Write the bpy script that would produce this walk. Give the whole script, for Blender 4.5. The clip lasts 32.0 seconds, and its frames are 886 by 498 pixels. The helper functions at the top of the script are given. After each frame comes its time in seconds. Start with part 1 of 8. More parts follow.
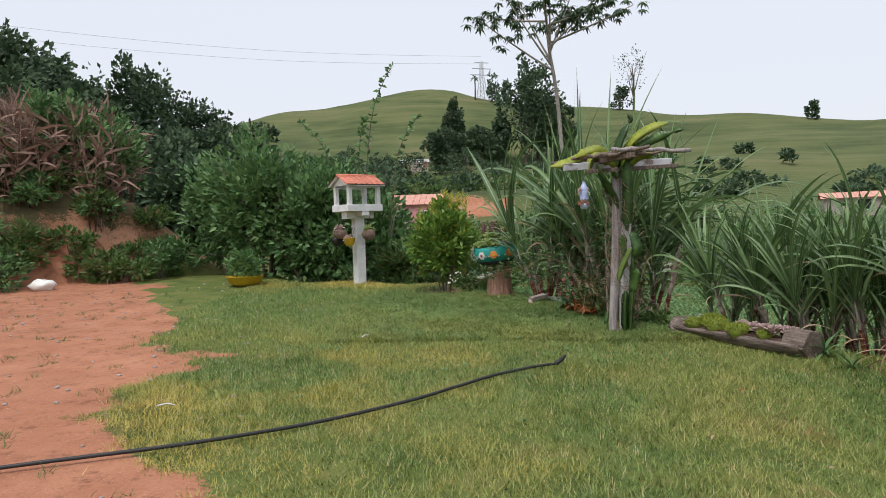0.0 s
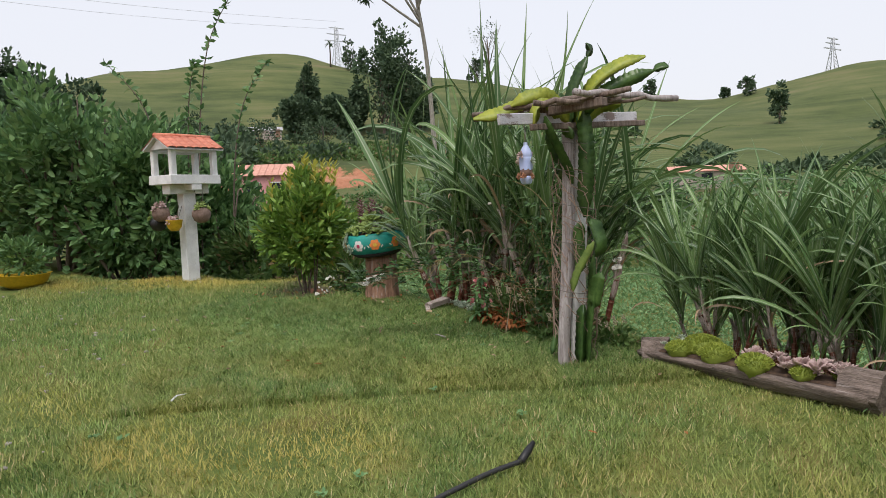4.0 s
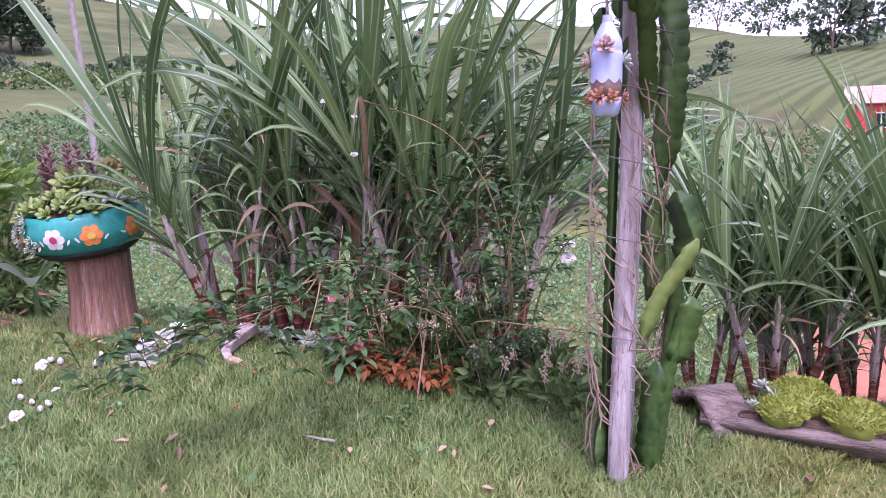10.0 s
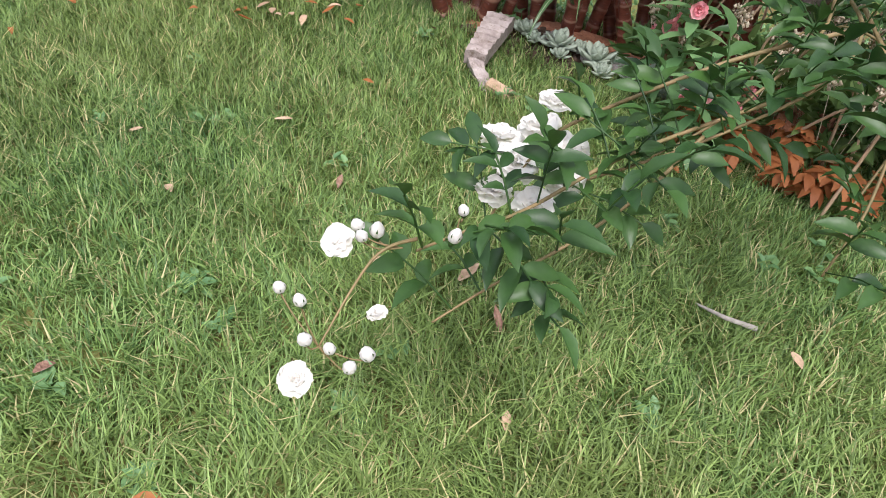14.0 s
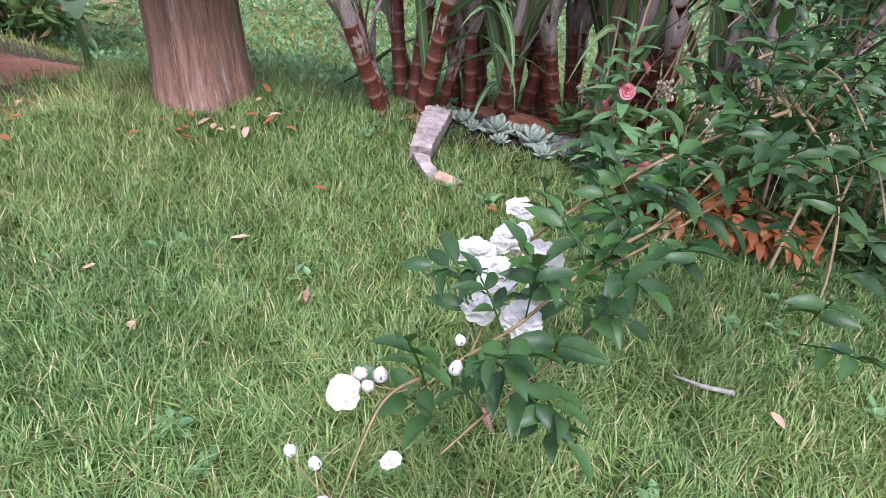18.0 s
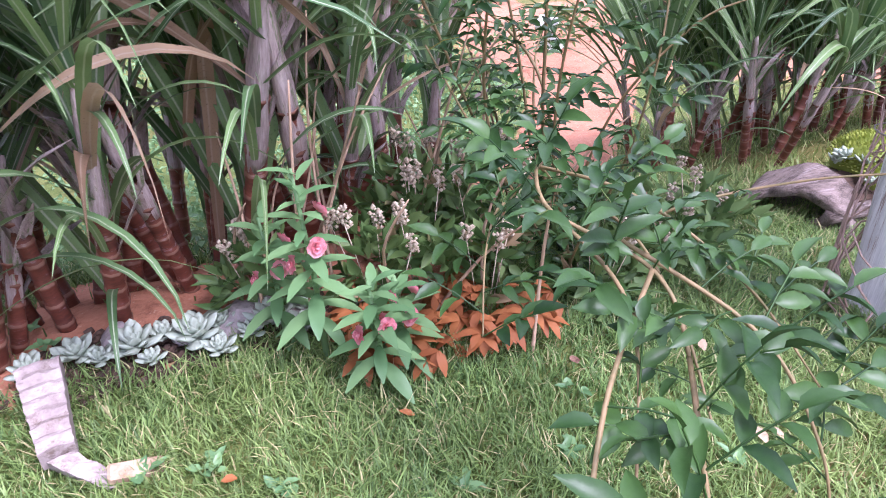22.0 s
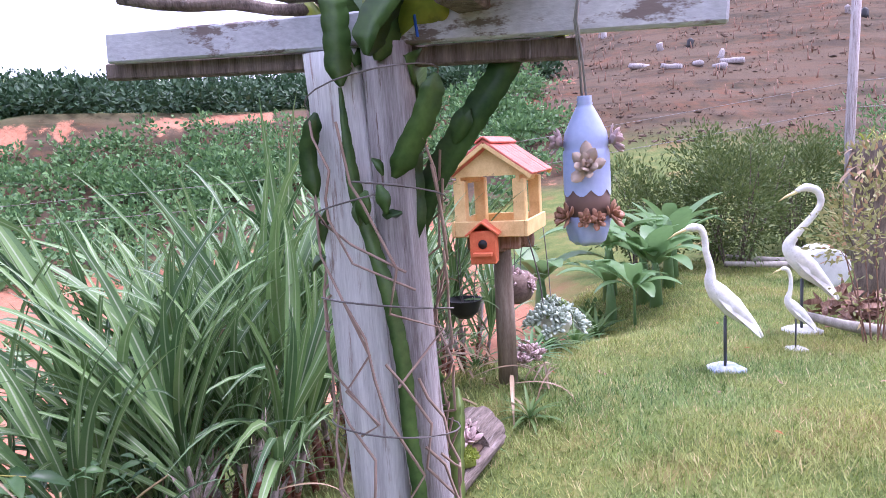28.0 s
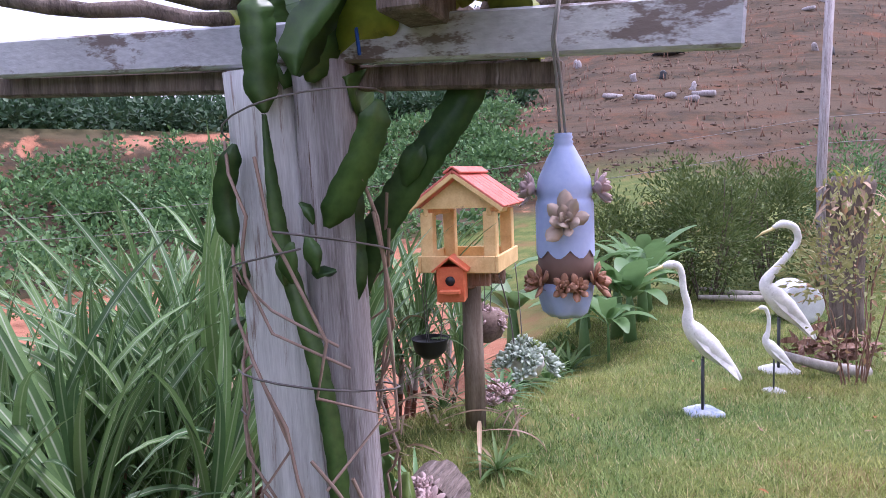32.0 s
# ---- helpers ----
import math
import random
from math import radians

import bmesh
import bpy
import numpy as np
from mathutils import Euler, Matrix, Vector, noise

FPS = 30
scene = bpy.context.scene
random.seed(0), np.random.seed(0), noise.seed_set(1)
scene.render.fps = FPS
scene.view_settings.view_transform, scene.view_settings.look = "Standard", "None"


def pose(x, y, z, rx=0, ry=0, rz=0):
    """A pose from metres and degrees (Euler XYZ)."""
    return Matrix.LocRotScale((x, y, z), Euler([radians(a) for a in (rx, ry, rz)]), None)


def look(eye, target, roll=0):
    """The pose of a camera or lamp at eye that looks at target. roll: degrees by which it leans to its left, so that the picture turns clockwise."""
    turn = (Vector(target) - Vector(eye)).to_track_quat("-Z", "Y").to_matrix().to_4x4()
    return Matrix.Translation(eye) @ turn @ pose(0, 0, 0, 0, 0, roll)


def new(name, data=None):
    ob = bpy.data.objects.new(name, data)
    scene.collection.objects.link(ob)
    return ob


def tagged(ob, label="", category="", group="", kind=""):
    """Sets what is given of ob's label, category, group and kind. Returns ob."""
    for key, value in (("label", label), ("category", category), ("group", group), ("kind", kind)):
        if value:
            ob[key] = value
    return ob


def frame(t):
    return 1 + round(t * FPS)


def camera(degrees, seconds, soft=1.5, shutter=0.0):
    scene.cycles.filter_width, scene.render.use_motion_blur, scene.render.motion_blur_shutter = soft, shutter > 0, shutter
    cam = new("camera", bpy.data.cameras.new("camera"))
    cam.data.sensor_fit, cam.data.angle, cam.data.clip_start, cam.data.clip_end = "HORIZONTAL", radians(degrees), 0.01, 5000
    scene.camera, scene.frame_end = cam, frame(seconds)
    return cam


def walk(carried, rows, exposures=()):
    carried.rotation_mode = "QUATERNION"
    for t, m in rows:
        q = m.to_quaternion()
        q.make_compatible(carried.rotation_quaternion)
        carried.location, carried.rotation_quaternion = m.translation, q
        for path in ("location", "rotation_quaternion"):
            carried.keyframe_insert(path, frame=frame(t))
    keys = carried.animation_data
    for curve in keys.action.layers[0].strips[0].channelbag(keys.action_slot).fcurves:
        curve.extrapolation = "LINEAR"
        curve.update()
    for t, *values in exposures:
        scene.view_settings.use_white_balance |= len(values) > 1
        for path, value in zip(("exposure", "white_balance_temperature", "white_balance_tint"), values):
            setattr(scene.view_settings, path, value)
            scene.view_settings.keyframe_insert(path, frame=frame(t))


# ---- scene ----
# camera: seconds, eye and a point ahead in metres, roll in degrees
cam = camera(66.6, 32.0, 0.6, 0.1)
PATH = [
    (0, (0.078, 0.154, 1.381), (0.048, 2.153, 1.321), -1.9),
    (0.5, (0.027, 0.467, 1.426), (0.163, 2.462, 1.371), -2.0),
    (1, (0.065, 0.837, 1.41), (0.256, 2.826, 1.342), -0.8),
    (1.5, (0.087, 1.202, 1.42), (0.488, 3.158, 1.311), -2.4),
    (2, (0.117, 1.518, 1.427), (0.656, 3.438, 1.273), -3.0),
    (2.5, (0.182, 1.832, 1.435), (0.739, 3.748, 1.306), -0.8),
    (3, (0.115, 2.197, 1.474), (0.573, 4.142, 1.41), -1.6),
    (3.5, (0.051, 2.543, 1.481), (0.426, 4.499, 1.302), -1.8),
    (5.5, (-0.2, 3.815, 1.509), (0.267, 5.759, 1.464), -1.8),
    (6, (-0.216, 4.036, 1.488), (0.228, 5.983, 1.384), 0.1),
    (6.5, (-0.302, 4.359, 1.498), (0.168, 6.296, 1.327), -0.8),
    (7, (-0.291, 4.699, 1.512), (0.189, 6.634, 1.349), -0.7),
    (7.5, (-0.303, 4.993, 1.544), (0.089, 6.948, 1.394), -0.2),
    (8, (-0.382, 5.309, 1.533), (0.13, 7.232, 1.334), -2.2),
    (8.5, (-0.338, 5.651, 1.521), (0.258, 7.548, 1.307), -2.2),
    (9, (-0.262, 5.901, 1.554), (0.608, 7.684, 1.304), -0.7),
    (9.5, (-0.204, 6.056, 1.552), (1.032, 7.609, 1.311), -3.1),
    (10, (-0.219, 6.279, 1.535), (1.044, 7.787, 1.172), -1.3),
    (10.5, (-0.192, 6.635, 1.497), (0.847, 8.3, 1.11), 0.9),
    (11, (-0.165, 6.845, 1.524), (0.645, 8.614, 1.062), 2.3),
    (11.5, (-0.224, 7.134, 1.497), (0.731, 8.808, 0.963), 0.8),
    (12, (-0.209, 7.372, 1.494), (0.657, 9.054, 0.847), 0.9),
    (12.5, (-0.184, 7.634, 1.467), (0.592, 9.249, 0.579), 3.9),
    (13, (-0.191, 7.911, 1.393), (0.736, 9.298, 0.29), 5.6),
    (13.5, (-0.168, 8.029, 1.356), (0.744, 9.311, 0.12), 5.9),
    (15.5, (-0.087, 8.142, 1.331), (0.727, 9.367, -0.024), 5.6),
    (16, (-0.093, 8.14, 1.345), (0.773, 9.368, 0.026), 5.6),
    (16.5, (-0.129, 8.142, 1.365), (0.793, 9.374, 0.087), 4.6),
    (17, (-0.151, 8.135, 1.385), (0.831, 9.384, 0.171), 3.6),
    (17.5, (-0.172, 8.127, 1.412), (0.879, 9.406, 0.289), 3.0),
    (18, (-0.167, 8.158, 1.411), (0.901, 9.411, 0.276), 2.4),
    (18.5, (-0.134, 8.301, 1.424), (1.003, 9.476, 0.272), 2.2),
    (19, (-0.095, 8.416, 1.454), (1.097, 9.529, 0.297), 2.7),
    (19.5, (-0.078, 8.432, 1.472), (1.137, 9.569, 0.363), -1.0),
    (20, (-0.057, 8.454, 1.468), (1.315, 9.379, 0.345), 1.1),
    (20.5, (-0.053, 8.591, 1.464), (1.436, 9.147, 0.25), -0.2),
    (21, (-0.062, 8.727, 1.5), (1.507, 9.17, 0.341), -2.2),
    (21.5, (0.037, 8.811, 1.509), (1.669, 9.156, 0.405), -1.8),
    (22, (0.251, 8.873, 1.524), (1.906, 9.071, 0.418), -2.4),
    (22.5, (0.35, 8.898, 1.531), (2.039, 8.816, 0.463), -0.6),
    (23, (0.463, 9.022, 1.545), (2.106, 8.654, 0.466), -2.4),
    (23.5, (0.517, 9.145, 1.558), (2.174, 8.707, 0.528), -1.2),
    (24, (0.621, 9.16, 1.539), (2.249, 8.741, 0.455), -0.5),
    (24.5, (0.738, 9.121, 1.536), (2.369, 8.748, 0.439), -1.2),
    (26.5, (0.736, 8.947, 1.584), (2.509, 8.294, 0.929), -1.5),
    (27, (0.679, 8.886, 1.639), (2.395, 7.949, 1.215), -1.0),
    (27.5, (0.617, 8.817, 1.708), (2.192, 7.637, 1.352), -3.9),
    (28, (0.693, 8.715, 1.746), (2.178, 7.405, 1.471), -3.6),
    (28.5, (0.809, 8.612, 1.777), (2.311, 7.304, 1.6), -2.0),
    (29, (0.861, 8.526, 1.786), (2.323, 7.176, 1.589), -3.3),
    (29.5, (0.883, 8.502, 1.796), (2.333, 7.138, 1.604), -2.9),
    (30, (0.886, 8.489, 1.798), (2.323, 7.114, 1.589), -3.3),
    (30.5, (0.883, 8.475, 1.793), (2.303, 7.084, 1.574), -3.3),
    (31, (0.88, 8.468, 1.787), (2.297, 7.074, 1.568), -3.0),
    (31.5, (0.876, 8.471, 1.783), (2.295, 7.078, 1.566), -2.2),
    (32, (0.872, 8.482, 1.782), (2.309, 7.106, 1.572), -2.3),
]
walk(cam, [(t, look(eye, target, roll)) for t, eye, target, roll in PATH],
     [(0, 0.19, 6400, 11), (5.5, 0.35, 6600, 14), (6.5, 0.7, 6000, 38), (8, 0.82, 5680, 53), (9, 1.08, 5680, 57), (10, 1.2, 5600, 58), (11, 1.68, 5480, 60), (12.3, 1.78, 5400, 57), (13, 1.33, 5600, 42), (13.5, 1.15, 5900, 29), (16, 0.95, 7100, 0), (18, 1.22, 5600, 27), (19, 1.28, 5500, 28), (21, 1.36, 5420, 38), (22, 1.84, 5500, 41), (23, 2.0, 5600, 46), (24.5, 2.10, 5450, 44), (27, 2.0, 5400, 47), (28, 1.5, 5470, 40), (30, 1.03, 5570, 36), (32, 1.03, 5570, 36)])

# overcast daylight
world = bpy.data.worlds.new("overcast_sky")
scene.world = world
world.use_nodes = True
wn, wl = world.node_tree.nodes, world.node_tree.links
sky = wn.new("ShaderNodeTexSky")
sky.sky_type, sky.sun_disc = "NISHITA", False
sky.sun_elevation, sky.sun_rotation = radians(50), radians(200)
sky.air_density, sky.dust_density = 1.5, 4.0
pale = wn.new("ShaderNodeMix")
pale.data_type = "RGBA"
pale.inputs[0].default_value = 0.82
pale.inputs[7].default_value = (7.9, 8.15, 8.8, 1)
wl.new(sky.outputs[0], pale.inputs[6])
wl.new(pale.outputs[2], wn["Background"].inputs[0])
wn["Background"].inputs[1].default_value = 0.101
sun = new("sun", bpy.data.lights.new("sun", "SUN"))
sun.data.energy, sun.data.angle, sun.data.color = 1.85, radians(20), (1.0, 0.96, 0.9)
sun.matrix_world = look((0, 0, 50), (12, 22, 0))


# materials
def ramp(nt, fac, stops):
    r = nt.nodes.new("ShaderNodeValToRGB")
    while len(r.color_ramp.elements) < len(stops):
        r.color_ramp.elements.new(0.5)
    for el, (p, c) in zip(r.color_ramp.elements, stops):
        el.position, el.color = p, (*c, 1)
    nt.links.new(fac, r.inputs[0])
    return r.outputs[0]


def noise_at(nt, scale, detail=4, stretch=(1, 1, 1), space="Object", rough=0.6):
    tc = nt.nodes.new("ShaderNodeTexCoord") if space == "Object" else nt.nodes.new("ShaderNodeNewGeometry")
    mp = nt.nodes.new("ShaderNodeMapping")
    mp.inputs["Scale"].default_value = stretch
    nt.links.new(tc.outputs["Object" if space == "Object" else "Position"], mp.inputs[0])
    n = nt.nodes.new("ShaderNodeTexNoise")
    n.inputs["Scale"].default_value, n.inputs["Detail"].default_value, n.inputs["Roughness"].default_value = scale, detail, rough
    nt.links.new(mp.outputs[0], n.inputs[0])
    return n.outputs[0]


def blend(nt, fac, a, b, mode="MIX"):
    m = nt.nodes.new("ShaderNodeMix")
    m.data_type, m.blend_type = "RGBA", mode
    for sock, v in ((0, fac), (6, a), (7, b)):
        if isinstance(v, (int, float)):
            m.inputs[sock].default_value = v
        elif isinstance(v, tuple):
            m.inputs[sock].default_value = (*v, 1)
        else:
            nt.links.new(v, m.inputs[sock])
    return m.outputs[2]


def maths(nt, op, a, b=0.0):
    m = nt.nodes.new("ShaderNodeMath")
    m.operation = op
    for sock, v in ((0, a), (1, b)):
        if isinstance(v, (int, float)):
            m.inputs[sock].default_value = v
        else:
            nt.links.new(v, m.inputs[sock])
    return m.outputs[0]


def between(nt, v, lo, hi):
    m = nt.nodes.new("ShaderNodeMapRange")
    m.inputs[1].default_value, m.inputs[2].default_value = lo, hi
    nt.links.new(v, m.inputs[0])
    return m.outputs[0]


def start(name, rough=0.7, metal=0.0, spec=0.5):
    m = bpy.data.materials.new(name)
    m.use_nodes = True
    nt = m.node_tree
    b = nt.nodes["Principled BSDF"]
    b.inputs["Roughness"].default_value, b.inputs["Metallic"].default_value = rough, metal
    b.inputs["Specular IOR Level"].default_value = spec
    return m, nt, b


def bump(nt, b, h, strength=0.4, dist=0.01):
    k = nt.nodes.new("ShaderNodeBump")
    k.inputs["Strength"].default_value, k.inputs["Distance"].default_value = strength, dist
    nt.links.new(h, k.inputs["Height"])
    nt.links.new(k.outputs[0], b.inputs["Normal"])


def surface(name, a, c, scale=8, rough=0.75, stretch=(1, 1, 1), fine=60, bumps=0.3, worn=None, wear=(0.55, 0.68), spec=0.4, dist=0.006, rand=0.0):
    """Two colours mixed by coarse and fine grain, with an optional third that shows through where it is worn."""
    m, nt, b = start(name, rough, 0, spec)
    n1, n2 = noise_at(nt, scale, 5, stretch), noise_at(nt, fine, 3, stretch)
    f = maths(nt, "ADD", maths(nt, "MULTIPLY", n1, 0.65), maths(nt, "MULTIPLY", n2, 0.35))
    col = ramp(nt, f, [(0.35, a), (0.62, c)])
    if worn:
        w = between(nt, noise_at(nt, scale * 1.7, 6, stretch, rough=0.75), *wear)
        col = blend(nt, w, col, worn)
    if rand:
        oi = nt.nodes.new("ShaderNodeObjectInfo")
        hs = nt.nodes.new("ShaderNodeHueSaturation")
        nt.links.new(maths(nt, "ADD", maths(nt, "MULTIPLY", oi.outputs["Random"], rand), 1 - rand / 2), hs.inputs["Value"])
        nt.links.new(col, hs.inputs["Color"])
        col = hs.outputs[0]
    nt.links.new(col, b.inputs["Base Color"])
    nt.links.new(maths(nt, "ADD", maths(nt, "MULTIPLY", n2, 0.25), rough - 0.12), b.inputs["Roughness"])
    bump(nt, b, f, bumps, dist)
    return m


def leafy(name, a, c, dry=None, dry_share=0.1, rough=0.45, through_light=0.3, island=True, scale=9):
    """Foliage: the hue varies from leaf to leaf and over the leaf, some light comes through."""
    m, nt, b = start(name, rough, 0, 0.35)
    if island:
        g = nt.nodes.new("ShaderNodeNewGeometry")
        rnd = g.outputs["Random Per Island"]
    else:
        g = nt.nodes.new("ShaderNodeObjectInfo")
        rnd = g.outputs["Random"]
    n = noise_at(nt, scale, 3)
    f = maths(nt, "ADD", maths(nt, "MULTIPLY", rnd, 0.6), maths(nt, "MULTIPLY", n, 0.4))
    col = ramp(nt, f, [(0.15, a), (0.8, c)])
    if dry:
        col = blend(nt, between(nt, rnd, 1 - dry_share, 1 - dry_share + 0.02), col, dry)
    nt.links.new(col, b.inputs["Base Color"])
    bump(nt, b, n, 0.15, 0.004)
    tr = nt.nodes.new("ShaderNodeBsdfTranslucent")
    nt.links.new(col, tr.inputs[0])
    mx = nt.nodes.new("ShaderNodeMixShader")
    mx.inputs[0].default_value = through_light
    nt.links.new(b.outputs[0], mx.inputs[1])
    nt.links.new(tr.outputs[0], mx.inputs[2])
    nt.links.new(mx.outputs[0], nt.nodes["Material Output"].inputs[0])
    return m


def plain(name, c, rough=0.6, spec=0.4, metal=0.0):
    m, nt, b = start(name, rough, metal, spec)
    n = noise_at(nt, 25, 4)
    nt.links.new(ramp(nt, n, [(0.3, tuple(v * 0.82 for v in c)), (0.7, tuple(min(1, v * 1.1) for v in c))]), b.inputs["Base Color"])
    return m


# mesh building
class Shape:
    def __init__(self):
        self.v, self.f, self.smooth = [], [], []

    def add(self, verts, faces, m=None, smooth=False):
        k = len(self.v)
        self.v += [tuple(m @ Vector(p)) if m is not None else tuple(p) for p in verts]
        self.f += [tuple(i + k for i in f) for f in faces]
        self.smooth += [smooth] * len(faces)
        return self

    def mesh(self, name="mesh"):
        me = bpy.data.meshes.new(name)
        me.from_pydata(self.v, [], self.f)
        me.polygons.foreach_set("use_smooth", self.smooth)
        me.update()
        return me

    def box(self, sx, sy, sz, m=None, c=0.006):
        """A box with chamfered edges, its centre at the origin of m."""
        hx, hy, hz = sx / 2, sy / 2, sz / 2
        c = min(c, hx * 0.45, hy * 0.45, hz * 0.45)
        vs, fs, idx = [], [], {}
        for ix in (-1, 1):
            for iy in (-1, 1):
                for iz in (-1, 1):
                    for ax in range(3):
                        idx[ix, iy, iz, ax] = len(vs)
                        vs.append((ix * (hx - (c if ax != 0 else 0)), iy * (hy - (c if ax != 1 else 0)), iz * (hz - (c if ax != 2 else 0))))
        sg = (-1, 1)
        for s in sg:
            fs.append([idx[s, a, b, 0] for a, b in ((-1, -1), (1, -1), (1, 1), (-1, 1))][::s])
            fs.append([idx[a, s, b, 1] for a, b in ((-1, -1), (1, -1), (1, 1), (-1, 1))][::-s])
            fs.append([idx[a, b, s, 2] for a, b in ((-1, -1), (1, -1), (1, 1), (-1, 1))][::s])
        for a in sg:
            for b in sg:
                fs.append([idx[a, b, -1, 0], idx[a, b, 1, 0], idx[a, b, 1, 1], idx[a, b, -1, 1]][:: -a * b])
                fs.append([idx[a, -1, b, 0], idx[a, 1, b, 0], idx[a, 1, b, 2], idx[a, -1, b, 2]][:: a * b])
                fs.append([idx[-1, a, b, 1], idx[1, a, b, 1], idx[1, a, b, 2], idx[-1, a, b, 2]][:: -a * b])
                for d in sg:
                    fs.append([idx[a, b, d, 0], idx[a, b, d, 1], idx[a, b, d, 2]][:: a * b * d])
        return self.add(vs, fs, m)

    def tube(self, pts, radii, n=8, cap=True, smooth=True):
        pts = [Vector(p) for p in pts]
        if isinstance(radii, (int, float)):
            radii = [radii] * len(pts)
        vs, fs = [], []
        ref = Vector((0.3, 1, 0.2)) if abs((pts[-1] - pts[0]).normalized().y) < 0.8 else Vector((1, 0.2, 0.3))
        for i, p in enumerate(pts):
            d = (pts[min(i + 1, len(pts) - 1)] - pts[max(i - 1, 0)]).normalized()
            a = d.cross(ref).normalized()
            b = d.cross(a)
            for k in range(n):
                t = 2 * math.pi * k / n
                vs.append(p + (a * math.cos(t) + b * math.sin(t)) * radii[i])
        for i in range(len(pts) - 1):
            for k in range(n):
                q = (k + 1) % n
                fs.append((i * n + k, i * n + q, (i + 1) * n + q, (i + 1) * n + k))
        if cap:
            fs += [tuple(range(n))[::-1], tuple(range((len(pts) - 1) * n, len(pts) * n))]
        return self.add(vs, fs, None, smooth)

    def lathe(self, prof, n=24, m=None, wob=0.0, smooth=True, sx=1, sy=1):
        vs, fs = [], []
        for i, (r, z) in enumerate(prof):
            for k in range(n):
                t = 2 * math.pi * k / n
                q = r * (1 + wob * noise.noise((math.cos(t) * 1.5, math.sin(t) * 1.5, z * 3 + 7)))
                vs.append((q * math.cos(t) * sx, q * math.sin(t) * sy, z))
        for i in range(len(prof) - 1):
            for k in range(n):
                q = (k + 1) % n
                fs.append((i * n + k, i * n + q, (i + 1) * n + q, (i + 1) * n + k))
        fs += [tuple(range(n))[::-1], tuple(range((len(prof) - 1) * n, len(prof) * n))]
        return self.add(vs, fs, m, smooth)

    def leaf(self, m, length, width, droop=0.3, segs=3, fold=0.15, tip=0.0):
        """A leaf along +y from the origin of m, drooping to -z, folded along its midrib."""
        vs, fs = [], []
        for i in range(segs + 1):
            s = i / segs
            w = width / 2 * (math.sin(math.pi * min(1, s * 0.92 + 0.06)) ** 0.8 if tip == 0 else max(0.03, (1 - s) ** tip))
            y, z = length * s * (1 - 0.25 * abs(droop) * s), -droop * length * s * s
            vs += [(-w, y, z + fold * w), (0, y, z), (w, y, z + fold * w)]
        for i in range(segs):
            a = 3 * i
            fs += [(a, a + 1, a + 4, a + 3), (a + 1, a + 2, a + 5, a + 4)]
        return self.add(vs, fs, m, True)

    def leaflet(self, m, length, width, droop=0.3, fold=0.2, fine=True):
        """A broad leaf of two folded faces, or of a plain folded rhomb where it stays far off."""
        w = width / 2
        if fine:
            vs = [(0, 0, 0), (-w, length * 0.35, fold * w - droop * length * 0.1), (-w * 0.72, length * 0.72, fold * w - droop * length * 0.5), (0, length, -droop * length), (w * 0.72, length * 0.72, fold * w - droop * length * 0.5), (w, length * 0.35, fold * w - droop * length * 0.1)]
            return self.add(vs, [(0, 3, 2, 1), (0, 5, 4, 3)], m, True)
        return self.add([(0, 0, 0), (-w, length * 0.5, fold * w), (0, length, -droop * length), (w, length * 0.5, fold * w)], [(0, 2, 1), (0, 3, 2)], m, True)

    def blob(self, m, r, n=8, rough=0.25, seed=0.0):
        """A rounded lump with an uneven surface."""
        vs, fs = [], []
        for i in range(n + 1):
            a = math.pi * i / n
            for k in range(n * 2):
                t = math.pi * k / n
                p = Vector((math.sin(a) * math.cos(t), math.sin(a) * math.sin(t), math.cos(a)))
                vs.append(p * r * (1 + rough * noise.noise(p * 1.8 + Vector((seed, seed * 2.3, 0)))))
        for i in range(n):
            for k in range(n * 2):
                q = (k + 1) % (n * 2)
                fs.append((i * n * 2 + k, (i + 1) * n * 2 + k, (i + 1) * n * 2 + q, i * n * 2 + q))
        return self.add(vs, fs, m, True)


def part(name, shape, material, parent=None, label="", at=None):
    """Links a shape (or a mesh) as one mesh object under a thing or a part."""
    me = shape.mesh(name) if isinstance(shape, Shape) else shape
    if not me.materials:
        me.materials.append(material)
    ob = new(name, me)
    if parent is not None:
        ob.parent = parent
    if at is not None:
        ob.matrix_basis = at
    if label:
        ob["label"] = label
    return ob


def thing(name, m, label, category, group="", kind=""):
    ob = new(name)
    ob.empty_display_size = 0.05
    ob.matrix_basis = m
    return tagged(ob, label, category, group, kind)


def solid(name, shape, material, m, label, category, group="", kind=""):
    ob = part(name, shape, material, None, "", m)
    return tagged(ob, label, category, group, kind)


def rnd(a, b):
    return random.uniform(a, b)


def curve_points(pts, n=6):
    """A smooth line through the points."""
    pts = [Vector(p) for p in pts]
    out = []
    for i in range(len(pts) - 1):
        p0, p1, p2, p3 = pts[max(i - 1, 0)], pts[i], pts[i + 1], pts[min(i + 2, len(pts) - 1)]
        for k in range(n):
            t = k / n
            out.append(0.5 * ((2 * p1) + (p2 - p0) * t + (2 * p0 - 5 * p1 + 4 * p2 - p3) * t * t + (3 * p1 - p0 - 3 * p2 + p3) * t ** 3))
    return out + [pts[-1]]


def aim(p, d, spin=0.0):
    """A pose at p whose y axis points along d."""
    d = Vector(d).normalized()
    return Matrix.Translation(p) @ d.to_track_quat("Y", "Z").to_matrix().to_4x4() @ Matrix.Rotation(spin, 4, "Y")


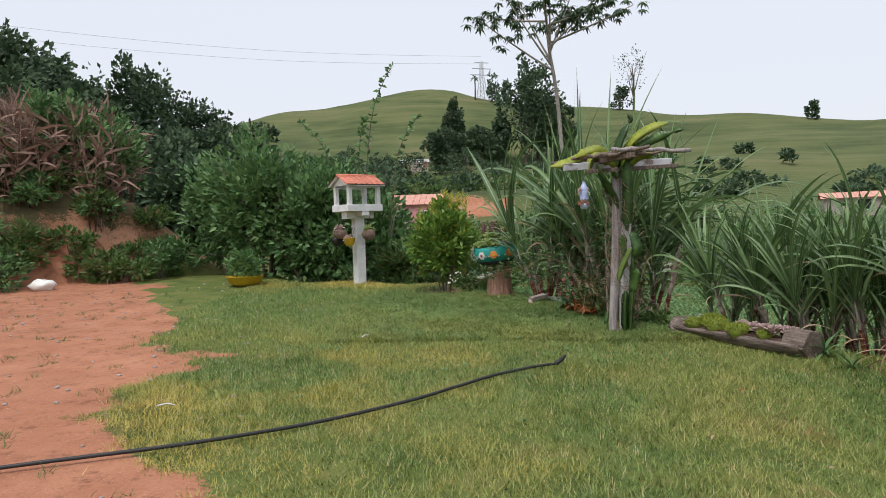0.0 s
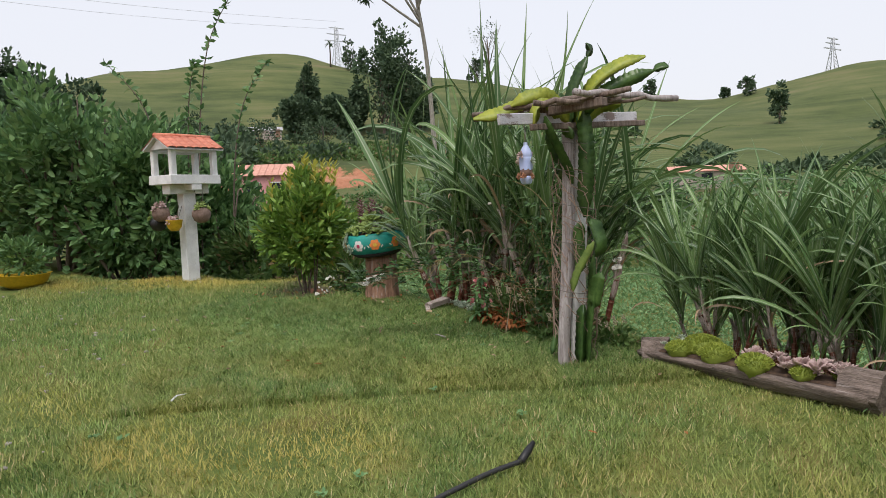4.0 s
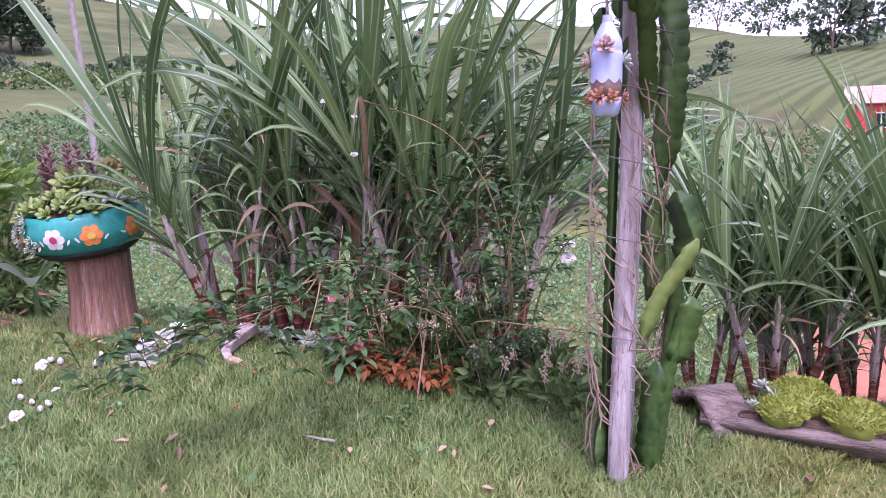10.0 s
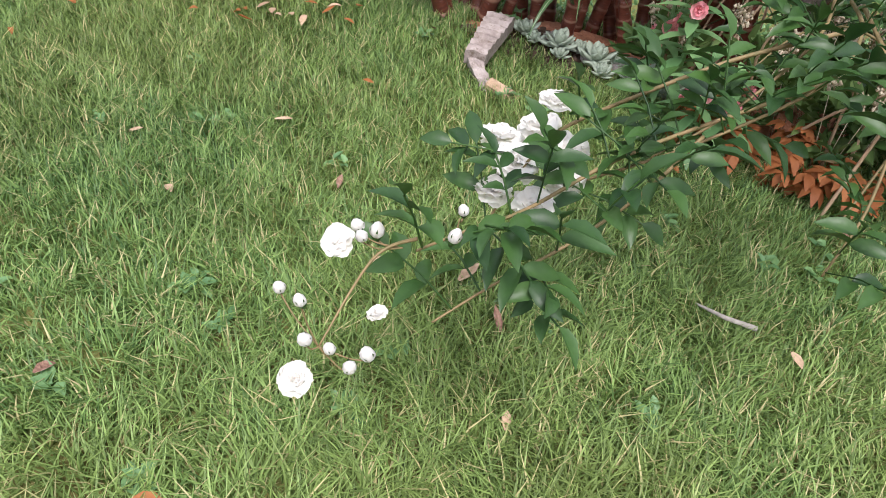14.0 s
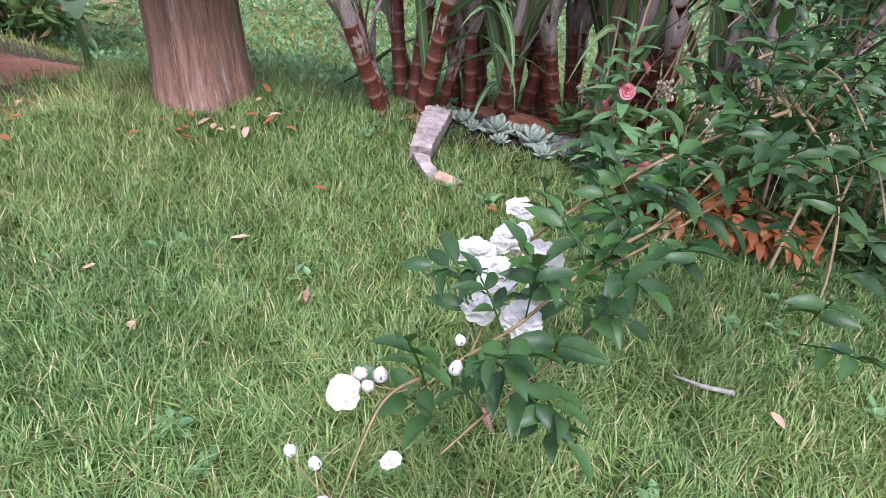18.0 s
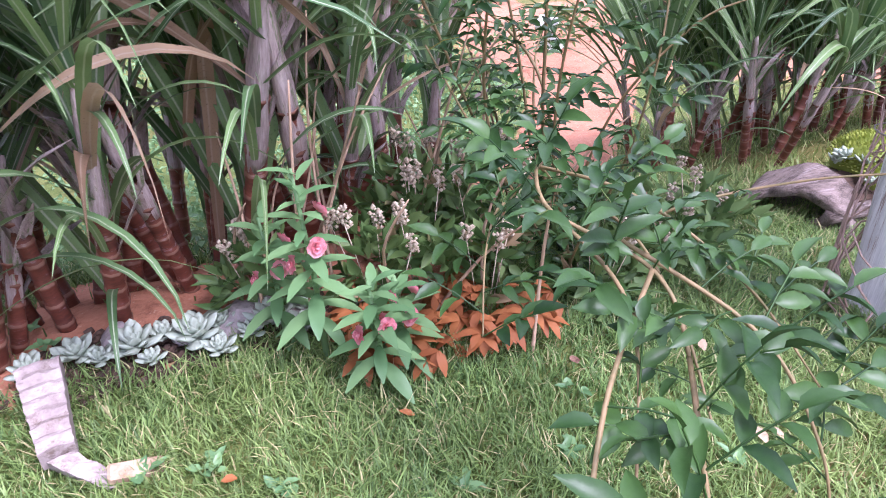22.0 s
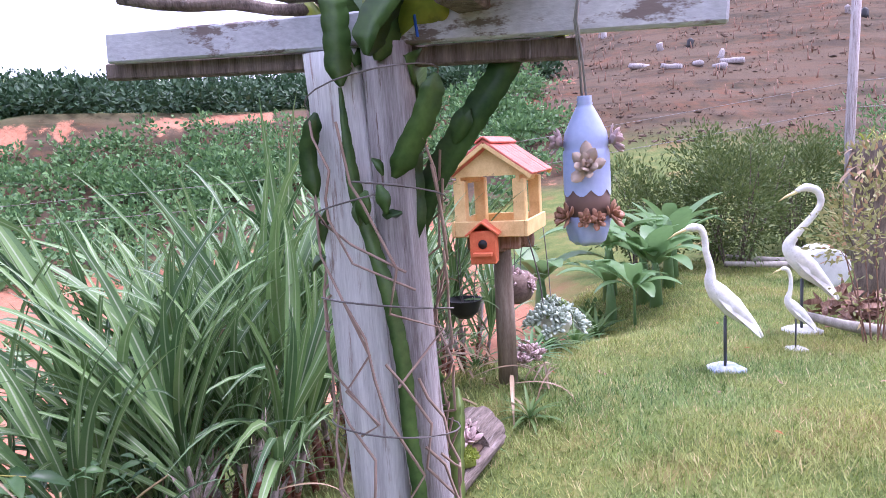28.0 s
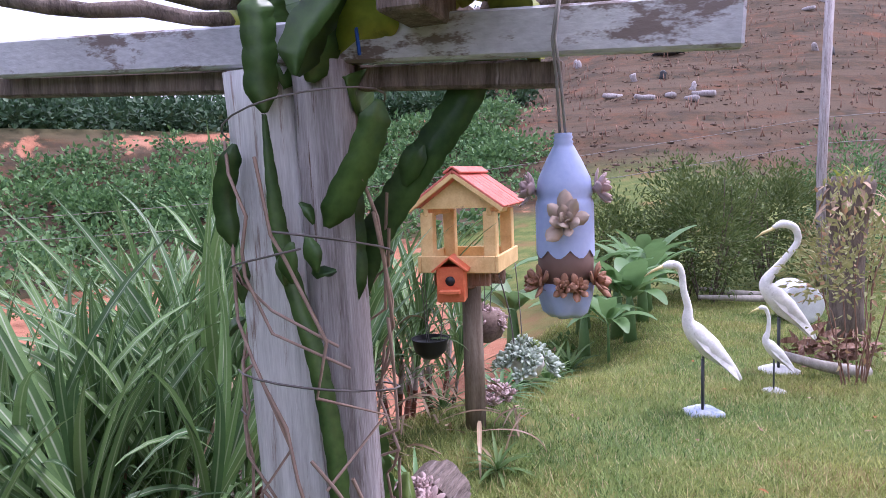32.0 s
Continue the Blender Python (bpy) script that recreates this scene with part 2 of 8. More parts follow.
M_GREYWOOD = surface("weathered_grey_wood", (0.20, 0.17, 0.165), (0.50, 0.46, 0.46), 5, 0.85, (7, 7, 0.5), 45, 0.8, (0.13, 0.08, 0.06), (0.56, 0.66))
M_PLANK = surface("whitewashed_plank", (0.48, 0.47, 0.47), (0.79, 0.78, 0.77), 4, 0.8, (7, 7, 0.5), 40, 0.5, (0.30, 0.22, 0.19), (0.57, 0.67))
M_LOG = surface("old_log_wood", (0.06, 0.045, 0.035), (0.26, 0.20, 0.17), 6, 0.9, (6, 6, 0.7), 45, 0.8, (0.33, 0.28, 0.26), (0.6, 0.7), dist=0.012)
M_LOGX = surface("old_log_bark", (0.06, 0.045, 0.035), (0.28, 0.22, 0.19), 5, 0.9, (0.7, 6, 6), 40, 0.9, (0.34, 0.29, 0.27), (0.56, 0.68), dist=0.02)
M_STUMP = surface("split_stump_wood", (0.085, 0.036, 0.022), (0.37, 0.22, 0.15), 4, 0.85, (6, 6, 0.35), 30, 0.9, (0.40, 0.33, 0.30), (0.55, 0.66), dist=0.012)
M_POST = surface("round_post_wood", (0.14, 0.10, 0.07), (0.30, 0.24, 0.18), 6, 0.85, (5, 5, 0.6), 50, 0.4)
M_WHITE = surface("worn_white_paint", (0.62, 0.63, 0.64), (0.80, 0.81, 0.82), 4, 0.65, (2, 2, 2), 40, 0.2, (0.30, 0.28, 0.25), (0.64, 0.72))
M_BEAM = surface("flaking_white_paint_beam", (0.36, 0.36, 0.40), (0.66, 0.66, 0.70), 2.2, 0.7, (1.0, 2.5, 2.5), 45, 0.5, (0.21, 0.165, 0.155), (0.545, 0.60))
M_YELLOW = surface("worn_yellow_paint", (0.62, 0.39, 0.15), (0.80, 0.57, 0.26), 5, 0.6, (2, 2, 2), 45, 0.25, (0.28, 0.17, 0.08), (0.63, 0.72))
M_REDROOF = surface("faded_red_paint", (0.50, 0.10, 0.07), (0.66, 0.20, 0.14), 5, 0.6, (3, 3, 3), 50, 0.25, (0.58, 0.36, 0.30), (0.60, 0.72), rand=0.15)
M_ORANGE = surface("orange_red_paint", (0.58, 0.11, 0.04), (0.72, 0.19, 0.08), 6, 0.55, (2, 2, 2), 45, 0.15, (0.35, 0.12, 0.06), (0.66, 0.75))
M_TILE = surface("clay_roof_tile", (0.48, 0.12, 0.07), (0.66, 0.26, 0.17), 6, 0.8, (2, 2, 2), 40, 0.3, (0.30, 0.16, 0.12), (0.6, 0.72), rand=0.25)
M_TEAL = surface("teal_gloss_paint", (0.012, 0.22, 0.19), (0.025, 0.33, 0.28), 6, 0.4, (2, 2, 2), 30, 0.1, (0.05, 0.16, 0.15), (0.68, 0.78))
M_RUBBER = plain("black_tyre_rubber", (0.02, 0.02, 0.02), 0.75)
M_BLACKPOT = plain("black_plastic", (0.018, 0.018, 0.02), 0.45)
M_HERON = surface("white_painted_cement", (0.63, 0.62, 0.59), (0.85, 0.84, 0.80), 14, 0.75, (1, 1, 1), 90, 0.6, (0.42, 0.40, 0.36), (0.62, 0.72), dist=0.01)
M_BLUEBASE = surface("blue_white_base_paint", (0.25, 0.36, 0.62), (0.72, 0.75, 0.80), 14, 0.6, (1, 1, 1), 50, 0.2)
M_DARKLEG = plain("dark_grey_steel", (0.05, 0.055, 0.06), 0.5)
M_BEAK = plain("dull_yellow_paint", (0.58, 0.50, 0.22), 0.5)
M_BOTTLE = surface("pale_blue_painted_plastic", (0.36, 0.44, 0.72), (0.50, 0.57, 0.82), 8, 0.4, (1, 1, 1), 60, 0.15, (0.62, 0.64, 0.75), (0.66, 0.75))
M_SOIL = surface("dark_potting_soil", (0.035, 0.022, 0.016), (0.12, 0.075, 0.05), 20, 0.95, (1, 1, 1), 90, 0.8)
M_BROWNBAND = plain("brown_soil_behind_plastic", (0.17, 0.10, 0.075), 0.6)
M_STRING = plain("grey_twine", (0.30, 0.28, 0.26), 0.9)
M_WIRE = plain("dull_wire", (0.16, 0.14, 0.13), 0.6)
M_VINE = plain("dry_aerial_roots", (0.34, 0.24, 0.19), 0.9)
M_BLUETIE = plain("bright_blue_twine", (0.03, 0.12, 0.62), 0.5)
M_POT = surface("coconut_pot_fibre", (0.10, 0.065, 0.05), (0.27, 0.19, 0.16), 8, 0.9, (1, 1, 1), 50, 0.5)
M_YPOT = plain("yellow_enamel_pot", (0.66, 0.42, 0.03), 0.4)
M_HOSE = plain("black_hose", (0.03, 0.03, 0.032), 0.5)
M_CACTUS = surface("dragon_fruit_stem", (0.020, 0.056, 0.015), (0.078, 0.150, 0.036), 6, 0.36, (1, 1, 1), 40, 0.25, (0.20, 0.17, 0.06), (0.68, 0.8), rand=0.3)
M_CACTUSY = surface("sun_yellowed_dragon_fruit_stem", (0.16, 0.22, 0.03), (0.35, 0.38, 0.05), 6, 0.5, (1, 1, 1), 40, 0.25, (0.14, 0.18, 0.04), (0.6, 0.75), rand=0.2)
M_CACTUSG = surface("pale_green_dragon_fruit_stem", (0.09, 0.16, 0.035), (0.19, 0.26, 0.06), 6, 0.5, (1, 1, 1), 40, 0.25, (0.08, 0.14, 0.03), (0.58, 0.72))
M_CANESTALK = surface("red_cane_stalk", (0.075, 0.022, 0.014), (0.21, 0.066, 0.038), 6, 0.5, (1, 1, 3), 40, 0.2, (0.34, 0.28, 0.30), (0.58, 0.7), rand=0.3)
M_SHEATH = surface("pale_cane_sheath", (0.19, 0.135, 0.12), (0.52, 0.435, 0.41), 6, 0.75, (6, 6, 0.6), 40, 0.8, (0.13, 0.17, 0.07), (0.52, 0.62), rand=0.6)
M_DRYLEAF = surface("dry_cane_leaf", (0.26, 0.17, 0.10), (0.50, 0.36, 0.24), 6, 0.85, (4, 4, 0.6), 40, 0.4, rand=0.3)
M_ROSELEAF = leafy("rose_leaf", (0.013, 0.044, 0.012), (0.052, 0.120, 0.026), (0.42, 0.33, 0.07), 0.015, 0.42, 0.15, scale=60)
M_ROSESTEM = surface("rose_cane", (0.15, 0.13, 0.05), (0.27, 0.19, 0.09), 20, 0.6, (1, 1, 1), 80, 0.2)
M_PETAL = leafy("white_petal", (0.86, 0.84, 0.79), (0.91, 0.90, 0.86), None, 0, 0.6, 0.45)
M_PINK = leafy("pink_petal", (0.68, 0.20, 0.24), (0.82, 0.40, 0.42), None, 0, 0.5, 0.3)
M_BALSAM = leafy("balsam_leaf", (0.10, 0.22, 0.085), (0.21, 0.37, 0.15), None, 0, 0.4, 0.3)
M_RUST = leafy("orange_foliage", (0.25, 0.08, 0.025), (0.44, 0.17, 0.055), None, 0, 0.6, 0.25)
M_SUCC = leafy("grey_green_succulent", (0.28, 0.35, 0.26), (0.47, 0.54, 0.43), None, 0, 0.5, 0.1)
M_SUCCPINK = leafy("pink_grey_succulent", (0.40, 0.27, 0.26), (0.58, 0.44, 0.42), None, 0, 0.5, 0.1)
M_SUCCPEACH = leafy("peach_grey_succulent", (0.42, 0.33, 0.27), (0.62, 0.48, 0.38), None, 0, 0.5, 0.1)
M_SUCCRUST2 = leafy("olive_bronze_succulent", (0.22, 0.22, 0.08), (0.36, 0.32, 0.13), None, 0, 0.5, 0.1)
M_SUCCRUST = leafy("bronze_succulent", (0.28, 0.12, 0.07), (0.46, 0.25, 0.15), None, 0, 0.5, 0.1)
M_SUCCGREEN = leafy("green_succulent", (0.15, 0.26, 0.07), (0.34, 0.42, 0.13), None, 0, 0.5, 0.15)
M_PURPLE = leafy("dark_red_succulent", (0.16, 0.06, 0.07), (0.32, 0.16, 0.17), None, 0, 0.5, 0.15)
M_MOSS = leafy("yellow_green_sedum", (0.20, 0.27, 0.04), (0.42, 0.47, 0.09), None, 0, 0.6, 0.2)
M_BUSH = leafy("glossy_bush_leaf", (0.075, 0.175, 0.032), (0.29, 0.44, 0.09), (0.42, 0.38, 0.08), 0.05, 0.35, 0.3)
M_NEWLEAF = leafy("yellow_young_leaf", (0.36, 0.40, 0.06), (0.58, 0.50, 0.12), None, 0, 0.45, 0.35)
M_HEDGE = leafy("dark_shrub_leaf", (0.058, 0.14, 0.052), (0.19, 0.33, 0.12), None, 0, 0.5, 0.25)
M_WEED = leafy("weed_leaf", (0.06, 0.13, 0.035), (0.17, 0.26, 0.08), (0.30, 0.22, 0.12), 0.1, 0.5, 0.3)
M_CORN = leafy("dry_corn_leaf", (0.16, 0.10, 0.08), (0.38, 0.25, 0.19), None, 0, 0.85, 0.25)
M_BANANA = leafy("banana_leaf", (0.08, 0.18, 0.06), (0.20, 0.33, 0.13), None, 0, 0.4, 0.35)
M_TREEFAR = leafy("far_tree_leaf", (0.034, 0.07, 0.038), (0.11, 0.165, 0.085), None, 0, 0.7, 0.15, scale=0.6)
M_COFFEE = leafy("coffee_leaf", (0.025, 0.065, 0.03), (0.07, 0.13, 0.06), None, 0, 0.5, 0.15, scale=1)
M_BARK = surface("brown_bark", (0.07, 0.05, 0.04), (0.20, 0.16, 0.13), 6, 0.9, (4, 4, 1), 40, 0.6)
M_PALEBARK = surface("pale_bark", (0.22, 0.20, 0.17), (0.42, 0.39, 0.34), 6, 0.9, (3, 3, 1), 40, 0.4)
M_STONE = surface("grey_stone", (0.22, 0.19, 0.18), (0.46, 0.41, 0.39), 7, 0.9, (1, 1, 1), 40, 0.9, (0.14, 0.12, 0.10), (0.58, 0.7), dist=0.015)


# the ground: one sheet from the lawn to the hills
CX, CY = 0.0, 6.0
SECTORS = {
    -180: ((0, 0), (30, 0), (80, 5), (150, 16), (400, 22)),
    -100: ((0, 0), (14, 0), (17, 1.6), (40, 8), (120, 20), (400, 25)),
    -60: ((0, 0), (12.5, 0), (13.6, 2.0), (20, 3.4), (60, 9), (150, 24), (400, 28)),
    -40: ((0, 0), (12, 0), (13.1, 2.1), (20, 3.4), (60, 8), (200, 26), (400, 30)),
    -24: ((0, 0), (11.5, 0), (14, -0.1), (30, -0.2), (60, 2.5), (110, 9), (200, 31), (400, 30)),
    -13: ((0, 0), (7.9, 0), (10.2, -0.9), (30, -1.2), (54, 1.2), (62, 1.8), (66, 4.2), (104, 8.5), (140, 14), (224, 41.5), (400, 36)),
    -2: ((0, 0), (6.8, 0), (9, -0.9), (30, -1.2), (54, 1.2), (62, 1.8), (66, 4.4), (104, 8.5), (140, 14), (224, 48.6), (400, 42)),
    10: ((0, 0), (5.3, 0), (7.4, -0.8), (30, -1.2), (54, 1.2), (62, 1.8), (66, 4.2), (104, 8.5), (140, 14), (224, 39.7), (400, 34)),
    22: ((0, 0), (4.5, 0), (6.8, -0.8), (30, -1.2), (60, 1.2), (72, 3.2), (104, 8), (150, 15), (224, 34.6), (400, 30)),
    33: ((0, 0), (4.0, 0), (6.4, -0.9), (30, -1.2), (60, 1.0), (72, 2.6), (104, 5.5), (150, 14), (224, 28.4), (400, 26)),
    44: ((0, 0), (3.7, 0), (6.2, -0.9), (30, -1.2), (60, 1.0), (72, 2.0), (104, 5), (150, 14), (220, 34), (400, 30)),
    57: ((0, 0), (3.5, 0), (6.0, -1.0), (28, -1.2), (50, 1.5), (80, 4), (150, 18), (200, 26), (400, 24)),
    75: ((0, 0), (3.6, 0), (6.0, -1.0), (20, -1.2), (48, -0.5), (58, 0.2), (64, 3.6), (90, 8.0), (150, 16), (400, 20)),
    98: ((0, 0), (4.3, 0), (6.6, -1.0), (18, -1.2), (26, -0.5), (33, 2.0), (36, 4.6), (60, 7.0), (110, 15.5), (400, 18)),
    116: ((0, 0), (5.2, -0.05), (7.4, -1.0), (16, -1.2), (26, 0.4), (32, 2.4), (35, 4.2), (60, 7), (110, 13.5), (400, 16)),
    136: ((0, 0), (9, -0.12), (12, -0.4), (22, 0.6), (28, 2.4), (31, 3.6), (60, 11), (85, 21), (400, 24)),
    147: ((0, 0), (10.5, -0.2), (14, -0.3), (24, 1.4), (30, 3.6), (60, 13.8), (84, 24.5), (400, 26)),
    159: ((0, 0), (16, -0.3), (24, 0.6), (30, 2.8), (60, 14.6), (84, 25.5), (400, 26)),
    168: ((0, 0), (20, -0.3), (30, 1.5), (60, 12), (80, 18.5), (400, 19)),
    180: ((0, 0), (30, 0), (80, 5), (150, 16), (400, 22)),
}
SECTOR_KEYS = sorted(SECTORS)


def smooth01(v, a, b):
    t = max(0.0, min(1.0, (v - a) / (b - a)))
    return t * t * (3 - 2 * t)


def slope(x, y):
    return 0.0269 * y - 0.0046 * x


def height(x, y):
    dx, dy = x - CX, y - CY
    r, az = math.hypot(dx, dy), math.degrees(math.atan2(dx, dy))
    k = max(i for i in range(len(SECTOR_KEYS) - 1) if SECTOR_KEYS[i] <= az)
    a0, a1 = SECTOR_KEYS[k], SECTOR_KEYS[k + 1]
    f = (az - a0) / (a1 - a0)
    f = f * f * (3 - 2 * f)
    h = []
    for a in (a0, a1):
        p = SECTORS[a]
        h.append(float(np.interp(r, [q[0] for q in p], [q[1] for q in p])))
    z = h[0] * (1 - f) + h[1] * f
    near = max(0.0, min(1.0, (22 - r) / 9))
    z += slope(CX, CY) + near * (slope(x, y) - slope(CX, CY)) - (1 - near) * 0.0
    if y < 5.4 and -8 < y:
        z -= 0.175 * smooth01(x, 1.7, 2.9) * smooth01(-y, -5.2, -3.9) * (1 - smooth01(-y, 5, 8)) * (1 - smooth01(x, 7, 10))  # the lawn dips towards its lower end
    if 4.5 < y < 9.8 and x > 0.7:
        z -= 0.06 * smooth01(x, 0.7, 1.9) * smooth01(y, 4.5, 6.0) * (1 - smooth01(y, 8.4, 9.8)) * (1 - smooth01(x, 3.0, 4.5))  # a shallow hollow under the trellis
    if r > 20:
        z += min(1, (r - 20) / 60) * 1.6 * noise.fractal((x * 0.02, y * 0.02, 3.1), 1.0, 2.0, 4)
    if r < 20:
        z += 0.010 * noise.noise((x * 0.9, y * 0.9, 0.3))
    return z


def on_ground(x, y, dz=0.0):
    return Vector((x, y, height(x, y) + dz))


DIRT_EDGE = ((-30, -1.2), (0, -1.2), (3.2, -1.35), (4.8, -2.5), (6.0, -2.3), (8.3, -2.9), (10, -4.0), (11.6, -4.9), (14, -6.0), (16, -7.5), (40, -12))


def covers(x, y):
    """How much of bare red earth, brown ground (dry hillside, litter, some painted shade) and dark crop rows covers a
    place.
    """
    dx, dy = x - CX, y - CY
    r, az = math.hypot(dx, dy), math.degrees(math.atan2(dx, dy))
    wob = noise.fractal((x * 0.5, y * 0.5, 1.7), 1.0, 2.0, 3)
    dirt = brown = crop = 0.0
    if r < 60 and az < -10 or az > 179:
        e = float(np.interp(y, [q[0] for q in DIRT_EDGE], [q[1] for q in DIRT_EDGE]))
        dirt = smooth01(e - x + 1.1 * wob + 0.55 * noise.noise((x * 3, y * 3, 2)), -0.45, 0.5) * (1 if r < 16.5 else max(0, 1 - (r - 16.5) / 2))
    if r > 3 and 30 < az < 140:
        yard = smooth01(r, 6.5, 7.6) * (1 - smooth01(r, 19, 22)) * smooth01(az, 62, 70) * (1 - smooth01(az, 122, 128))
        gap = (1 - smooth01(abs(y - 8.78 + 0.16 * (x - 3.0)) - 0.06 * (x - 3.0), 0.20, 0.42)) * smooth01(x, 2.75, 3.1) * (1 - smooth01(x, 9, 11))
        dirt = max(dirt, yard * smooth01(wob, -0.9, -0.2), gap)
        cut = smooth01(r, 33.8, 34.6) * (1 - smooth01(r, 35.6, 36.3)) * smooth01(az, 86, 94) * (1 - smooth01(az, 132, 138))
        dirt = max(dirt, cut * smooth01(wob, -0.35, 0.2) * 0.95)
    if -16 < az < 10 and 61 < r < 68:
        dirt = max(dirt, smooth01(r, 61.5, 62.5) * (1 - smooth01(r, 66, 67.5)) * smooth01(az, -14, -10) * (1 - smooth01(az, 3, 8)) * smooth01(wob, -1.0, -0.4))
    if -75 < az < -20 and 11 < r < 19:
        # dark red-brown bank; part of its shade is put into this brown
        bank = smooth01(r, 12.0, 12.8) * (1 - smooth01(r, 16, 18)) * smooth01(-az, 22, 27)
        dirt = dirt * (1 - bank) + bank * (0.36 + 0.35 * wob)
        brown = max(brown, 0.75 * bank)
    if az > 128 and r > 20:
        brown = smooth01(r, 23, 27) * smooth01(az + 0.06 * (r - 28) * -1, 134, 138) * (1 - smooth01(az, 172, 178))
    if 76 < az < 140 and 18 < r < 38:
        brown = max(brown, smooth01(r, 19, 21.5) * (1 - smooth01(r, 35.5, 37)) * smooth01(az, 78, 86))
        dirt = max(dirt, 0.44 * brown * smooth01(wob, -0.2, 0.5))
    if 55 < az < 146 and r > 36:
        crop = smooth01(az, 56, 70) * (1 - smooth01(az, 140, 145)) * (1 - brown) * smooth01(r, 36, 38)
    if -20 < az < 70 and 16 < r < 70:
        brown = max(brown, 0.55 * smooth01(r, 20, 28) * (1 - smooth01(r, 55, 64)) * smooth01(wob, -0.3, 0.4) * smooth01(az, -16, -8))
    if -20 < az < 60 and 66 < r < 150:
        crop = max(crop, 0.75 * smooth01(r, 68, 72) * (1 - smooth01(r, 105 + 8 * wob, 118 + 8 * wob)))
    if 8.4 < y < 13.5 and abs(x) < 3:
        # brown leaf litter, with the shade under bush and stump coloured in
        for px, py, pr in ((-0.10, 11.70, 0.6), (0.8, 10.85, 0.4), (0.2, 12.6, 0.9)):
            k = 1 - smooth01(math.hypot(x - px, (y - py) * 1.2) + 0.25 * wob, 0.55 * pr, pr)
            brown = max(brown, k)
        d, e = 0.926 * (x - 1.40) + 0.377 * (y - 10.15), 0.377 * (x - 1.40) - 0.926 * (y - 10.15)  # the flower bed: across and along its edge
        dirt = max(dirt, 0.9 * smooth01(d + 0.06 * wob, -0.02, 0.06) * (1 - smooth01(d, 0.7, 1.0)) * smooth01(e, -0.25, -0.1) * (1 - smooth01(e, 1.2, 1.6)))
        dirt = max(dirt, 1 - smooth01(math.hypot(x - 0.30, (y - 11.8) * 1.4) + 0.2 * wob, 0.25, 0.55))
    return dirt, brown, crop


def ground_material():
    m, nt, b = start("grass_and_red_earth", 0.95, 0, 0.15)

    def mask(name):
        a = nt.nodes.new("ShaderNodeAttribute")
        a.attribute_name = name
        return a.outputs["Fac"]

    big, mid, fine = noise_at(nt, 0.35, 4, space="P"), noise_at(nt, 2.2, 5, space="P"), noise_at(nt, 40, 4, space="P")
    far = noise_at(nt, 0.03, 6, space="P")
    mix3 = maths(nt, "ADD", maths(nt, "MULTIPLY", mid, 0.6), maths(nt, "MULTIPLY", fine, 0.4))
    lawn = ramp(nt, mix3, [(0.3, (0.045, 0.072, 0.02)), (0.5, (0.115, 0.15, 0.04)), (0.7, (0.24, 0.20, 0.07))])
    lawn = blend(nt, between(nt, noise_at(nt, 0.7, 4, space="P"), 0.56, 0.72), lawn, (0.20, 0.13, 0.055))
    streak = noise_at(nt, 1.0, 6, (0.035, 0.035, 0.5), "P", 0.7)
    hill = ramp(nt, maths(nt, "ADD", maths(nt, "MULTIPLY", far, 0.45), maths(nt, "MULTIPLY", streak, 0.55)), [(0.36, (0.045, 0.062, 0.026)), (0.47, (0.085, 0.108, 0.040)), (0.56, (0.125, 0.138, 0.055)), (0.66, (0.18, 0.155, 0.085))])
    col = blend(nt, mask("far"), lawn, hill)
    wave = nt.nodes.new("ShaderNodeTexWave")
    wave.bands_direction = "Y"
    wave.inputs["Scale"].default_value, wave.inputs["Distortion"].default_value, wave.inputs["Detail"].default_value = 0.16, 4, 3
    wave.inputs["Detail Scale"].default_value = 0.5
    gp = nt.nodes.new("ShaderNodeNewGeometry")
    nt.links.new(gp.outputs["Position"], wave.inputs[0])
    rows = ramp(nt, wave.outputs["Fac"], [(0.2, (0.070, 0.095, 0.035)), (0.7, (0.112, 0.14, 0.048))])
    col = blend(nt, mask("crop"), col, rows)
    dry = ramp(nt, maths(nt, "ADD", maths(nt, "MULTIPLY", mid, 0.5), maths(nt, "MULTIPLY", big, 0.5)), [(0.38, (0.042, 0.036, 0.022)), (0.5, (0.088, 0.058, 0.033)), (0.62, (0.13, 0.066, 0.036))])
    dry = blend(nt, maths(nt, "MULTIPLY", wave.outputs["Fac"], 0.12), dry, (0.15, 0.115, 0.08))
    dry = blend(nt, maths(nt, "MULTIPLY", between(nt, noise_at(nt, 0.9, 6, (0.4, 1, 3), "P", 0.8), 0.50, 0.60), 0.8), dry, (0.06, 0.046, 0.034))
    dry = blend(nt, maths(nt, "MULTIPLY", between(nt, noise_at(nt, 1.0, 5, (0.06, 0.06, 1.5), "P", 0.7), 0.49, 0.57), 0.7), dry, (0.125, 0.09, 0.06))
    dry = blend(nt, between(nt, noise_at(nt, 4.5, 4, (1, 1, 1), "P", 0.75), 0.60, 0.66), dry, (0.07, 0.05, 0.04))
    dry = blend(nt, between(nt, noise_at(nt, 0.22, 5, (1, 1, 2), "P", 0.7), 0.58, 0.68), dry, (0.17, 0.07, 0.035))
    col = blend(nt, mask("brown"), col, dry)
    red = ramp(nt, maths(nt, "ADD", maths(nt, "MULTIPLY", mid, 0.45), maths(nt, "ADD", maths(nt, "MULTIPLY", fine, 0.25), maths(nt, "MULTIPLY", big, 0.3))), [(0.3, (0.20, 0.075, 0.04)), (0.45, (0.36, 0.155, 0.09)), (0.6, (0.45, 0.21, 0.125)), (0.75, (0.52, 0.31, 0.20))])
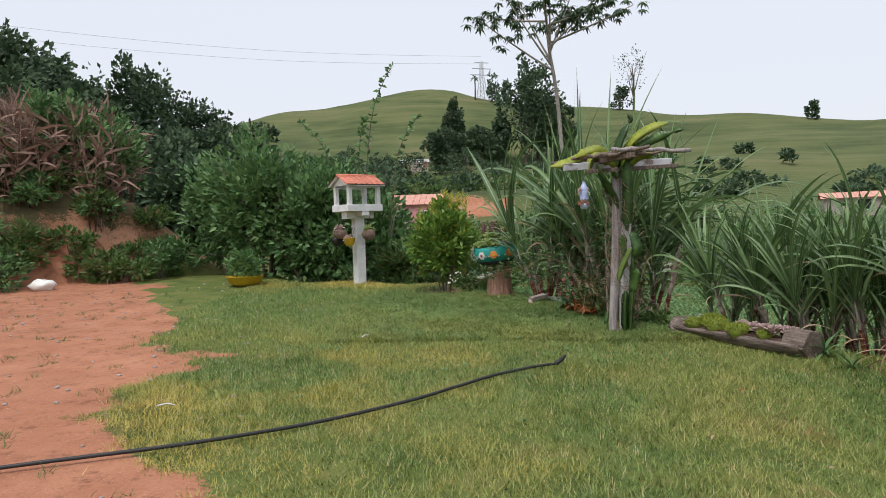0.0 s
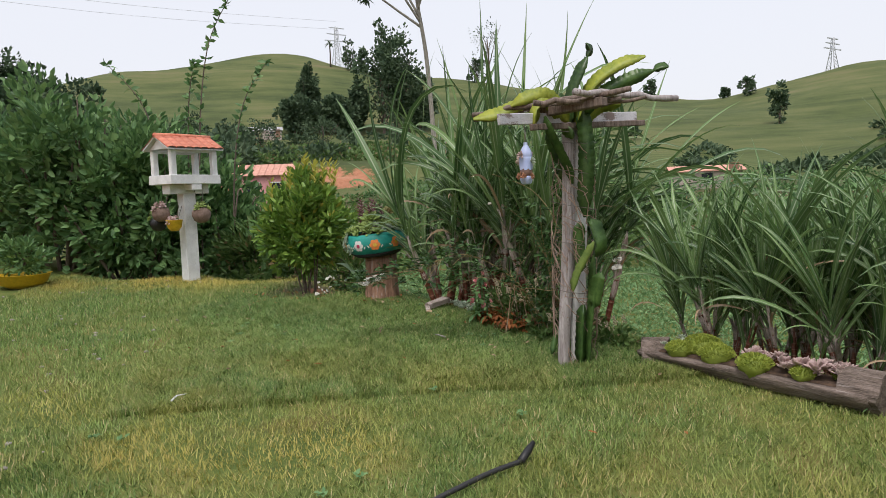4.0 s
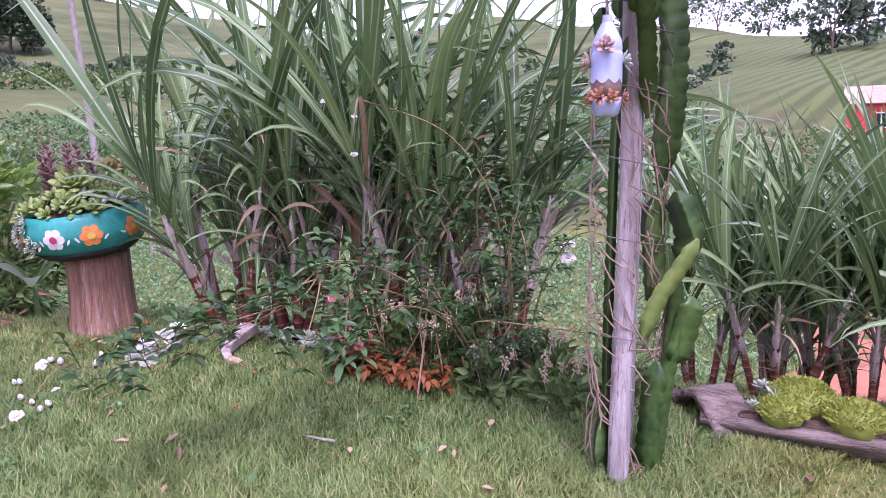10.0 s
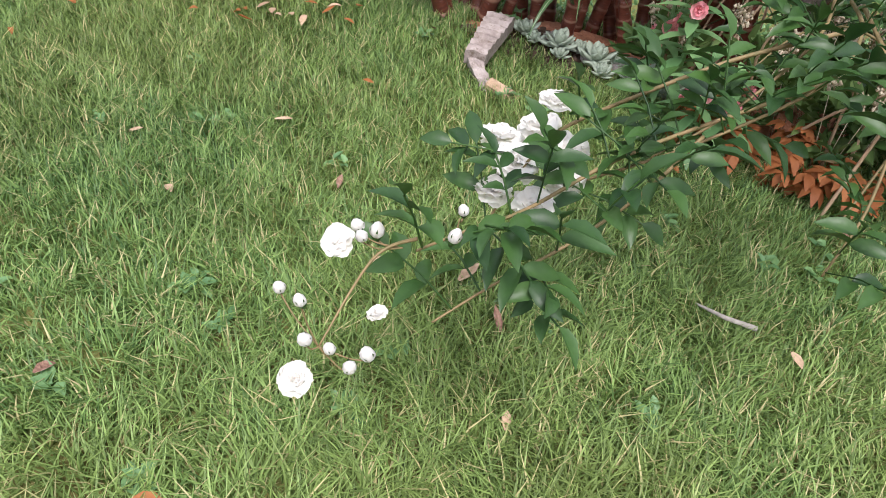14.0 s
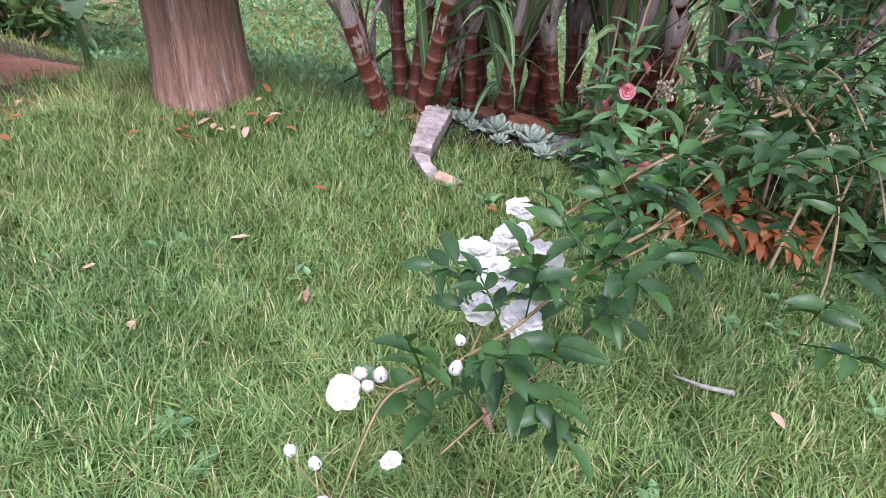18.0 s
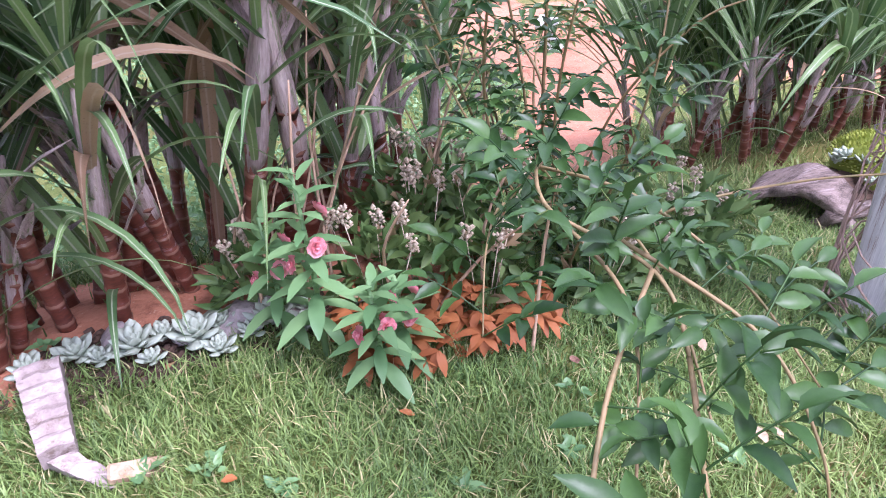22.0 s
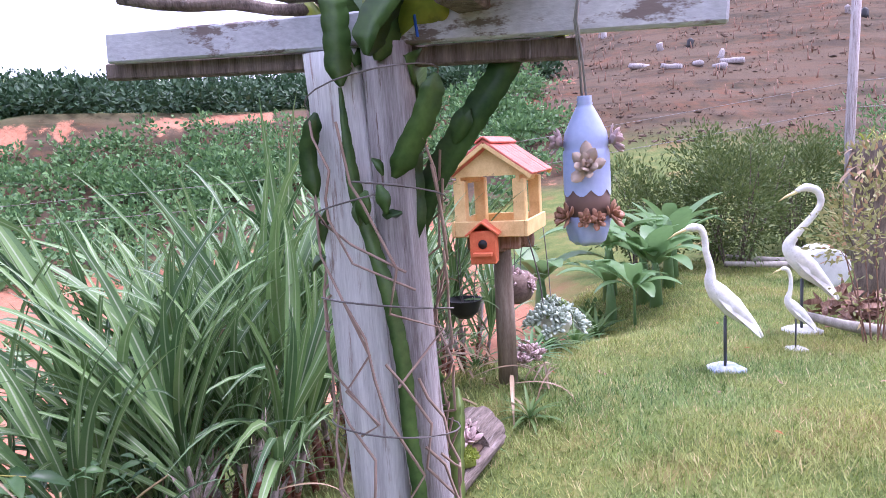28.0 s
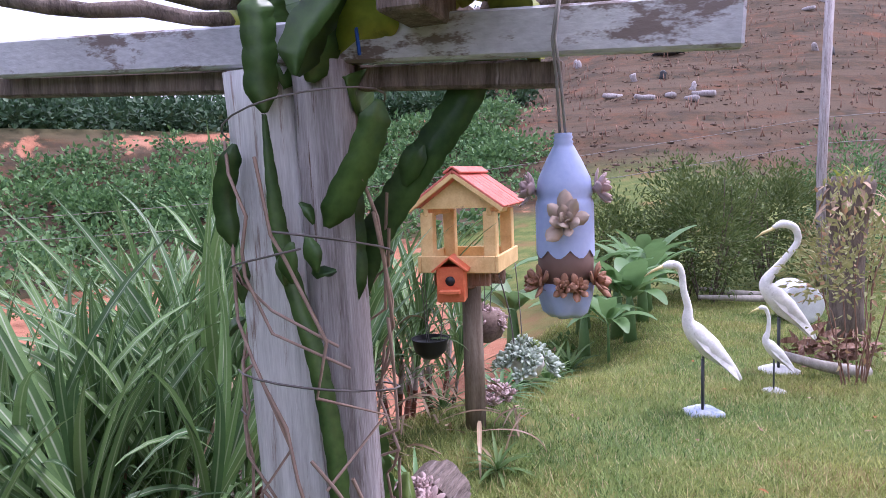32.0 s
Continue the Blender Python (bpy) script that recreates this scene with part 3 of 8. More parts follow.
    red = blend(nt, maths(nt, "MULTIPLY", between(nt, noise_at(nt, 7, 6, space="P", rough=0.75), 0.53, 0.66), 0.65), red, (0.15, 0.06, 0.035))
    red = blend(nt, maths(nt, "MULTIPLY", between(nt, noise_at(nt, 0.28, 3, (0.5, 1.6, 1), "P"), 0.56, 0.70), 0.45), red, (0.45, 0.29, 0.20))
    red = blend(nt, between(nt, noise_at(nt, 55, 3, space="P", rough=0.7), 0.62, 0.70), red, (0.52, 0.33, 0.23))
    d = maths(nt, "ADD", mask("dirt"), maths(nt, "MULTIPLY", maths(nt, "SUBTRACT", mix3, 0.5), 1.8))
    col = blend(nt, between(nt, d, 0.44, 0.56), col, red)
    nt.links.new(col, b.inputs["Base Color"])
    bump(nt, b, maths(nt, "ADD", fine, maths(nt, "MULTIPLY", mid, 1.5)), 0.6, 0.02)
    return m


RADII = [0.0]
while RADII[-1] < 620:
    RADII.append(RADII[-1] + max(0.28, 0.033 * RADII[-1]))
NA = 360


def build_ground():
    vs, fs = [], []
    for r in RADII[1:]:
        for k in range(NA):
            a = 2 * math.pi * (k + 0.5) / NA - math.pi
            x, y = CX + r * math.sin(a), CY + r * math.cos(a)
            vs.append((x, y, height(x, y)))
    n = len(RADII) - 1
    for i in range(n - 1):
        for k in range(NA):
            q = (k + 1) % NA
            fs.append((i * NA + k, (i + 1) * NA + k, (i + 1) * NA + q, i * NA + q))
    vs.append((CX, CY, height(CX, CY + 0.001)))
    for k in range(NA):
        fs.append((len(vs) - 1, k, (k + 1) % NA))
    me = bpy.data.meshes.new("ground")
    me.from_pydata(vs, [], fs)
    me.polygons.foreach_set("use_smooth", [True] * len(fs))
    cov = [covers(x, y) for x, y, z in vs]
    for i, name in enumerate(("dirt", "brown", "crop")):
        at = me.attributes.new(name, "FLOAT", "POINT")
        at.data.foreach_set("value", [c[i] for c in cov])
    at = me.attributes.new("far", "FLOAT", "POINT")
    at.data.foreach_set("value", [smooth01(math.hypot(x - CX, y - CY), 18, 40) for x, y, z in vs])
    me.update()
    return tagged(part("ground", me, ground_material()), "mown lawn beside red earth, running out to green hills", "ground", "", "structure")


build_ground()


def multi(name, pieces, m=None):
    """One mesh object of several shapes, each with its own material."""
    s, idx, mats = Shape(), [], []
    for sh, mat in pieces:
        k = len(s.v)
        s.v += sh.v
        s.f += [tuple(i + k for i in f) for f in sh.f]
        s.smooth += sh.smooth
        idx += [len(mats)] * len(sh.f)
        mats.append(mat)
    me = s.mesh(name)
    for mat in mats:
        me.materials.append(mat)
    me.polygons.foreach_set("material_index", idx)
    ob = new(name, me)
    if m is not None:
        ob.matrix_basis = m
    return ob


def yaw_pose(x, y, d, dz=0.0):
    """A pose on the ground whose x axis points along d."""
    return Matrix.Translation(on_ground(x, y, dz)) @ Matrix.Rotation(math.atan2(d[1], d[0]), 4, "Z")


def T(x, y, z, rx=0, ry=0, rz=0):
    return pose(x, y, z, rx, ry, rz)


def fat_leaf(s, m, length, width, thick=0.17):
    """A fleshy leaf along +y."""
    rings = ((0.0, 0.4), (0.35, 0.85), (0.68, 1.0), (0.88, 0.62), (1.0, 0.04))
    vs, fs = [], []
    for t, w in rings:
        for k in range(5):
            a = 2 * math.pi * k / 5 + 0.3
            vs.append((math.cos(a) * width / 2 * w, length * t, math.sin(a) * width * thick * w + 0.2 * length * t * t))
    for i in range(len(rings) - 1):
        for k in range(5):
            q = (k + 1) % 5
            fs.append((i * 5 + k, i * 5 + q, (i + 1) * 5 + q, (i + 1) * 5 + k))
    s.add(vs, fs, m, True)


def rosette(s, m, r, n=18, seed=0):
    """A succulent rosette facing +z of m."""
    for i in range(n):
        f = i / n
        a = i * 2.39996 + seed
        tilt = 8 + 62 * f
        fat_leaf(s, m @ Matrix.Rotation(a, 4, "Z") @ Matrix.Rotation(radians(tilt), 4, "X") @ T(0, 0.06 * r, 0.1 * r * f), r * (1 - 0.5 * f), r * 0.52 * (1 - 0.4 * f))


FLESHY = {}


def rosette_part(parent, m, r, n, mat, seed=0, name="succulent"):
    """A rosette as a part of its own: a small heart and its fleshy leaves."""
    if mat.name not in FLESHY:
        q = Shape()
        fat_leaf(q, Matrix.Identity(4), 1.0, 0.60)
        FLESHY[mat.name] = q.mesh("succulent_leaf")
        FLESHY[mat.name].materials.append(mat)
        q = Shape()
        q.blob(Matrix.Identity(4), 0.16, 4, 0.2)
        FLESHY[mat.name + "_heart"] = q.mesh("succulent_heart")
        FLESHY[mat.name + "_heart"].materials.append(mat)
    heart = part(name, FLESHY[mat.name + "_heart"], mat, parent, "", m @ Matrix.Scale(r, 4))
    for i in range(n):
        f = i / n
        part("leaf", FLESHY[mat.name], mat, heart, "", Matrix.Rotation(i * 2.39996 + seed, 4, "Z") @ Matrix.Rotation(radians(8 + 62 * f), 4, "X") @ T(0, 0.06, 0.1 * f) @ Matrix.Scale((1 - 0.5 * f) * rnd(0.85, 1.12), 4))
    return heart


# sloped timber trellis with its climbing cactus
POST = Vector((1.95, 7.75, 0.0))


def plank_post(w, d, pts, seed, flare=0.0):
    """A rough split post through the points, with an uneven, checked surface."""
    s = Shape()
    pts = curve_points(pts, 6)
    vs, fs, n = [], [], 12
    for i, p in enumerate(pts):
        for k in range(n):
            a = 2 * math.pi * k / n
            c, sn = math.cos(a), math.sin(a)
            q = 1 / max(abs(c), abs(sn)) ** 0.75
            u = 1 + 0.16 * noise.noise((c * 1.6 + seed, sn * 1.6, i * 0.22))
            k_w = 1 + flare * (i / (len(pts) - 1) - 0.5)
            vs.append(p + Vector((0.895, 0.446, 0)) * (w / 2 * c * q * u * k_w) + Vector((0.446, -0.895, 0)) * (d / 2 * sn * q * u))
    for i in range(len(pts) - 1):
        for k in range(n):
            q = (k + 1) % n
            fs.append((i * n + k, i * n + q, (i + 1) * n + q, (i + 1) * n + k))
    fs += [tuple(range(n))[::-1], tuple(range((len(pts) - 1) * n, len(pts) * n))]
    return s.add(vs, fs, None, True)


def stick(a, b, r, wob=0.01, n=8):
    pts = []
    for i in range(n + 1):
        p = Vector(a).lerp(Vector(b), i / n)
        pts.append(p + Vector((noise.noise((i * 0.7, a[0], 1)), noise.noise((i * 0.7, a[1], 5)), noise.noise((i * 0.7, b[0], 9)))) * wob)
    return Shape().tube(pts, [r * (1 + 0.15 * noise.noise((i * 0.9, r * 50, 2))) for i in range(n + 1)], 7)


def beam(a, b, h, d):
    a, b = Vector(a), Vector(b)
    v = b - a
    m = Matrix.Translation((a + b) / 2) @ Matrix.Rotation(math.atan2(v.y, v.x), 4, "Z") @ Matrix.Rotation(-math.asin(v.z / v.length), 4, "Y")
    return Shape().box(v.length, d, h, None, 0.005), m


def build_trellis():
    g = height(POST.x, POST.y)
    base = Matrix.Translation((POST.x, POST.y, g))
    t = thing("trellis", base, "weathered timber trellis with flaking white crossbeam and loose poles on top", "trellis")
    loc = lambda x, y, z: Vector((x - POST.x, y - POST.y, z - g))
    part("plank_post", plank_post(0.150, 0.05, [loc(1.985, 7.780, g - 0.1), loc(2.000, 7.788, 0.45), loc(2.03, 7.803, 1.2), loc(2.062, 7.818, 2.0)], 2.0), M_PLANK, t)
    part("post", plank_post(0.100, 0.075, [loc(1.83, 7.702, g - 0.1), loc(1.86, 7.718, 0.5), loc(1.915, 7.742, 1.2), loc(1.932, 7.750, 2.0)], 5.0, 0.35), M_GREYWOOD, t)
    s, m = beam(loc(1.295, 7.438, 1.995), loc(2.665, 8.118, 2.082), 0.078, 0.035)
    part("crossbeam", s, M_BEAM, t, "flaking white painted crossbeam", m)
    s, m = beam(loc(1.56, 7.528, 1.948), loc(2.73, 8.105, 2.030), 0.045, 0.04)
    part("lower_beam", s, M_LOG, t, "bare brown timber beam", m)
    s, m = beam(loc(1.66, 7.80, 2.065), loc(1.98, 7.22, 2.085), 0.06, 0.075)
    part("short_beam", s, M_LOG, t, "", m)
    poles = (((1.25, 7.98, 2.09), (2.12, 7.12, 2.15), 0.020), ((1.28, 8.06, 2.06), (1.92, 7.25, 2.12), 0.012), ((1.76, 7.21, 2.15), (2.64, 7.46, 2.13), 0.024),
             ((1.85, 7.60, 2.07), (2.28, 7.24, 2.11), 0.013), ((1.54, 7.40, 2.10), (2.13, 7.31, 2.11), 0.022), ((2.05, 7.55, 2.10), (2.48, 8.15, 2.17), 0.016), ((2.15, 7.65, 2.12), (2.02, 8.30, 2.14), 0.015))
    for a, b, r in poles:
        part("pole", stick(loc(*a), loc(*b), r, 0.02), random.choice((M_GREYWOOD, M_LOG, M_LOG)), t)
    # wire wound round the posts
    for z, ph in ((0.95, 0), (1.25, 1), (1.52, 2), (0.62, 3), (1.75, 4)):
        pts = [Vector((0.02 + 0.185 * math.cos(a + ph), 0.03 + 0.135 * math.sin(a + ph), z + 0.05 * math.sin(a * 0.7 + ph))) for a in np.linspace(0, 6.6, 22)]
        part("wire", Shape().tube(pts, 0.0022, 4), M_WIRE, t)
    part("blue_tie", Shape().tube(curve_points([(-0.105, -0.006, 2.10 - g), (-0.112, -0.006, 2.04 - g), (-0.120, -0.004, 2.00 - g)], 5), 0.0035, 5), M_BLUETIE, t, "bright blue twine")
    return t


def winged(pts, r, step=0.042, wings=3, spin=0.0, deep=0.15):
    """A climbing cactus stem: three thin wavy wings along a line."""
    line = curve_points(pts, 7)
    length = [0.0]
    for a, b in zip(line, line[1:]):
        length.append(length[-1] + (b - a).length)
    k = max(6, int(length[-1] / 0.007))
    vs, fs = [], []
    n = wings * 2
    for i in range(k + 1):
        s = length[-1] * i / k
        j = max(0, min(len(line) - 2, next((q for q in range(len(length) - 1) if length[q + 1] >= s), len(line) - 2)))
        f = (s - length[j]) / max(1e-6, length[j + 1] - length[j])
        p = line[j].lerp(line[j + 1], f)
        d = (line[j + 1] - line[j]).normalized()
        a = d.cross(Vector((0.37, 0.5, 0.2))).normalized()
        b = d.cross(a)
        taper = min(1, 0.25 + 6 * s / max(length[-1], 0.2)) * min(1, 0.2 + 5 * (length[-1] - s) / max(length[-1], 0.2))
        for q in range(n):
            t = 2 * math.pi * q / n + spin + 0.25 * s
            scallop = 1.05 - deep + deep * abs(math.sin(math.pi * s / step + q * 1.1)) ** 0.6 + 0.07 * math.sin(s * 9.0 + pts[0][0] * 40 + q)
            rr = r * taper * scallop if q % 2 == 0 else r * 0.2 * taper
            vs.append(p + (a * math.cos(t) + b * math.sin(t)) * rr)
    for i in range(k):
        for q in range(n):
            w = (q + 1) % n
            fs.append((i * n + q, i * n + w, (i + 1) * n + w, (i + 1) * n + q))
    fs += [tuple(range(n))[::-1], tuple(range(k * n, (k + 1) * n))]
    return Shape().add(vs, fs, None, True)


def build_cactus():
    g = height(POST.x, POST.y)
    t = thing("dragon_fruit_cactus", Matrix.Translation((POST.x, POST.y, g)), "dark green dragon fruit cactus climbing the timber posts", "cactus")
    face = (  # stems on the shaded face: offsets from the post, height above the datum, radius
        ((0.035, 0.108, 2.12), (0.032, 0.107, 2.02), (0.033, 0.107, 1.95), (0.026, 0.104, 1.91), 0.038),
        ((0.04, 0.099, 1.91), (0.036, 0.097, 1.80), (0.025, 0.092, 1.676), (-0.003, 0.078, 1.56), (-0.028, 0.066, 1.465), (-0.044, 0.058, 1.37), (-0.056, 0.052, 1.25), (-0.060, 0.052, 1.12), (-0.078, 0.044, 0.915), (-0.082, 0.043, 0.66), (-0.10, 0.03, 0.40), (-0.11, 0.02, 0.14), 0.023),
        ((0.099, 0.129, 1.86), (0.123, 0.141, 1.784), (0.125, 0.142, 1.731), (0.115, 0.137, 1.667), 0.026),
        ((-0.175, 0.037, 2.13), (-0.127, 0.062, 2.072), (-0.084, 0.082, 2.023), (-0.066, 0.092, 1.964), 0.048),
        ((-0.194, 0.017, 1.915), (-0.161, 0.033, 1.829), (-0.134, 0.047, 1.783), (-0.092, 0.067, 1.705), 0.035),
        ((-0.275, -0.19, 2.03), (-0.223, -0.164, 1.921), (-0.149, -0.128, 1.815), (-0.076, -0.091, 1.712), (-0.04, -0.07, 1.64), (-0.018, -0.062, 1.54), 0.042),
        ((-0.149, -0.116, 1.852), (-0.132, -0.108, 1.817), (-0.114, -0.099, 1.77), 0.030),
        ((-0.041, 0.104, 1.68), (-0.034, 0.108, 1.645), (-0.036, 0.106, 1.605), 0.022),
        ((-0.068, 0.091, 1.692), (-0.08, 0.085, 1.654), (-0.081, 0.084, 1.625), 0.020),
        ((-0.064, 0.082, 1.628), (-0.083, 0.072, 1.623), (-0.106, 0.061, 1.628), 0.020),
        ((-0.048, 0.09, 1.748), (-0.062, 0.083, 1.733), (-0.07, 0.078, 1.710), 0.018),
        ((-0.005, 0.10, 1.66), (0.0, 0.105, 1.63), (-0.006, 0.105, 1.60), 0.020),
        ((0.116, 0.115, 1.635), (0.131, 0.122, 1.598), (0.129, 0.121, 1.555), 0.020),
        ((0.126, 0.12, 1.525), (0.151, 0.132, 1.508), (0.160, 0.137, 1.488), 0.018),
        ((-0.11, 0.02, 0.42), (-0.15, 0.02, 0.36), (-0.19, 0.0, 0.24), 0.028),
    )
    for c in face:
        part("stem", winged([(x, y, z - g) for x, y, z in c[:-1]], c[-1] * 0.92, spin=rnd(0, 2)), M_CACTUS, t)
    pad = winged([(0.04, 0.07, 0.80 - g), (0.035, 0.085, 0.75 - g), (0.03, 0.09, 0.69 - g)], 0.036, spin=0.4)
    part("stem", pad, M_CACTUSY, t, "small yellow-green pad")
    pad = winged([(0.072, -0.227, 1.111 - g), (0.035, -0.182, 1.006 - g), (-0.011, -0.127, 0.88 - g), (-0.046, -0.085, 0.721 - g)], 0.036, 0.06, spin=0.9, deep=0.2)
    part("stem", pad, M_CACTUSG, t, "pale green hanging stem")
    lift = 0.17 - g
    climb = (  # stems on the sunny side: offsets from the post, height above the datum, radius
        ((0.065, -0.046, 2.121), (0.089, -0.076, 1.867), (0.087, -0.073, 1.652), (0.076, -0.06, 1.433), (0.076, -0.06, 1.284), 0.066),
        ((0.025, -0.077, 1.257), (0.015, -0.064, 1.138), (0.025, -0.077, 0.94), (0.014, -0.064, 0.86), 0.050),
        ((0.098, -0.118, 1.272), (0.123, -0.147, 1.169), (0.139, -0.166, 1.083), (0.116, -0.138, 0.99), 0.060),
        ((0.145, -0.174, 0.871), (0.128, -0.153, 0.746), (0.106, -0.126, 0.602), 0.054),
        ((0.027, -0.11, 0.626), (0.021, -0.103, 0.514), (0.016, -0.097, 0.37), (0.01, -0.09, 0.16), 0.052),
        ((0.11, -0.13, 1.0), (0.10, -0.12, 0.7), (0.08, -0.10, 0.4), (0.07, -0.09, 0.12), 0.034),
        ((-0.077, -0.002, 1.967), (-0.034, -0.053, 1.933), (-0.015, -0.075, 1.874), 0.048),
        ((0.075, -0.09, 2.059), (0.107, -0.128, 2.108), (0.129, -0.154, 2.153), 0.040),
        ((-0.057, -0.009, 1.839), (-0.057, -0.01, 1.671), (-0.063, -0.003, 1.552), 0.045),
    )
    for c in climb:
        part("stem", winged([(x, y, z - g) for x, y, z in c[:-1]], c[-1], 0.055, spin=rnd(0, 2), deep=0.15), M_CACTUS, t)
    top = (  # low arching stems over the beams: yellowed to one side, two long ones rising to the other
        ((-0.06, -0.02, 1.86), (-0.22, -0.02, 2.00), (-0.40, 0.0, 1.98), (-0.58, 0.04, 1.92), (-0.74, 0.07, 1.90), 0.062, 1),
        ((-0.04, -0.04, 1.86), (-0.20, -0.08, 2.04), (-0.34, -0.08, 2.04), (-0.48, -0.04, 1.98), 0.058, 1),
        ((-0.10, -0.05, 1.88), (-0.24, -0.14, 1.98), (-0.33, -0.18, 1.94), (-0.36, -0.20, 1.82), 0.044, 1),
        ((-0.02, -0.02, 1.82), (0.00, -0.05, 2.06), (0.06, -0.06, 2.22), (0.12, -0.05, 2.34), 0.052, 0),
        ((0.12, -0.05, 2.34), (0.14, -0.05, 2.39), (0.11, -0.05, 2.44), 0.028, 0),
        ((0.02, -0.02, 1.82), (0.13, -0.10, 2.10), (0.30, -0.16, 2.24), (0.50, -0.22, 2.31), 0.058, 1),
        ((0.05, -0.02, 1.84), (0.18, -0.10, 2.04), (0.36, -0.18, 2.14), (0.54, -0.26, 2.20), 0.056, 0),
        ((0.54, -0.26, 2.20), (0.59, -0.28, 2.22), (0.64, -0.30, 2.22), 0.035, 0),
        ((0.04, 0.05, 1.82), (0.12, 0.04, 1.96), (0.16, 0.06, 2.06), 0.05, 0),
        ((-0.04, 0.05, 1.82), (-0.06, 0.02, 1.98), (-0.08, 0.0, 2.08), 0.046, 0),
        ((0.06, 0.0, 1.84), (0.24, 0.02, 1.98), (0.40, -0.02, 1.99), 0.055, 1),
    )
    for c in top:
        part("stem", winged([(x, y, z + lift - 0.03) for x, y, z in c[:-2]], c[-2], spin=rnd(0, 2)), M_CACTUSY if c[-1] else M_CACTUS, t, "yellowed stem" if c[-1] else "")
    for i in range(62):
        a, z = rnd(0, 6.28), rnd(0.3, 1.8)
        rx, ry = 0.165, 0.12
        pts = []
        for k in range(7):
            b = a + k * rnd(0.1, 0.35)
            pts.append((0.02 + rx * 1.06 * math.cos(b), 0.03 + ry * 1.1 * math.sin(b), z - (0.035 + 0.03 * (i % 3)) * k + rnd(-0.03, 0.03)))
        part("aerial_root", Shape().tube(pts, 0.0034, 4, False), M_VINE, t)


build_trellis()
build_cactus()


# hanging bottle planter
def build_bottle():
    top, low = Vector((1.53, 7.573, 1.845)), 0.30
    g = top.z - low
    t = thing("hanging_bottle_planter", Matrix.Translation((1.53, 7.573, g)) @ Matrix.Diagonal((0.9, 0.9, 0.97, 1)), "pale blue cut plastic bottle hung on twine, planted with succulents", "planter")
    n = 40
    s = Shape()
    prof = [(0.0525, 0.118), (0.0525, 0.19), (0.051, 0.198), (0.048, 0.203), (0.051, 0.21), (0.047, 0.235), (0.034, 0.262), (0.021, 0.285), (0.0165, 0.292), (0.0185, 0.295), (0.0155, 0.299), (0.0175, 0.303), (0.0155, 0.307), (0.0165, 0.31), (0.012, 0.31)]
    s.lathe(prof, n)
    for k in range(n):
        x, y, z = s.v[k]
        s.v[k] = (x, y, z - 0.014 * abs(math.sin(k * math.pi / 5)))
    s.f.pop(), s.f.pop(), s.smooth.pop(), s.smooth.pop()
    part("bottle_top", s, M_BOTTLE, t)
    part("brown_band", Shape().lathe([(0.050, 0.05), (0.0505, 0.125)], n), M_BROWNBAND, t, "brown soil showing behind clear plastic")
    b = Shape().lathe([(0.012, 0.006), (0.030, 0.0), (0.044, 0.010), (0.051, 0.035), (0.0525, 0.062)], n)
    for k in range(len(b.v)):
        x, y, z = b.v[k]
        if z < 0.045:
            a = math.atan2(y, x)
            q = 1 - 0.30 * (1 - z / 0.05) * (0.5 + 0.5 * math.cos(5 * a))
            b.v[k] = (x * q, y * q, z)
    part("bottle_base", b, M_BOTTLE, t)
    part("twine", Shape().tube([(0.006, 0, 0.30), (0.004, 0.010, 0.40), (0.0, 0.026, 0.46), (-0.004, 0.012, 0.525), (-0.01, -0.03, 0.535)], 0.0028, 6), M_STRING, t)
    part("twine", Shape().tube([(-0.006, 0, 0.30), (-0.003, 0.008, 0.40), (-0.006, 0.026, 0.46), (-0.008, 0.012, 0.525), (0.01, -0.03, 0.535)], 0.0026, 6), M_STRING, t)
    cam_side = Vector((-0.6, 0.8, 0)).normalized()
    base_a = math.atan2(cam_side.y, cam_side.x)
    for da, z, r, m in ((0.0, 0.165, 0.048, M_SUCCPEACH), (1.5, 0.215, 0.042, M_SUCCPINK), (-1.5, 0.215, 0.042, M_SUCCPINK), (3.1, 0.17, 0.04, M_SUCC),
                        (0.35, 0.056, 0.026, M_SUCCRUST), (-0.1, 0.056, 0.026, M_SUCCRUST), (1.15, 0.062, 0.036, M_SUCCRUST), (-0.95, 0.062, 0.036, M_SUCCRUST), (1.9, 0.06, 0.03, M_SUCCRUST), (-1.8, 0.06, 0.032, M_SUCCRUST), (3.0, 0.06, 0.03, M_SUCCRUST)):
        a = base_a + da
        rosette_part(t, Matrix.Translation((0.055 * math.cos(a), 0.055 * math.sin(a), z)) @ Vector((math.cos(a), math.sin(a), 0.35)).to_track_quat("Z", "Y").to_matrix().to_4x4(), r, 14, m, da)


build_bottle()


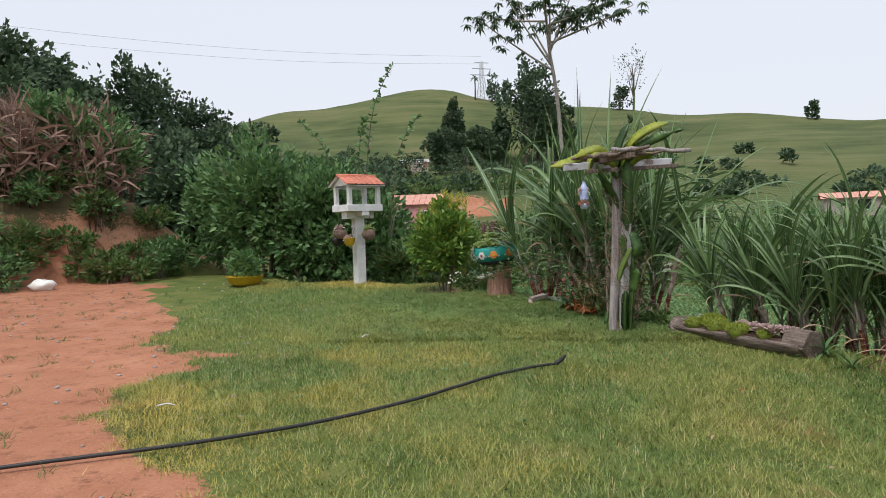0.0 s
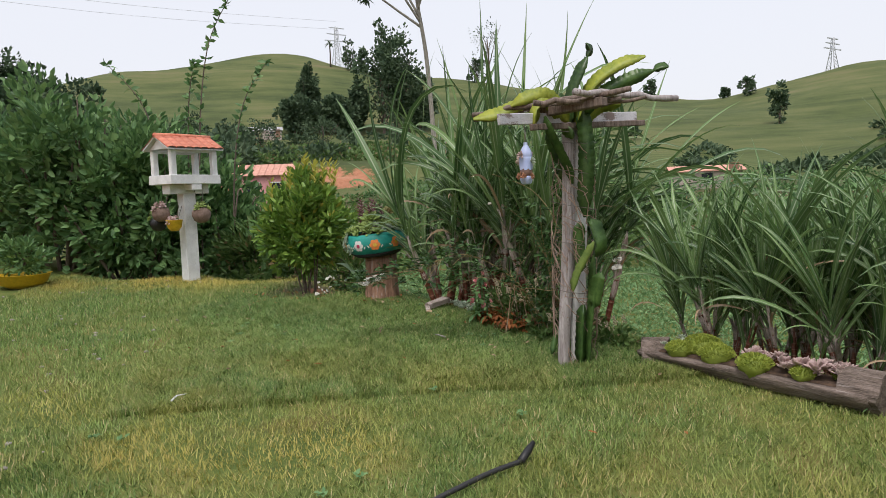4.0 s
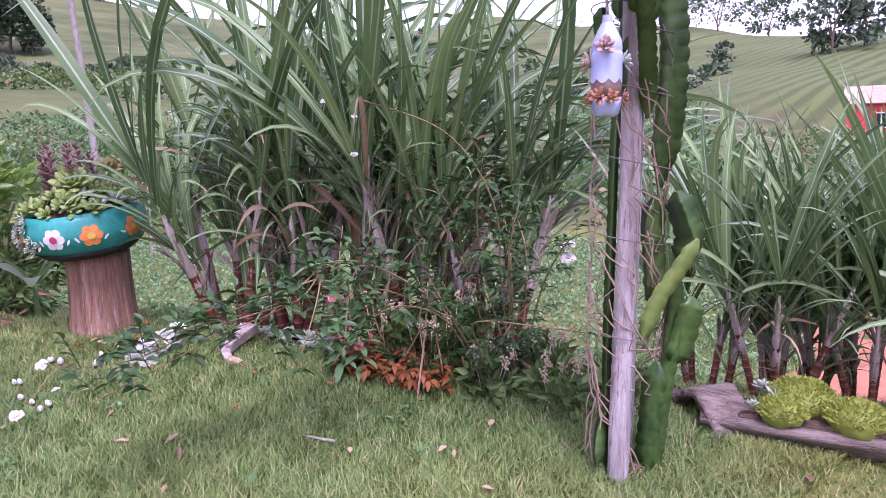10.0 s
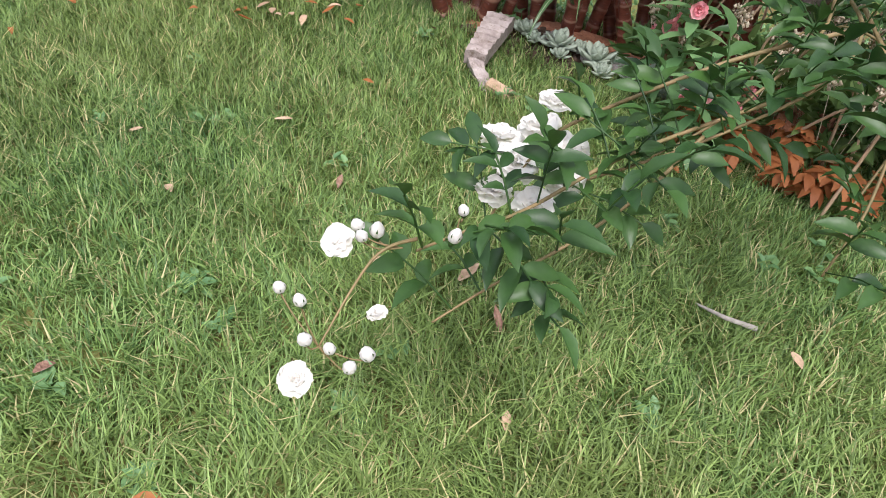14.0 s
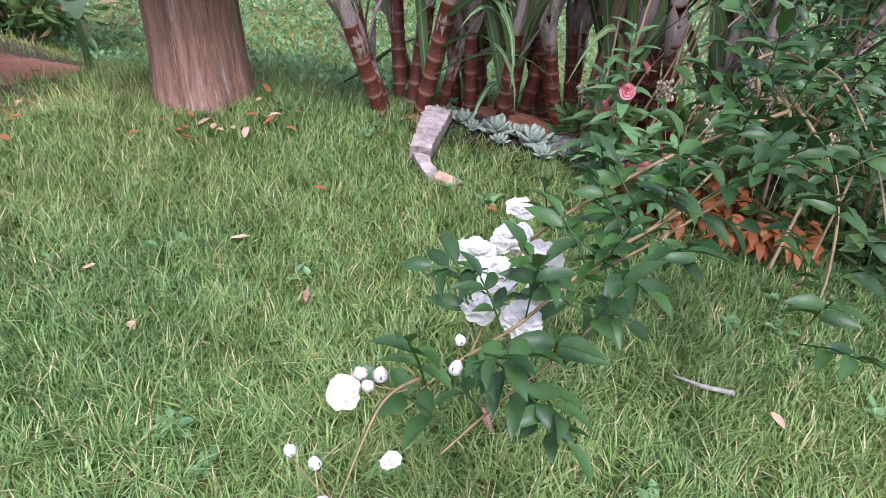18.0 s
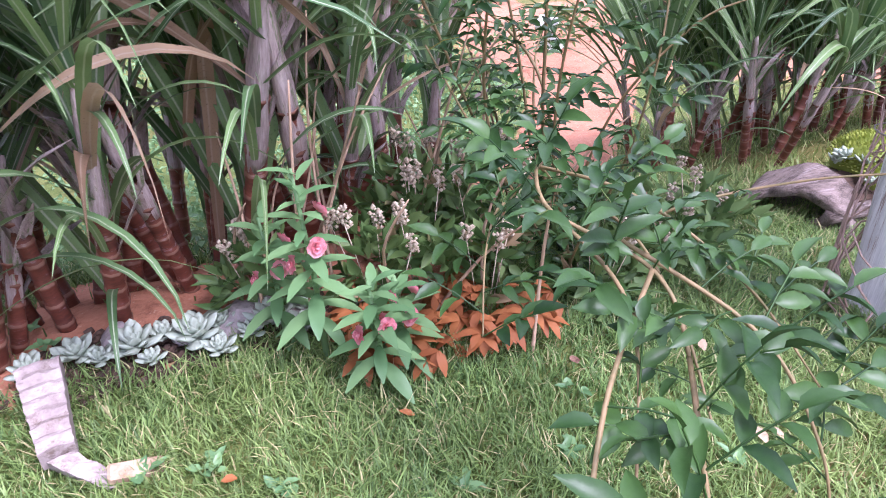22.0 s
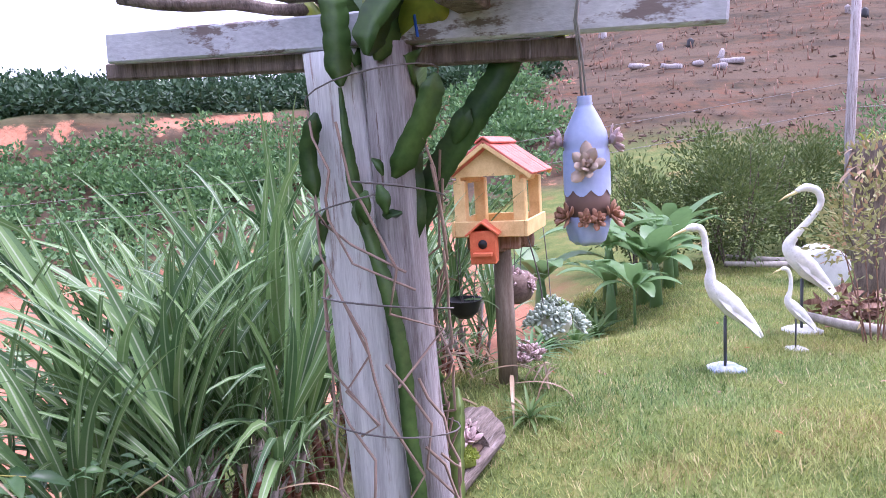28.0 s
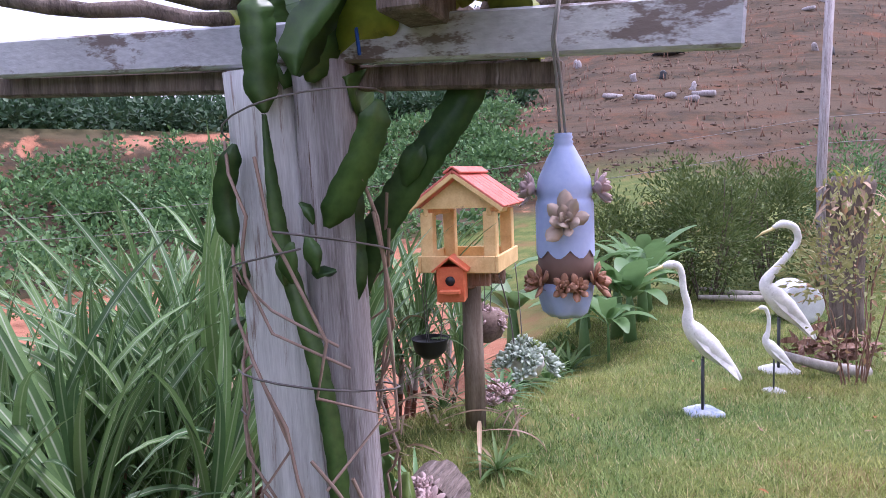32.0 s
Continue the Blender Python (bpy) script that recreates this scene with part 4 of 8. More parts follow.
# yellow bird table
def gable_house(t, L, W, z0, zt, ze, zr, post, board, wall_mat, roof_mat, tiles=False, roof_w=0.0, overhang=0.06):
    """Tray, four posts, gables and roof of a bird table; x runs along the ridge."""
    part("tray_floor", Shape().box(L, W, 0.025, T(0, 0, z0 + 0.0125)), wall_mat, t)
    for sy in (-1, 1):
        part("tray_board", Shape().box(L + 0.03, 0.022, zt - z0, T(0, sy * (W / 2 + 0.006), (z0 + zt) / 2 + 0.002)), wall_mat, t)
    for sx in (-1, 1):
        part("tray_board", Shape().box(0.022, W - 0.012, zt - z0, T(sx * (L / 2 + 0.002), 0, (z0 + zt) / 2 + 0.002)), wall_mat, t)
        for sy in (-1, 1):
            part("corner_post", Shape().box(post, post, ze - z0 - 0.03, T(sx * (L / 2 - post * 0.7), sy * (W / 2 - post * 0.5), (z0 + ze) / 2 + 0.01)), wall_mat, t)
    for sy in (-1, 1):
        part("top_rail", Shape().box(L - 0.02, 0.03, 0.05, T(0, sy * (W / 2 - post * 0.5), ze - 0.005)), wall_mat, t)
    rw = W / 2 + overhang
    ang = math.atan2(zr - ze, rw)
    for sx in (-1, 1):
        x = sx * (L / 2 - 0.02)
        s = Shape()
        h = (zr - ze) * (W / 2) / rw
        for dx in (-0.012, 0.012):
            s.v += [(x + dx, -W / 2, ze + 0.018), (x + dx, W / 2, ze + 0.018), (x + dx, 0, ze + 0.018 + h)]
        s.f += [(0, 2, 1), (3, 4, 5), (0, 1, 4, 3), (1, 2, 5, 4), (2, 0, 3, 5)]
        s.smooth += [False] * 5
        part("gable", s, wall_mat, t)
        for sy in (-1, 1):
            part("barge_board", Shape().box(0.02, rw / math.cos(ang), 0.03, T(sx * (L / 2 + overhang * 0.8), sy * rw / 2, (ze + zr) / 2 + 0.006, -sy * math.degrees(ang))), wall_mat, t)
    roof_l = L + 2 * overhang
    sl = rw / math.cos(ang) + 0.02
    n = 7
    for sy in (-1, 1):
        if not tiles:
            for i in range(n):
                w = roof_l / n
                part("roof_board", Shape().box(w - 0.006, sl, 0.016, T(-roof_l / 2 + w * (i + 0.5), sy * rw / 2, (ze + zr) / 2 + 0.03 + rnd(-0.002, 0.002), -sy * math.degrees(ang)), 0.003), roof_mat, t)
        else:
            for row in range(3):
                for i in range(n):
                    w = roof_l / n
                    f = (row + 0.5) / 3
                    s = Shape()
                    vs, fs = [], []
                    for k in range(7):
                        a = math.pi * k / 6
                        for e in (-1, 1):
                            vs.append((math.cos(a) * w * 0.53, e * sl / 3 * 0.58, math.sin(a) * 0.022 + (0.006 if e * sy > 0 else 0)))
                    fs = [(2 * k, 2 * k + 1, 2 * k + 3, 2 * k + 2) for k in range(6)]
                    vs += [(x_, y_, z_ - 0.009) for x_, y_, z_ in vs]
                    fs += [(14 + 2 * k + 2, 14 + 2 * k + 3, 14 + 2 * k + 1, 14 + 2 * k) for k in range(6)]
                    fs += [(2 * k + e, 2 * k + 2 + e, 16 + 2 * k + e, 14 + 2 * k + e) for k in range(6) for e in (0, 1)]
                    s.add(vs, fs, None, True)
                    part("roof_tile", s, roof_mat, t, "", T(-roof_l / 2 + w * (i + 0.5), sy * rw * (1 - f), ze + (zr - ze) * f + 0.026 - 0.006 * row, -sy * math.degrees(ang)) @ pose(rnd(-0.003, 0.003), 0, rnd(0, 0.004)))
            part("roof_board", Shape().box(roof_l - 0.02, sl, 0.012, T(0, sy * rw / 2, (ze + zr) / 2 + 0.008, -sy * math.degrees(ang)), 0.003), wall_mat, t)
    if tiles:
        part("ridge_tile", Shape().tube([(-roof_l / 2, 0, zr + 0.022), (0, 0, zr + 0.026), (roof_l / 2, 0, zr + 0.022)], 0.035, 12), roof_mat, t)
    else:
        for sy in (-1, 1):
            part("ridge_board", Shape().box(roof_l + 0.01, 0.065, 0.014, T(0, sy * 0.028, zr + 0.036, -sy * math.degrees(ang)), 0.003), roof_mat, t)


def nest_box(parent, m, s=1.0):
    b = part("nest_box", Shape().box(0.15 * s, 0.13 * s, 0.19 * s, T(0, 0, 0.095 * s)), M_ORANGE, parent, "orange-red nest box with a round hole", m)
    for e in (-1, 1):
        part("nest_roof", Shape().box(0.125 * s, 0.17 * s, 0.014, T(e * 0.047 * s, 0, 0.205 * s, 0, e * 38), 0.003), M_ORANGE, b)
    # flat black disc on the solid front imitates the shade inside the hole
    part("hole", Shape().lathe([(0.026 * s, 0), (0.026 * s, 0.004)], 18, T(0, 0.0655 * s, 0.115 * s, -90)), M_BLACKPOT, b, "black disc painted in for the dark of the entrance hole")
    part("perch", Shape().box(0.11 * s, 0.05 * s, 0.02 * s, T(0, 0.085 * s, 0.06 * s), 0.003), M_ORANGE, b)
    return b


def build_yellow_table():
    u = (-0.48, 0.877)  # ridge, towards the north-west gable
    t = thing("yellow_bird_table", yaw_pose(3.91, 5.33, u), "yellow wooden bird table with red board roof on a round post", "bird table")
    part("pole", Shape().lathe([(0.070, -0.05), (0.068, 0.4), (0.062, 1.03)], 16, None, 0.05), M_POST, t, "round grey-brown post")
    gable_house(t, 0.58, 0.48, 1.085, 1.19, 1.465, 1.68, 0.08, 0.1, M_YELLOW, M_REDROOF)
    for e in (-1, 1):
        part("bracket", Shape().box(0.38, 0.04, 0.11, T(0.03, e * 0.055, 1.03)), M_STUMP, t)
    part("bracket", Shape().box(0.05, 0.36, 0.09, T(0.2, 0, 1.04)), M_STUMP, t)
    part("bracket", Shape().lathe([(0.055, -0.2), (0.055, 0.2)], 14, T(-0.1, 0, 1.015, 90)), M_STUMP, t)
    nest_box(t, T(0.36, -0.02, 0.93, 0, 0, -90 + 8), 1.12)
    return t


build_yellow_table()


def hang(name, x, y, z, pot_shape, pot_mat, label, plants, hook_z, hooks):
    g = Matrix.Translation((x, y, z))
    t = thing(name, g, label, "hanging pot", "pots hung round the yellow bird table" if x > 3 else "pots hung on the white bird table")
    part("pot", pot_shape, pot_mat, t)
    for hx, hy in hooks:
        part("hanging_wire", Shape().tube(curve_points([(hx * 0.4, hy * 0.4, 0.1), (hx * 0.55, hy * 0.55, (hook_z - z) * 0.55), (hx, hy, hook_z - z)], 4), 0.0035, 5), M_WIRE, t)
    for mat, n, r, spread, up in plants:
        for i in range(n):
            a, d = i * 2.4 + rnd(0, 1), spread * math.sqrt((i + 0.5) / n)
            rosette_part(t, Matrix.Translation((d * math.cos(a), d * math.sin(a), up - d * d / spread * 0.9)) @ Vector((math.cos(a) * d / spread, math.sin(a) * d / spread, 0.6)).to_track_quat("Z", "Y").to_matrix().to_4x4(), r * rnd(0.75, 1.2), 12, mat, i)
    part("soil", Shape().lathe([(0.08, 0.085), (0.01, 0.1)], 12), M_SOIL, t)
    return t


bowl = lambda r, h: Shape().lathe([(r * 0.45, 0), (r * 0.85, h * 0.35), (r, h * 0.95), (r * 1.06, h), (r * 0.98, h), (r * 0.9, h * 0.8)], 20)
ball = lambda r: Shape().lathe([(r * 0.3, 0), (r * 0.75, r * 0.25), (r, r * 0.8), (r * 0.95, r * 1.25), (r * 0.7, r * 1.6), (r * 0.6, r * 1.58)], 20, None, 0.08)
hz = height(3.91, 5.33)
hang("hanging_pot", 4.08, 5.56, hz + 0.50, bowl(0.12, 0.13), M_BLACKPOT, "shallow black plastic pot hanging on thin wires", (), hz + 1.10, ((-0.14, -0.10), (0.06, 0.02), (-0.02, 0.05)))
hang("hanging_pot", 3.65, 5.10, hz + 0.33, ball(0.115), M_HERON, "white hanging pot overgrown with grey-green succulents", ((M_SUCC, 34, 0.072, 0.2, 0.24), (M_SUCCGREEN, 4, 0.05, 0.1, 0.26)), hz + 1.10, ((0.05, 0.03), (0.16, 0.10), (0.06, 0.2)))
hang("hanging_pot", 4.13, 4.97, hz + 0.48, ball(0.15), M_POT, "round brown coconut-like pot with pinkish succulents", ((M_SUCCPINK, 12, 0.07, 0.15, 0.24),), hz + 1.10, ((-0.05, 0.05), (-0.2, 0.1), (0.02, 0.12)))


# white bird table with tiled roof
def build_white_table():
    u = (-0.755, -0.656)
    t = thing("white_bird_table", yaw_pose(-1.76, 13.3, u), "white-painted wooden bird table with a clay tile roof", "bird table")
    part("pole", Shape().box(0.2, 0.17, 1.5, T(0, 0, 0.68), 0.012), M_WHITE, t, "square white post")
    gable_house(t, 0.76, 0.55, 1.40, 1.53, 1.88, 2.07, 0.08, 0.1, M_WHITE, M_TILE, True)
    part("bracket", Shape().box(0.62, 0.2, 0.13, T(0, 0, 1.33)), M_WHITE, t)
    part("bracket", Shape().box(0.16, 0.58, 0.08, T(0, 0, 1.355)), M_WHITE, t)
    g = height(-1.76, 13.3)
    hang("hanging_pot", -2.08, 13.08, g + 0.88, ball(0.125), M_POT, "round brown coconut-like pot on the white post", ((M_SUCCPINK, 5, 0.06, 0.1, 0.26),), g + 1.35, ((0.2, 0.15), (0.12, 0.05)))
    hang("hanging_pot", -1.54, 13.12, g + 0.84, ball(0.135), M_POT, "round brown coconut-like pot with a few succulents", ((M_SUCCGREEN, 6, 0.06, 0.1, 0.28),), g + 1.35, ((-0.1, 0.12), (0.03, 0.1)))
    hang("hanging_pot", -1.90, 13.04, g + 0.74, bowl(0.115, 0.16), M_YPOT, "small yellow pot hung on the white post", ((M_SUCCPINK, 5, 0.06, 0.09, 0.2),), g + 1.1, ((0.05, 0.12), (0.1, 0.1)))
    hang("hanging_pot", -2.16, 13.27, g + 0.74, ball(0.12), M_BLACKPOT, "dark round pot hanging beside the white post", ((M_SUCCGREEN, 6, 0.07, 0.12, 0.26),), g + 1.4, ((0.2, 0.05), (0.1, 0.0)))


build_white_table()


# stump with painted tyre planter
def build_stump():
    x, y = 0.79, 10.86
    s = Shape()
    prof = [(0.22, -0.05), (0.205, 0.03), (0.19, 0.15), (0.183, 0.35), (0.185, 0.555)]
    n = 36
    s.lathe(prof, n, None, 0.0)
    for k, (vx, vy, vz) in enumerate(s.v):
        a = math.atan2(vy, vx)
        q = 1 + 0.07 * noise.noise((math.cos(a) * 2.2, math.sin(a) * 2.2, vz * 0.5)) + 0.075 * noise.noise((math.cos(a) * 8, math.sin(a) * 8, vz * 0.4))
        s.v[k] = (vx * q, vy * q, vz)
    solid("tree_stump", s, M_STUMP, Matrix.Translation(on_ground(x, y)), "upright split log stump of reddish brown wood", "stump")
    t = thing("tyre_planter", Matrix.Translation(on_ground(x - 0.03, y, 0.535)) @ pose(0, 0, 0, 2, -6, 0), "teal tyre planter with painted flowers, full of succulents, on a stump", "planter")
    prof = [(0.20, 0.0), (0.25, 0.01), (0.31, 0.05), (0.35, 0.12), (0.355, 0.17), (0.335, 0.235), (0.315, 0.27), (0.29, 0.265), (0.27, 0.19)]
    sh = Shape().lathe(prof, 48)
    for k, (vx, vy, vz) in enumerate(sh.v):
        if vz > 0.22:
            sh.v[k] = (vx, vy, vz + 0.004 * math.sin(3 * math.atan2(vy, vx)))
    part("tyre", sh, M_TEAL, t)
    part("tyre_underside", Shape().lathe([(0.16, -0.012), (0.255, -0.004), (0.315, 0.046), (0.26, 0.04)], 36), M_RUBBER, t, "black rubber underside")
    part("soil", Shape().lathe([(0.295, 0.235), (0.15, 0.268), (0.01, 0.28)], 24), M_SOIL, t)
    m_or, m_wh, m_rd, m_ye = plain("orange_flower_paint", (0.78, 0.26, 0.07)), plain("white_flower_paint", (0.74, 0.74, 0.72)), plain("crimson_flower_paint", (0.5, 0.05, 0.12)), plain("yellow_dab_paint", (0.75, 0.5, 0.08))

    def dab(a, z, r, mat, sx=1.0, spin=0.0, lift=0.003, name="painted_petal"):
        rad = float(np.interp(z, [0.01, 0.05, 0.12, 0.17, 0.235, 0.27], [0.25, 0.31, 0.35, 0.355, 0.335, 0.315])) + lift
        tilt = float(np.interp(z, [0.05, 0.12, 0.2, 0.25], [-32, -12, 10, 20]))
        m = Matrix.Rotation(a, 4, "Z") @ T(rad, 0, z) @ Matrix.Rotation(radians(90 - tilt), 4, "Y") @ Matrix.Rotation(spin, 4, "Z")
        q = Shape()
        q.add([(r * sx * math.cos(k * math.pi / 6), r * math.sin(k * math.pi / 6), -abs(r * math.sin(k * math.pi / 6)) ** 2 * 1.4) for k in range(12)] + [(0, 0, 0.001)], [(12, k, (k + 1) % 12) for k in range(12)], m, True)
        part(name, q, mat, t)

    front = math.atan2(-5.5, -1.1)
    for da, petal, core in ((-0.52, m_wh, m_rd), (0.05, m_or, m_ye), (0.78, m_or, m_ye), (1.6, m_wh, m_rd), (2.5, m_or, m_ye), (-1.4, m_or, m_ye), (-2.4, m_wh, m_rd)):
        for k in range(6):
            b = k * math.pi / 3
            dab(front + da + 0.105 * math.cos(b), 0.15 + 0.040 * math.sin(b), 0.026, petal)
        dab(front + da, 0.15, 0.022, core, 1, 0, 0.008)
        for e in (-1, 1):
            dab(front + da + e * 0.22, 0.15 + 0.03 * rnd(-1, 1), 0.020, m_wh, 0.35, rnd(0.3, 1.2) * e)
    for i in range(40):
        a, d = i * 2.39996, 0.30 * math.sqrt((i + 0.5) / 40)
        tall = rnd(0.0, 0.15)
        rosette_part(t, Matrix.Translation((d * math.cos(a), d * math.sin(a), 0.27 + tall * (1.1 - d / 0.3) + 0.04 * (1 - d / 0.3))) @ Vector((math.cos(a) * d * 2, math.sin(a) * d * 2, 0.6)).to_track_quat("Z", "Y").to_matrix().to_4x4(), rnd(0.06, 0.10), 13, (M_SUCCGREEN, M_SUCCGREEN, M_SUCCGREEN, M_SUCC)[i % 4], i)
    rosette_part(t, T(0.2, -0.05, 0.47, 20, 0, 0), 0.10, 30, M_SUCCRUST2, 1)
    rosette_part(t, T(-0.04, -0.12, 0.42, 35, -10, 0), 0.13, 28, M_SUCCGREEN, 2)
    rosette_part(t, T(-0.10, -0.20, 0.33, 45, 0, 0), 0.10, 24, M_SUCCGREEN, 3)
    q = Shape()
    for k in range(90):  # fine-leaved tuft
        q.leaf(Matrix.Translation((0.2 + rnd(-0.07, 0.07), -0.14 + rnd(-0.06, 0.06), 0.27)) @ Matrix.Rotation(rnd(0, 6.28), 4, "Z") @ Matrix.Rotation(radians(rnd(35, 85)), 4, "X"), rnd(0.08, 0.15), 0.010, 0.2, 2, 0.1, 0.8)
    part("tuft", q, M_SUCCGREEN, t, "fine-leaved green tuft")
    for i in range(7):  # trailing and tall dark red spikes
        a, d = (i * 1.1 + 2.2), rnd(0.05, 0.2)
        q = Shape()
        hgt = rnd(0.28, 0.40)
        for k in range(46):
            zz = 0.28 + hgt * k / 46
            q.leaf(Matrix.Translation((d * math.cos(a), d * math.sin(a), zz)) @ Matrix.Rotation(k * 2.4, 4, "Z") @ Matrix.Rotation(radians(35), 4, "X"), 0.07, 0.024, 0.1, 2)
        q.tube([(d * math.cos(a), d * math.sin(a), 0.2), (d * math.cos(a), d * math.sin(a), 0.28 + hgt)], 0.004, 5)
        part("red_spike", q, M_PURPLE, t, "dark red upright succulent spike")
    for i in range(14):
        a = front - 0.95 + rnd(-0.5, 0.25)
        rosette_part(t, Matrix.Translation((rnd(0.33, 0.37) * math.cos(a), rnd(0.33, 0.37) * math.sin(a), 0.27 - 0.015 * i)) @ Vector((math.cos(a), math.sin(a), 0.3)).to_track_quat("Z", "Y").to_matrix().to_4x4(), 0.04, 10, M_SUCC, i, "trailing_succulent")


build_stump()


# heron statues, each one plain cast shape
def heron(x, y, hgt, neck, s_curve, label):
    k = hgt / 1.08
    d = Vector((0.72, 0.69, 0)).normalized()
    body, leg, beak, base = Shape(), Shape(), Shape(), Shape()
    base.lathe([(0.125, -0.01), (0.12, 0.02), (0.085, 0.04), (0.02, 0.048)], 22, None, 0.45)
    for e in (-1, 1):
        leg.tube([(0.012 * e, 0.03 * e, 0.03), (0.01 * e, 0.026 * e, 0.4)], 0.010, 8)
    neck_line = [(0.10, 0, 0.66), (0.10, 0, 0.76), (0.13, 0, 0.88), (0.14, 0, 0.98), (0.17, 0, 1.045), (0.225, 0, 1.055), (0.27, 0, 1.045)]
    if s_curve > 0.8:  # a deep S: chest forward, nape back, head forward
        neck_line = [(0.095, 0, 0.66), (0.02, 0, 0.765), (-0.065, 0, 0.86), (-0.125, 0, 0.955), (-0.10, 0, 1.045), (-0.02, 0, 1.075), (0.05, 0, 1.05)]
    elif s_curve > 0.1:
        neck_line = [(0.10, 0, 0.66), (0.075, 0, 0.76), (0.065, 0, 0.88), (0.075, 0, 0.97), (0.11, 0, 1.04), (0.15, 0, 1.055), (0.19, 0, 1.045)]
    tip = neck_line[-1][0]
    spine = curve_points([(-0.26, 0, 0.24), (-0.18, 0, 0.34), (-0.05, 0, 0.47), (0.05, 0, 0.58)] + neck_line, 6)
    rad = np.interp(np.linspace(0, 10, len(spine)), range(11), [0.010, 0.036, 0.076, 0.070, 0.042, 0.026, 0.023, 0.022, 0.027, 0.030, 0.013])
    body.tube([(p.x, p.y, p.z) for p in spine], list(rad), 14)
    for e in (-1, 1):  # folded wings
        body.add([(0.07, 0.060 * e, 0.55), (0.02, 0.088 * e, 0.48), (-0.10, 0.080 * e, 0.37), (-0.24, 0.036 * e, 0.235), (-0.20, 0.028 * e, 0.35), (-0.06, 0.050 * e, 0.52)], [(0, 1, 2, 3, 4, 5)][::1] if e > 0 else [(5, 4, 3, 2, 1, 0)], None, True)
    beak.tube([(tip - 0.005, 0, 1.047), (tip + 0.07, 0, 1.015), (tip + 0.125, 0, 0.98)], [0.014, 0.009, 0.002], 8)
    ob = multi("heron_statue", [(body, M_HERON), (leg, M_DARKLEG), (beak, M_BEAK), (base, M_BLUEBASE if hgt > 1 and neck else M_HERON)], yaw_pose(x, y, d) @ Matrix.Scale(k, 4))
    tagged(ob, label, "statue", "heron statues on the lawn")


heron(3.20, 3.50, 1.22, 1, 0.0, "white cement heron statue on a blue-white base on the lawn")
heron(3.28, 1.70, 1.46, 0, 1.0, "tall white cement heron statue with a curved neck")
heron(3.04, 2.48, 0.77, 0, 0.3, "small white cement heron statue on a white base")


